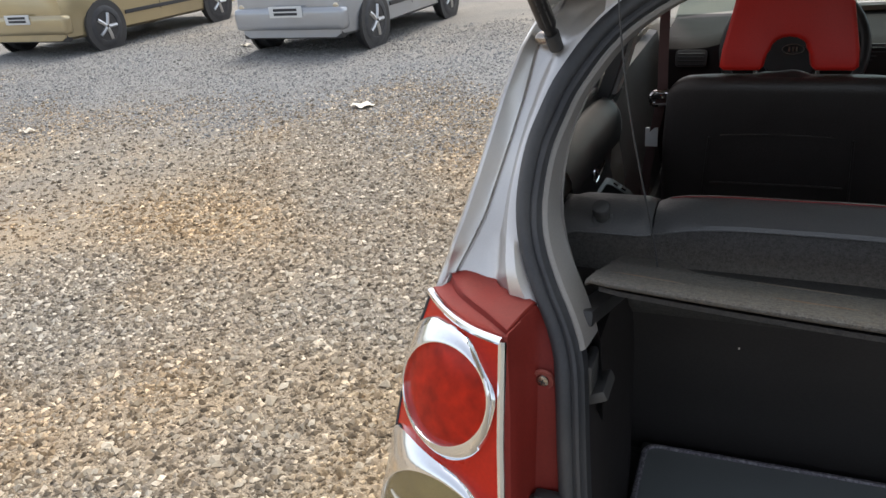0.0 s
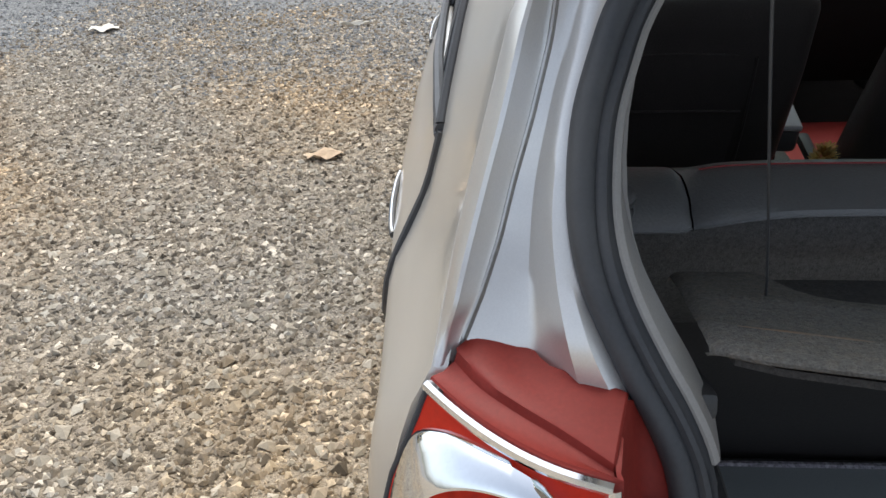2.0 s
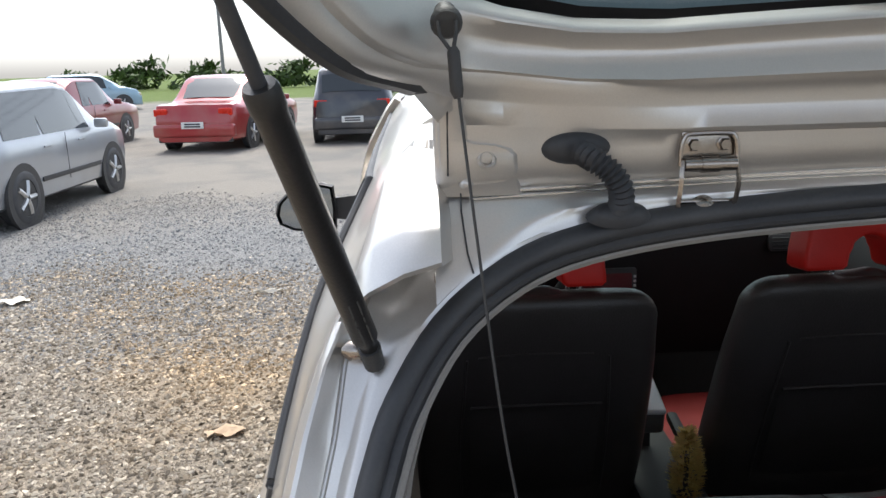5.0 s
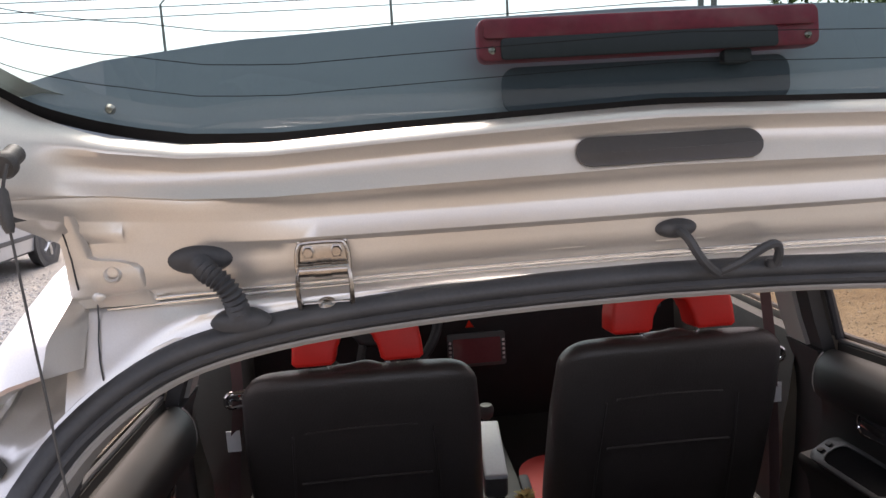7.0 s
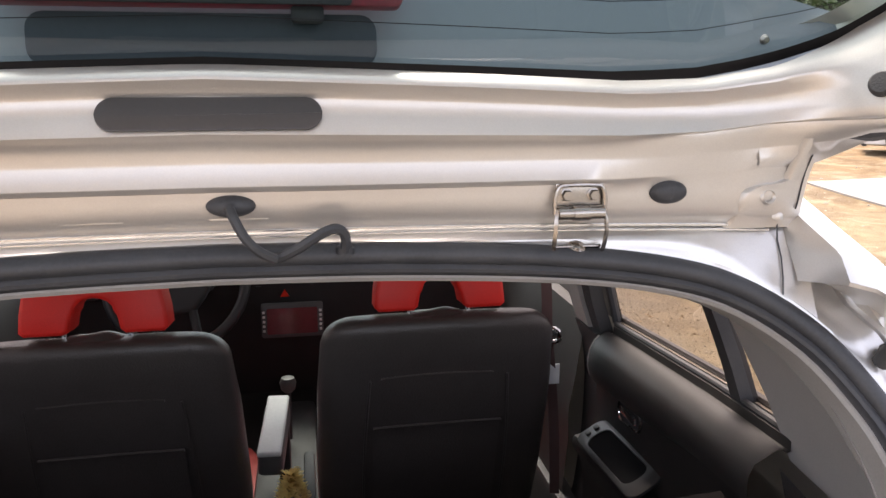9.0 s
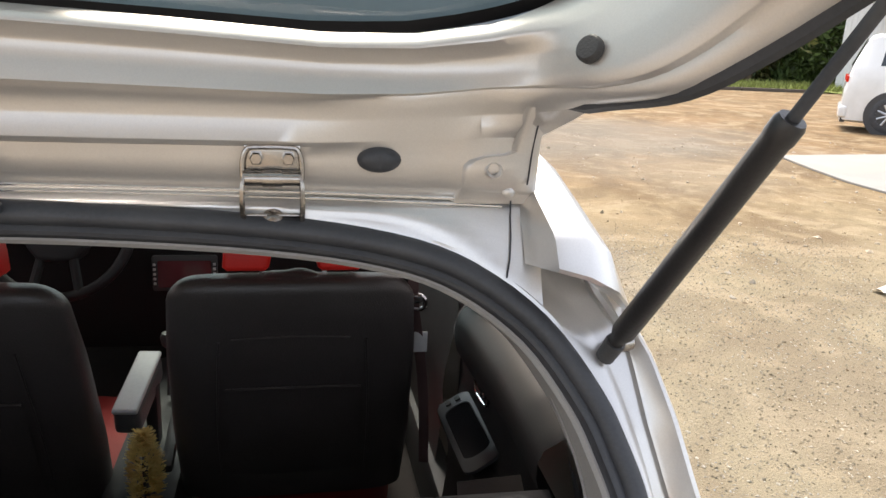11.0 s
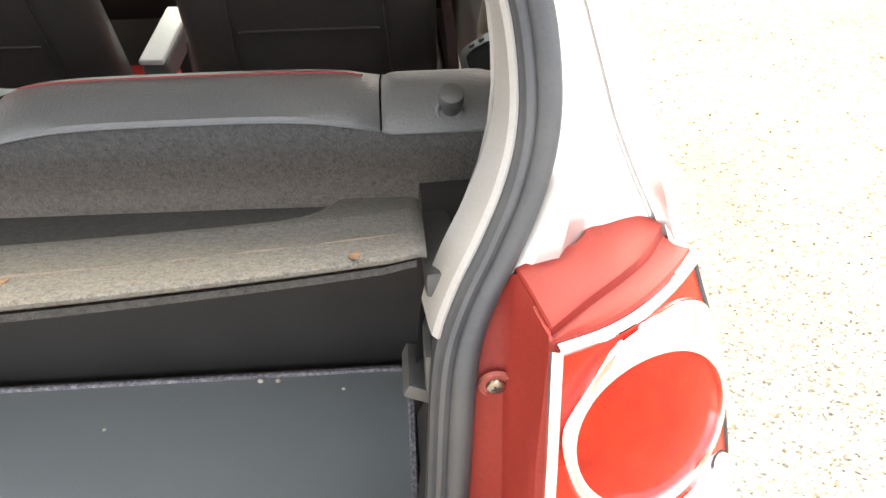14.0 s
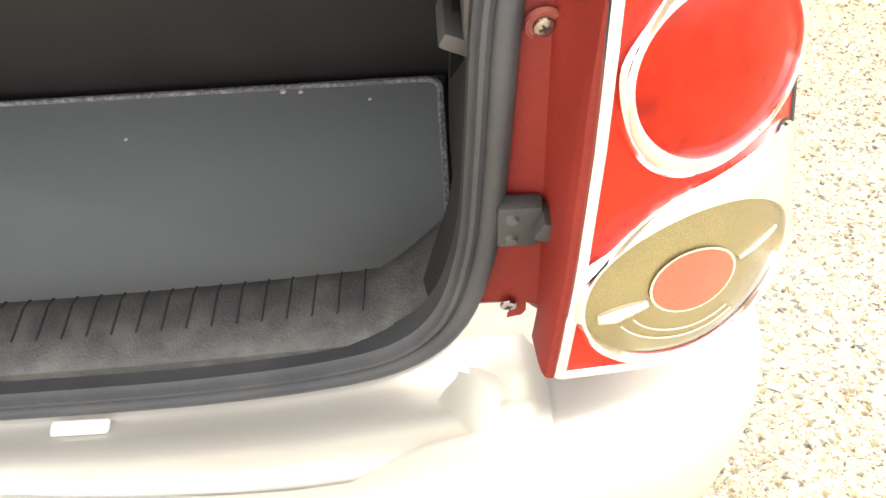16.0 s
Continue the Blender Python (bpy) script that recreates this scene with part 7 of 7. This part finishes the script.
    # side windows, screens
    for sx in (-1, 1):
        for a, c in ((roof_from + 0.06, (roof_from + roof_to) / 2 - 0.01), ((roof_from + roof_to) / 2 + 0.01, roof_to + 0.05)):
            rows = []
            for q in (0.04, 0.5, 0.86):
                row = []
                for t in np.linspace(a, c, 8):
                    t2 = t + (0.02 if t < (roof_from + roof_to) / 2 else -0.03) * q
                    top = ramp(t2, [d[0] for d in deck], [d[1] for d in deck]) * high
                    x = w * ramp(q, [0, 0.45, 0.90], [0.955, 0.878, 0.80])
                    row.append((sx * (x + 0.006), lerp(rear, nose, t2), lerp(beltz, top, q)))
                rows.append(row)
            part("side_window", thick(rows_mesh(rows), 0.004), DARK_GLASS, th)
    def screen(t0, t1, nm):
        rows = []
        for t in np.linspace(t0, t1, 5):
            top = ramp(t, [d[0] for d in deck], [d[1] for d in deck]) * high
            off = -0.010 if t < 0.3 else 0.010
            rows.append([(x, lerp(rear, nose, t) + off, top + 0.010 - 0.03 * (abs(x) / (0.72 * w)) ** 4) for x in np.linspace(-0.70 * w, 0.70 * w, 7)])
        part(nm, rows_mesh(rows), DARK_GLASS, th)
    if style == "sedan":
        screen(0.19, 0.31, "rear_window")
    else:
        screen(0.018, 0.06, "rear_window")
    screen(roof_to + 0.01, (0.71 if style == "sedan" else 0.77 if style == "hatch" else 0.73), "windscreen")
    # rear lamps, bumper, plate, handles, mirrors
    for sx in (-1, 1):
        if lamp == "round":
            part("tail_lamp", lathe([(0.0, 0.02), (0.05, 0.018), (0.085, 0.008), (0.095, 0.0)], 20, axes((sx * 0.79 * w, rear + 0.035, 0.60 * high), (1, 0, 0), (sx * 0.0, -0.1, 1))), RED_LENS, th, "round red tail lamp")
            part("tail_lamp", lathe([(0.0, 0.02), (0.03, 0.018), (0.045, 0.0)], 16, axes((sx * 0.80 * w, rear + 0.01, 0.37 * high), (1, 0, 0), (0, -0.1, 1))), PALE_LENS, th)
        else:
            part("tail_lamp", box(0.26, 0.05, 0.13, (sx * 0.74 * w, rear + 0.03, 0.53 * high), 0.02), RED_LENS, th, "red tail lamp")
        part("head_lamp", box(0.26, 0.10, 0.12, (sx * 0.68 * w, nose - 0.06, 0.42 * high), 0.03), PALE_LENS, th)
        part("door_mirror", box(0.16, 0.07, 0.11, (sx * (w + 0.07), lerp(rear, nose, roof_to + 0.08), beltz + 0.05), 0.03), paint, th)
        part("sill_strip", box(0.012, base - 0.75, 0.05, (sx * (w + 0.002), base / 2, 0.42), 0.004), PLASTIC, th)
        for q in (0.33, 0.56):
            part("door_handle", box(0.02, 0.14, 0.025, (sx * (w - 0.002), lerp(rear, nose, q), 0.88 * beltz), 0.008), paint, th)
        part("door_gap", box(0.004, 0.008, 0.5, (sx * w, lerp(rear, nose, 0.45), 0.57 * beltz + 0.12), 0.0), BARS, th)
    part("bumper", box(1.86 * w, 0.16, 0.24, (0, rear + 0.03, 0.40), 0.06, seg=3), paint, th)
    part("bumper_skirt", box(1.70 * w, 0.10, 0.14, (0, rear + 0.06, 0.25), 0.03), PLASTIC, th)
    if plate:
        pl = part("number_plate", box(0.42, 0.012, 0.12, (0, rear - 0.056, 0.48 if style != "sedan" else 0.50), 0.004), WHITE_PLASTIC, th, "white number plate with plain dark bars")
        for k in range(2):
            part("bar", box(0.30, 0.004, 0.028, (0.0, rear - 0.063, (0.48 if style != "sedan" else 0.50) + 0.022 - 0.044 * k), 0.0), BARS, pl)
    return th


SILVER2 = car_paint("silver_car_paint", (0.40, 0.42, 0.45))
GOLD = car_paint("gold_car_paint", (0.48, 0.39, 0.22))
RED_CAR = car_paint("red_car_paint", (0.33, 0.018, 0.022), 0.2)
MAROON = car_paint("maroon_car_paint", (0.20, 0.016, 0.022), 0.2)
NAVY = car_paint("dark_blue_car_paint", (0.030, 0.034, 0.045), 0.3)
WHITE_CAR = car_paint("white_car_paint", (0.78, 0.78, 0.76), 0.0)
BLUE_CAR = car_paint("pale_blue_car_paint", (0.28, 0.42, 0.52), 0.2)
parked_car((-5.21, 7.36, 0), -1.2, "small silver hatchback parked on gravel", SILVER2, 3.5, 1.52, 1.41, 2.20)
parked_car((-9.22, 7.35, 0), 0, "gold hatchback with dark alloy wheels parked on gravel", GOLD, 3.7, 1.64, 1.47, 2.40, lamp="wide")
parked_car((-4.48, 14.75, 0), -8, "red saloon car parked with its boot towards the gravel", RED_CAR, 4.25, 1.66, 1.38, 2.45, "sedan", "wide")
parked_car((-7.8, 14.3, 0), -4, "maroon saloon car parked beside the red one", MAROON, 4.3, 1.66, 1.40, 2.50, "sedan", "wide")
parked_car((-1.75, 15.3, 0), 0, "dark blue hatchback parked on gravel", NAVY, 3.8, 1.62, 1.48, 2.45, lamp="wide")
parked_car((-14.5, 31.0, 0), -70, "pale blue small car far off beside the grass", BLUE_CAR, 3.6, 1.6, 1.45, 2.35, lamp="wide")
parked_car((12.5, 13.8, 0), -127, "large white estate car with alloy wheels parked on bare earth", WHITE_CAR, 4.7, 1.86, 1.98, 2.75, "suv", "wide", False, 0.39)

# ---- far ground features ----
SLAB = material("pale_concrete", (0.27, 0.262, 0.24), 0.85, 0.0, 0.12, 1.5, 60.0, 0.2, spec=0.2, dirt=(0.36, 0.29, 0.21), dirt_amount=0.4)
slab = part("concrete_slab", prism([(7.42, 9.85), (7.15, 8.65), (7.0, 7.8), (7.0, 6.2), (13.5, 5.8), (16.0, 11.2), (9.6, 10.2)], 0.03, None, 0.01), SLAB, None)
tagged(slab, "pale concrete slab set in bare earth", "slab", kind="structure")
LEAF = material("leaf_green", (0.060, 0.095, 0.026), 0.6, 0.0, 0.3, 2.0, 20.0, spec=0.3, per_island=0.5)
LEAF_DRY = material("leaf_olive", (0.11, 0.11, 0.035), 0.6, 0.0, 0.3, 2.0, 20.0, spec=0.3, per_island=0.5)
BARK = material("bark", (0.12, 0.09, 0.065), 0.9, 0.0, 0.3, 15.0, 100.0, 0.8, spec=0.1)


def leaves(count, spread, size, seed, droop=0.0):
    rng = np.random.default_rng(seed)
    clumps = rng.normal(0, 1, (max(6, count // 90), 3)) * np.array(spread) * 0.55
    c = clumps[rng.integers(0, len(clumps), count)] + rng.normal(0, 1, (count, 3)) * np.array(spread) * 0.24
    a, e = rng.normal(0, 1, (count, 3)), rng.normal(0, 1, (count, 3))
    a[:, 2] -= droop
    a /= np.linalg.norm(a, axis=1, keepdims=True)
    e = np.cross(a, e)
    e /= np.linalg.norm(e, axis=1, keepdims=True) + 1e-9
    sz = size * (0.6 + 0.8 * rng.random((count, 1)))
    v = np.stack([c - a * sz, c + e * sz * 0.35, c + a * sz, c - e * sz * 0.35], 1).reshape(-1, 3)
    return v, [tuple(range(4 * k, 4 * k + 4)) for k in range(count)]


def tree(x, y, height, spread, seed, lab, mat=None, count=1800):
    th = thing("tree", (x, y, 0), lab, "tree", "trees at the edge of the ground")
    rng = random.Random(seed)
    b = tube(spline([(0, 0, 0), (0.05, 0.02, height * 0.25), (-0.05, 0.05, height * 0.5), (0.05, 0, height * 0.75)], 4), [0.16 - 0.0085 * k for k in range(13)], 8)
    for k in range(7):
        z = height * (0.3 + 0.07 * k)
        a = rng.uniform(0, 6.28)
        d = Vector((math.cos(a), math.sin(a), 0.7)) * spread * 0.6
        tube([(0, 0, z), Vector((0, 0, z)) + d * 0.5 + Vector((0, 0, 0.1)), Vector((0, 0, z)) + d], [0.06, 0.04, 0.015], 6, b)
    part("trunk", b, BARK, th)
    v, f = leaves(count, (spread, spread, height * 0.32), 0.20, seed)
    v[:, 2] += height * 0.66
    v[:, 2] = np.maximum(v[:, 2], 0.2)
    me = bpy.data.meshes.new("crown")
    me.from_pydata(v.tolist(), [], f)
    me.materials.append(mat or LEAF)
    crown = new("crown", me)
    crown.parent = th


for k, (x, y, h, sp) in enumerate(((22.3, 34.5, 5.8, 1.9), (20.8, 32.4, 4.0, 1.5), (25.8, 33.6, 6.6, 2.3), (30.0, 34.5, 6.0, 2.4), (36.0, 34.0, 7.0, 2.6))):
    tree(x, y, h, sp, 20 + k, "leafy green tree with drooping leaves beside open ground", LEAF_DRY if k == 1 else LEAF, 3800)


def shrub(at, lab, group, mat, count, spread, size, seed, lift, droop=0.0):
    th = thing("shrub", at, lab, "shrub", group)
    v, f = leaves(count, spread, size, seed, droop)
    v[:, 2] = np.abs(v[:, 2] + lift)
    v[:, 2] -= v[:, 2].min()
    me = bpy.data.meshes.new("foliage")
    me.from_pydata(v.tolist(), [], f)
    me.materials.append(mat)
    new("foliage", me).parent = th


for k in range(9):
    shrub((13.0 + 2.2 * k, 33.2 + 0.5 * math.sin(2.1 * k), 0), "dense green shrub on the grass verge", "shrubs along the verge", LEAF_DRY if k == 4 else LEAF, 2400, (1.4, 0.9, 1.0), 0.17, 60 + k, 0.9, 0.8)
for k in range(8):
    shrub((12.5 + 3.2 * k, 36.5 + 0.8 * math.sin(1.7 * k), 0), "tall dark green thicket behind the verge", "thicket behind the verge", LEAF, 3000, (2.0, 1.0, 1.0), 0.26, 80 + k, 1.3, 0.5)
GRASS = material("grass_blade", (0.20, 0.225, 0.065), 0.7, 0.0, 0.25, 3.0, 30.0, spec=0.2, per_island=0.4)
verge = part("grass_verge", rows_mesh([[(x, y + 0.7 * math.sin(0.5 * x), 0.07 + 0.03 * math.sin(3 * x) * math.sin(2 * y)) for x in np.linspace(13.6, 52, 60)] for y in (27.5, 28.4, 29.5, 31.0, 36.0)]), GRASS, None)
tagged(verge, "strip of bright green grass", "grass", kind="stuff")
rng = np.random.default_rng(77)
n_blades = 9000
px, py, ph, pa = 13.4 + 12.6 * rng.random(n_blades), 27.25 + 4.6 * rng.random(n_blades), 0.10 + 0.22 * rng.random(n_blades) ** 2, 6.28 * rng.random(n_blades)
co = np.stack([np.stack([px - 0.03 * np.cos(pa), py - 0.03 * np.sin(pa), 0 * px], 1), np.stack([px + 0.03 * np.cos(pa), py + 0.03 * np.sin(pa), 0 * px], 1), np.stack([px + 0.10 * rng.normal(0, 1, n_blades), py + 0.10 * rng.normal(0, 1, n_blades), 0.06 + ph], 1)], 1).reshape(-1, 3)
me = bpy.data.meshes.new("grass_blades")
me.from_pydata(co.tolist(), [], [(3 * k, 3 * k + 1, 3 * k + 2) for k in range(n_blades)])
me.materials.append(GRASS)
tagged(new("grass_blades", me), "uneven green grass blades on the verge", "grass", kind="stuff")
SHEET = material("white_sheet_metal", (0.66, 0.67, 0.66), 0.5, 0.1, 0.08, 1.0, 30.0, dirt=(0.40, 0.36, 0.30), dirt_amount=0.4)
rows = [[(lerp(23.0, 37.0, k / 140), 29.3 + 0.04 * (k % 2) - 0.25 * (lerp(23.0, 37.0, k / 140) - 23), z) for k in range(141)] for z in (0.05, 1.7, 3.4, 5.0)]
fence = part("sheet_fence", thick(rows_mesh(rows), 0.01), SHEET, None, smooth=0)
tagged(fence, "tall pale corrugated sheet metal fence", "fence", kind="structure")
KERB = material("dark_kerb", (0.10, 0.085, 0.07), 0.9, 0.0, 0.2, 2.0, 40.0, 0.3, spec=0.15)
for x0, x1 in ((12.8, 14.4), (14.45, 17.2), (17.25, 20.4)):
    kerb = part("kerb", box(x1 - x0, 0.16, 0.14, ((x0 + x1) / 2, 27.0, 0.055), 0.02), KERB, None)
    tagged(kerb, "low dark kerb along the grass verge", "kerb", kind="structure")
# hedge line and far trees on the left
far = np.random.default_rng(5)
for k in range(22):
    x = -60 + 5.0 * k + far.uniform(-1.5, 1.5)
    y = 62 + far.uniform(-6, 6)
    shrub((x, y, 0), "low far-off bush in a hedge", "far hedge", LEAF, 500, (2.4, 1.2, 0.9), 0.35, 100 + k, 0.8)
# street lamps and overhead wires seen over the roof
POLE = material("grey_pole", (0.22, 0.22, 0.22), 0.6, 0.3, 0.1)


def street_lamp(x, y, h, arm_len, lab, stout=1.0):
    th = thing("street_lamp" if arm_len else "power_pole", (x, y, 0), lab, "street lamp" if arm_len else "pole", "poles behind the car park")
    part("pole", tube([(0, 0, 0), (0, 0, h * 0.6), (0, 0, h)], [0.10 * stout, 0.08 * stout, 0.06 * stout], 10), POLE, th)
    if arm_len:
        part("arm", tube(spline([(0, 0, h), (arm_len * 0.4, 0, h + 0.35), (arm_len, 0, h + 0.45)], 4), 0.04, 8), POLE, th)
        part("lamp_head", box(0.75, 0.25, 0.14, (arm_len + 0.25, 0, h + 0.45), 0.05), POLE, th)
    return th


street_lamp(-10.6, 42.0, 8.2, 1.0, "tall grey street lamp with one arm")
street_lamp(1.3, 42.0, 9.5, 0.0, "tall slim grey power pole")
street_lamp(7.55, 42.0, 10.2, 0.0, "tall slim grey power pole")
street_lamp(18.35, 42.0, 10.0, 0.0, "stout dark power pole, one of a pair", 2.2)
street_lamp(19.1, 42.0, 10.0, 0.0, "stout dark power pole, one of a pair", 2.2)
for k, (z0, z1) in enumerate(((9.2, 10.2), (8.7, 9.7), (8.2, 9.2))):
    w_ob = thing("power_line", (1.5, 42.0, z0), "thin black overhead power line", "cable", "overhead lines")
    part("wire", tube([(lerp(-45, 45, t) - 1.5, 4 * t, lerp(-0.2, 1.2, t) - 3.0 * t * (1 - t)) for t in np.linspace(0, 1, 20)], 0.025, 5), BARS, w_ob)
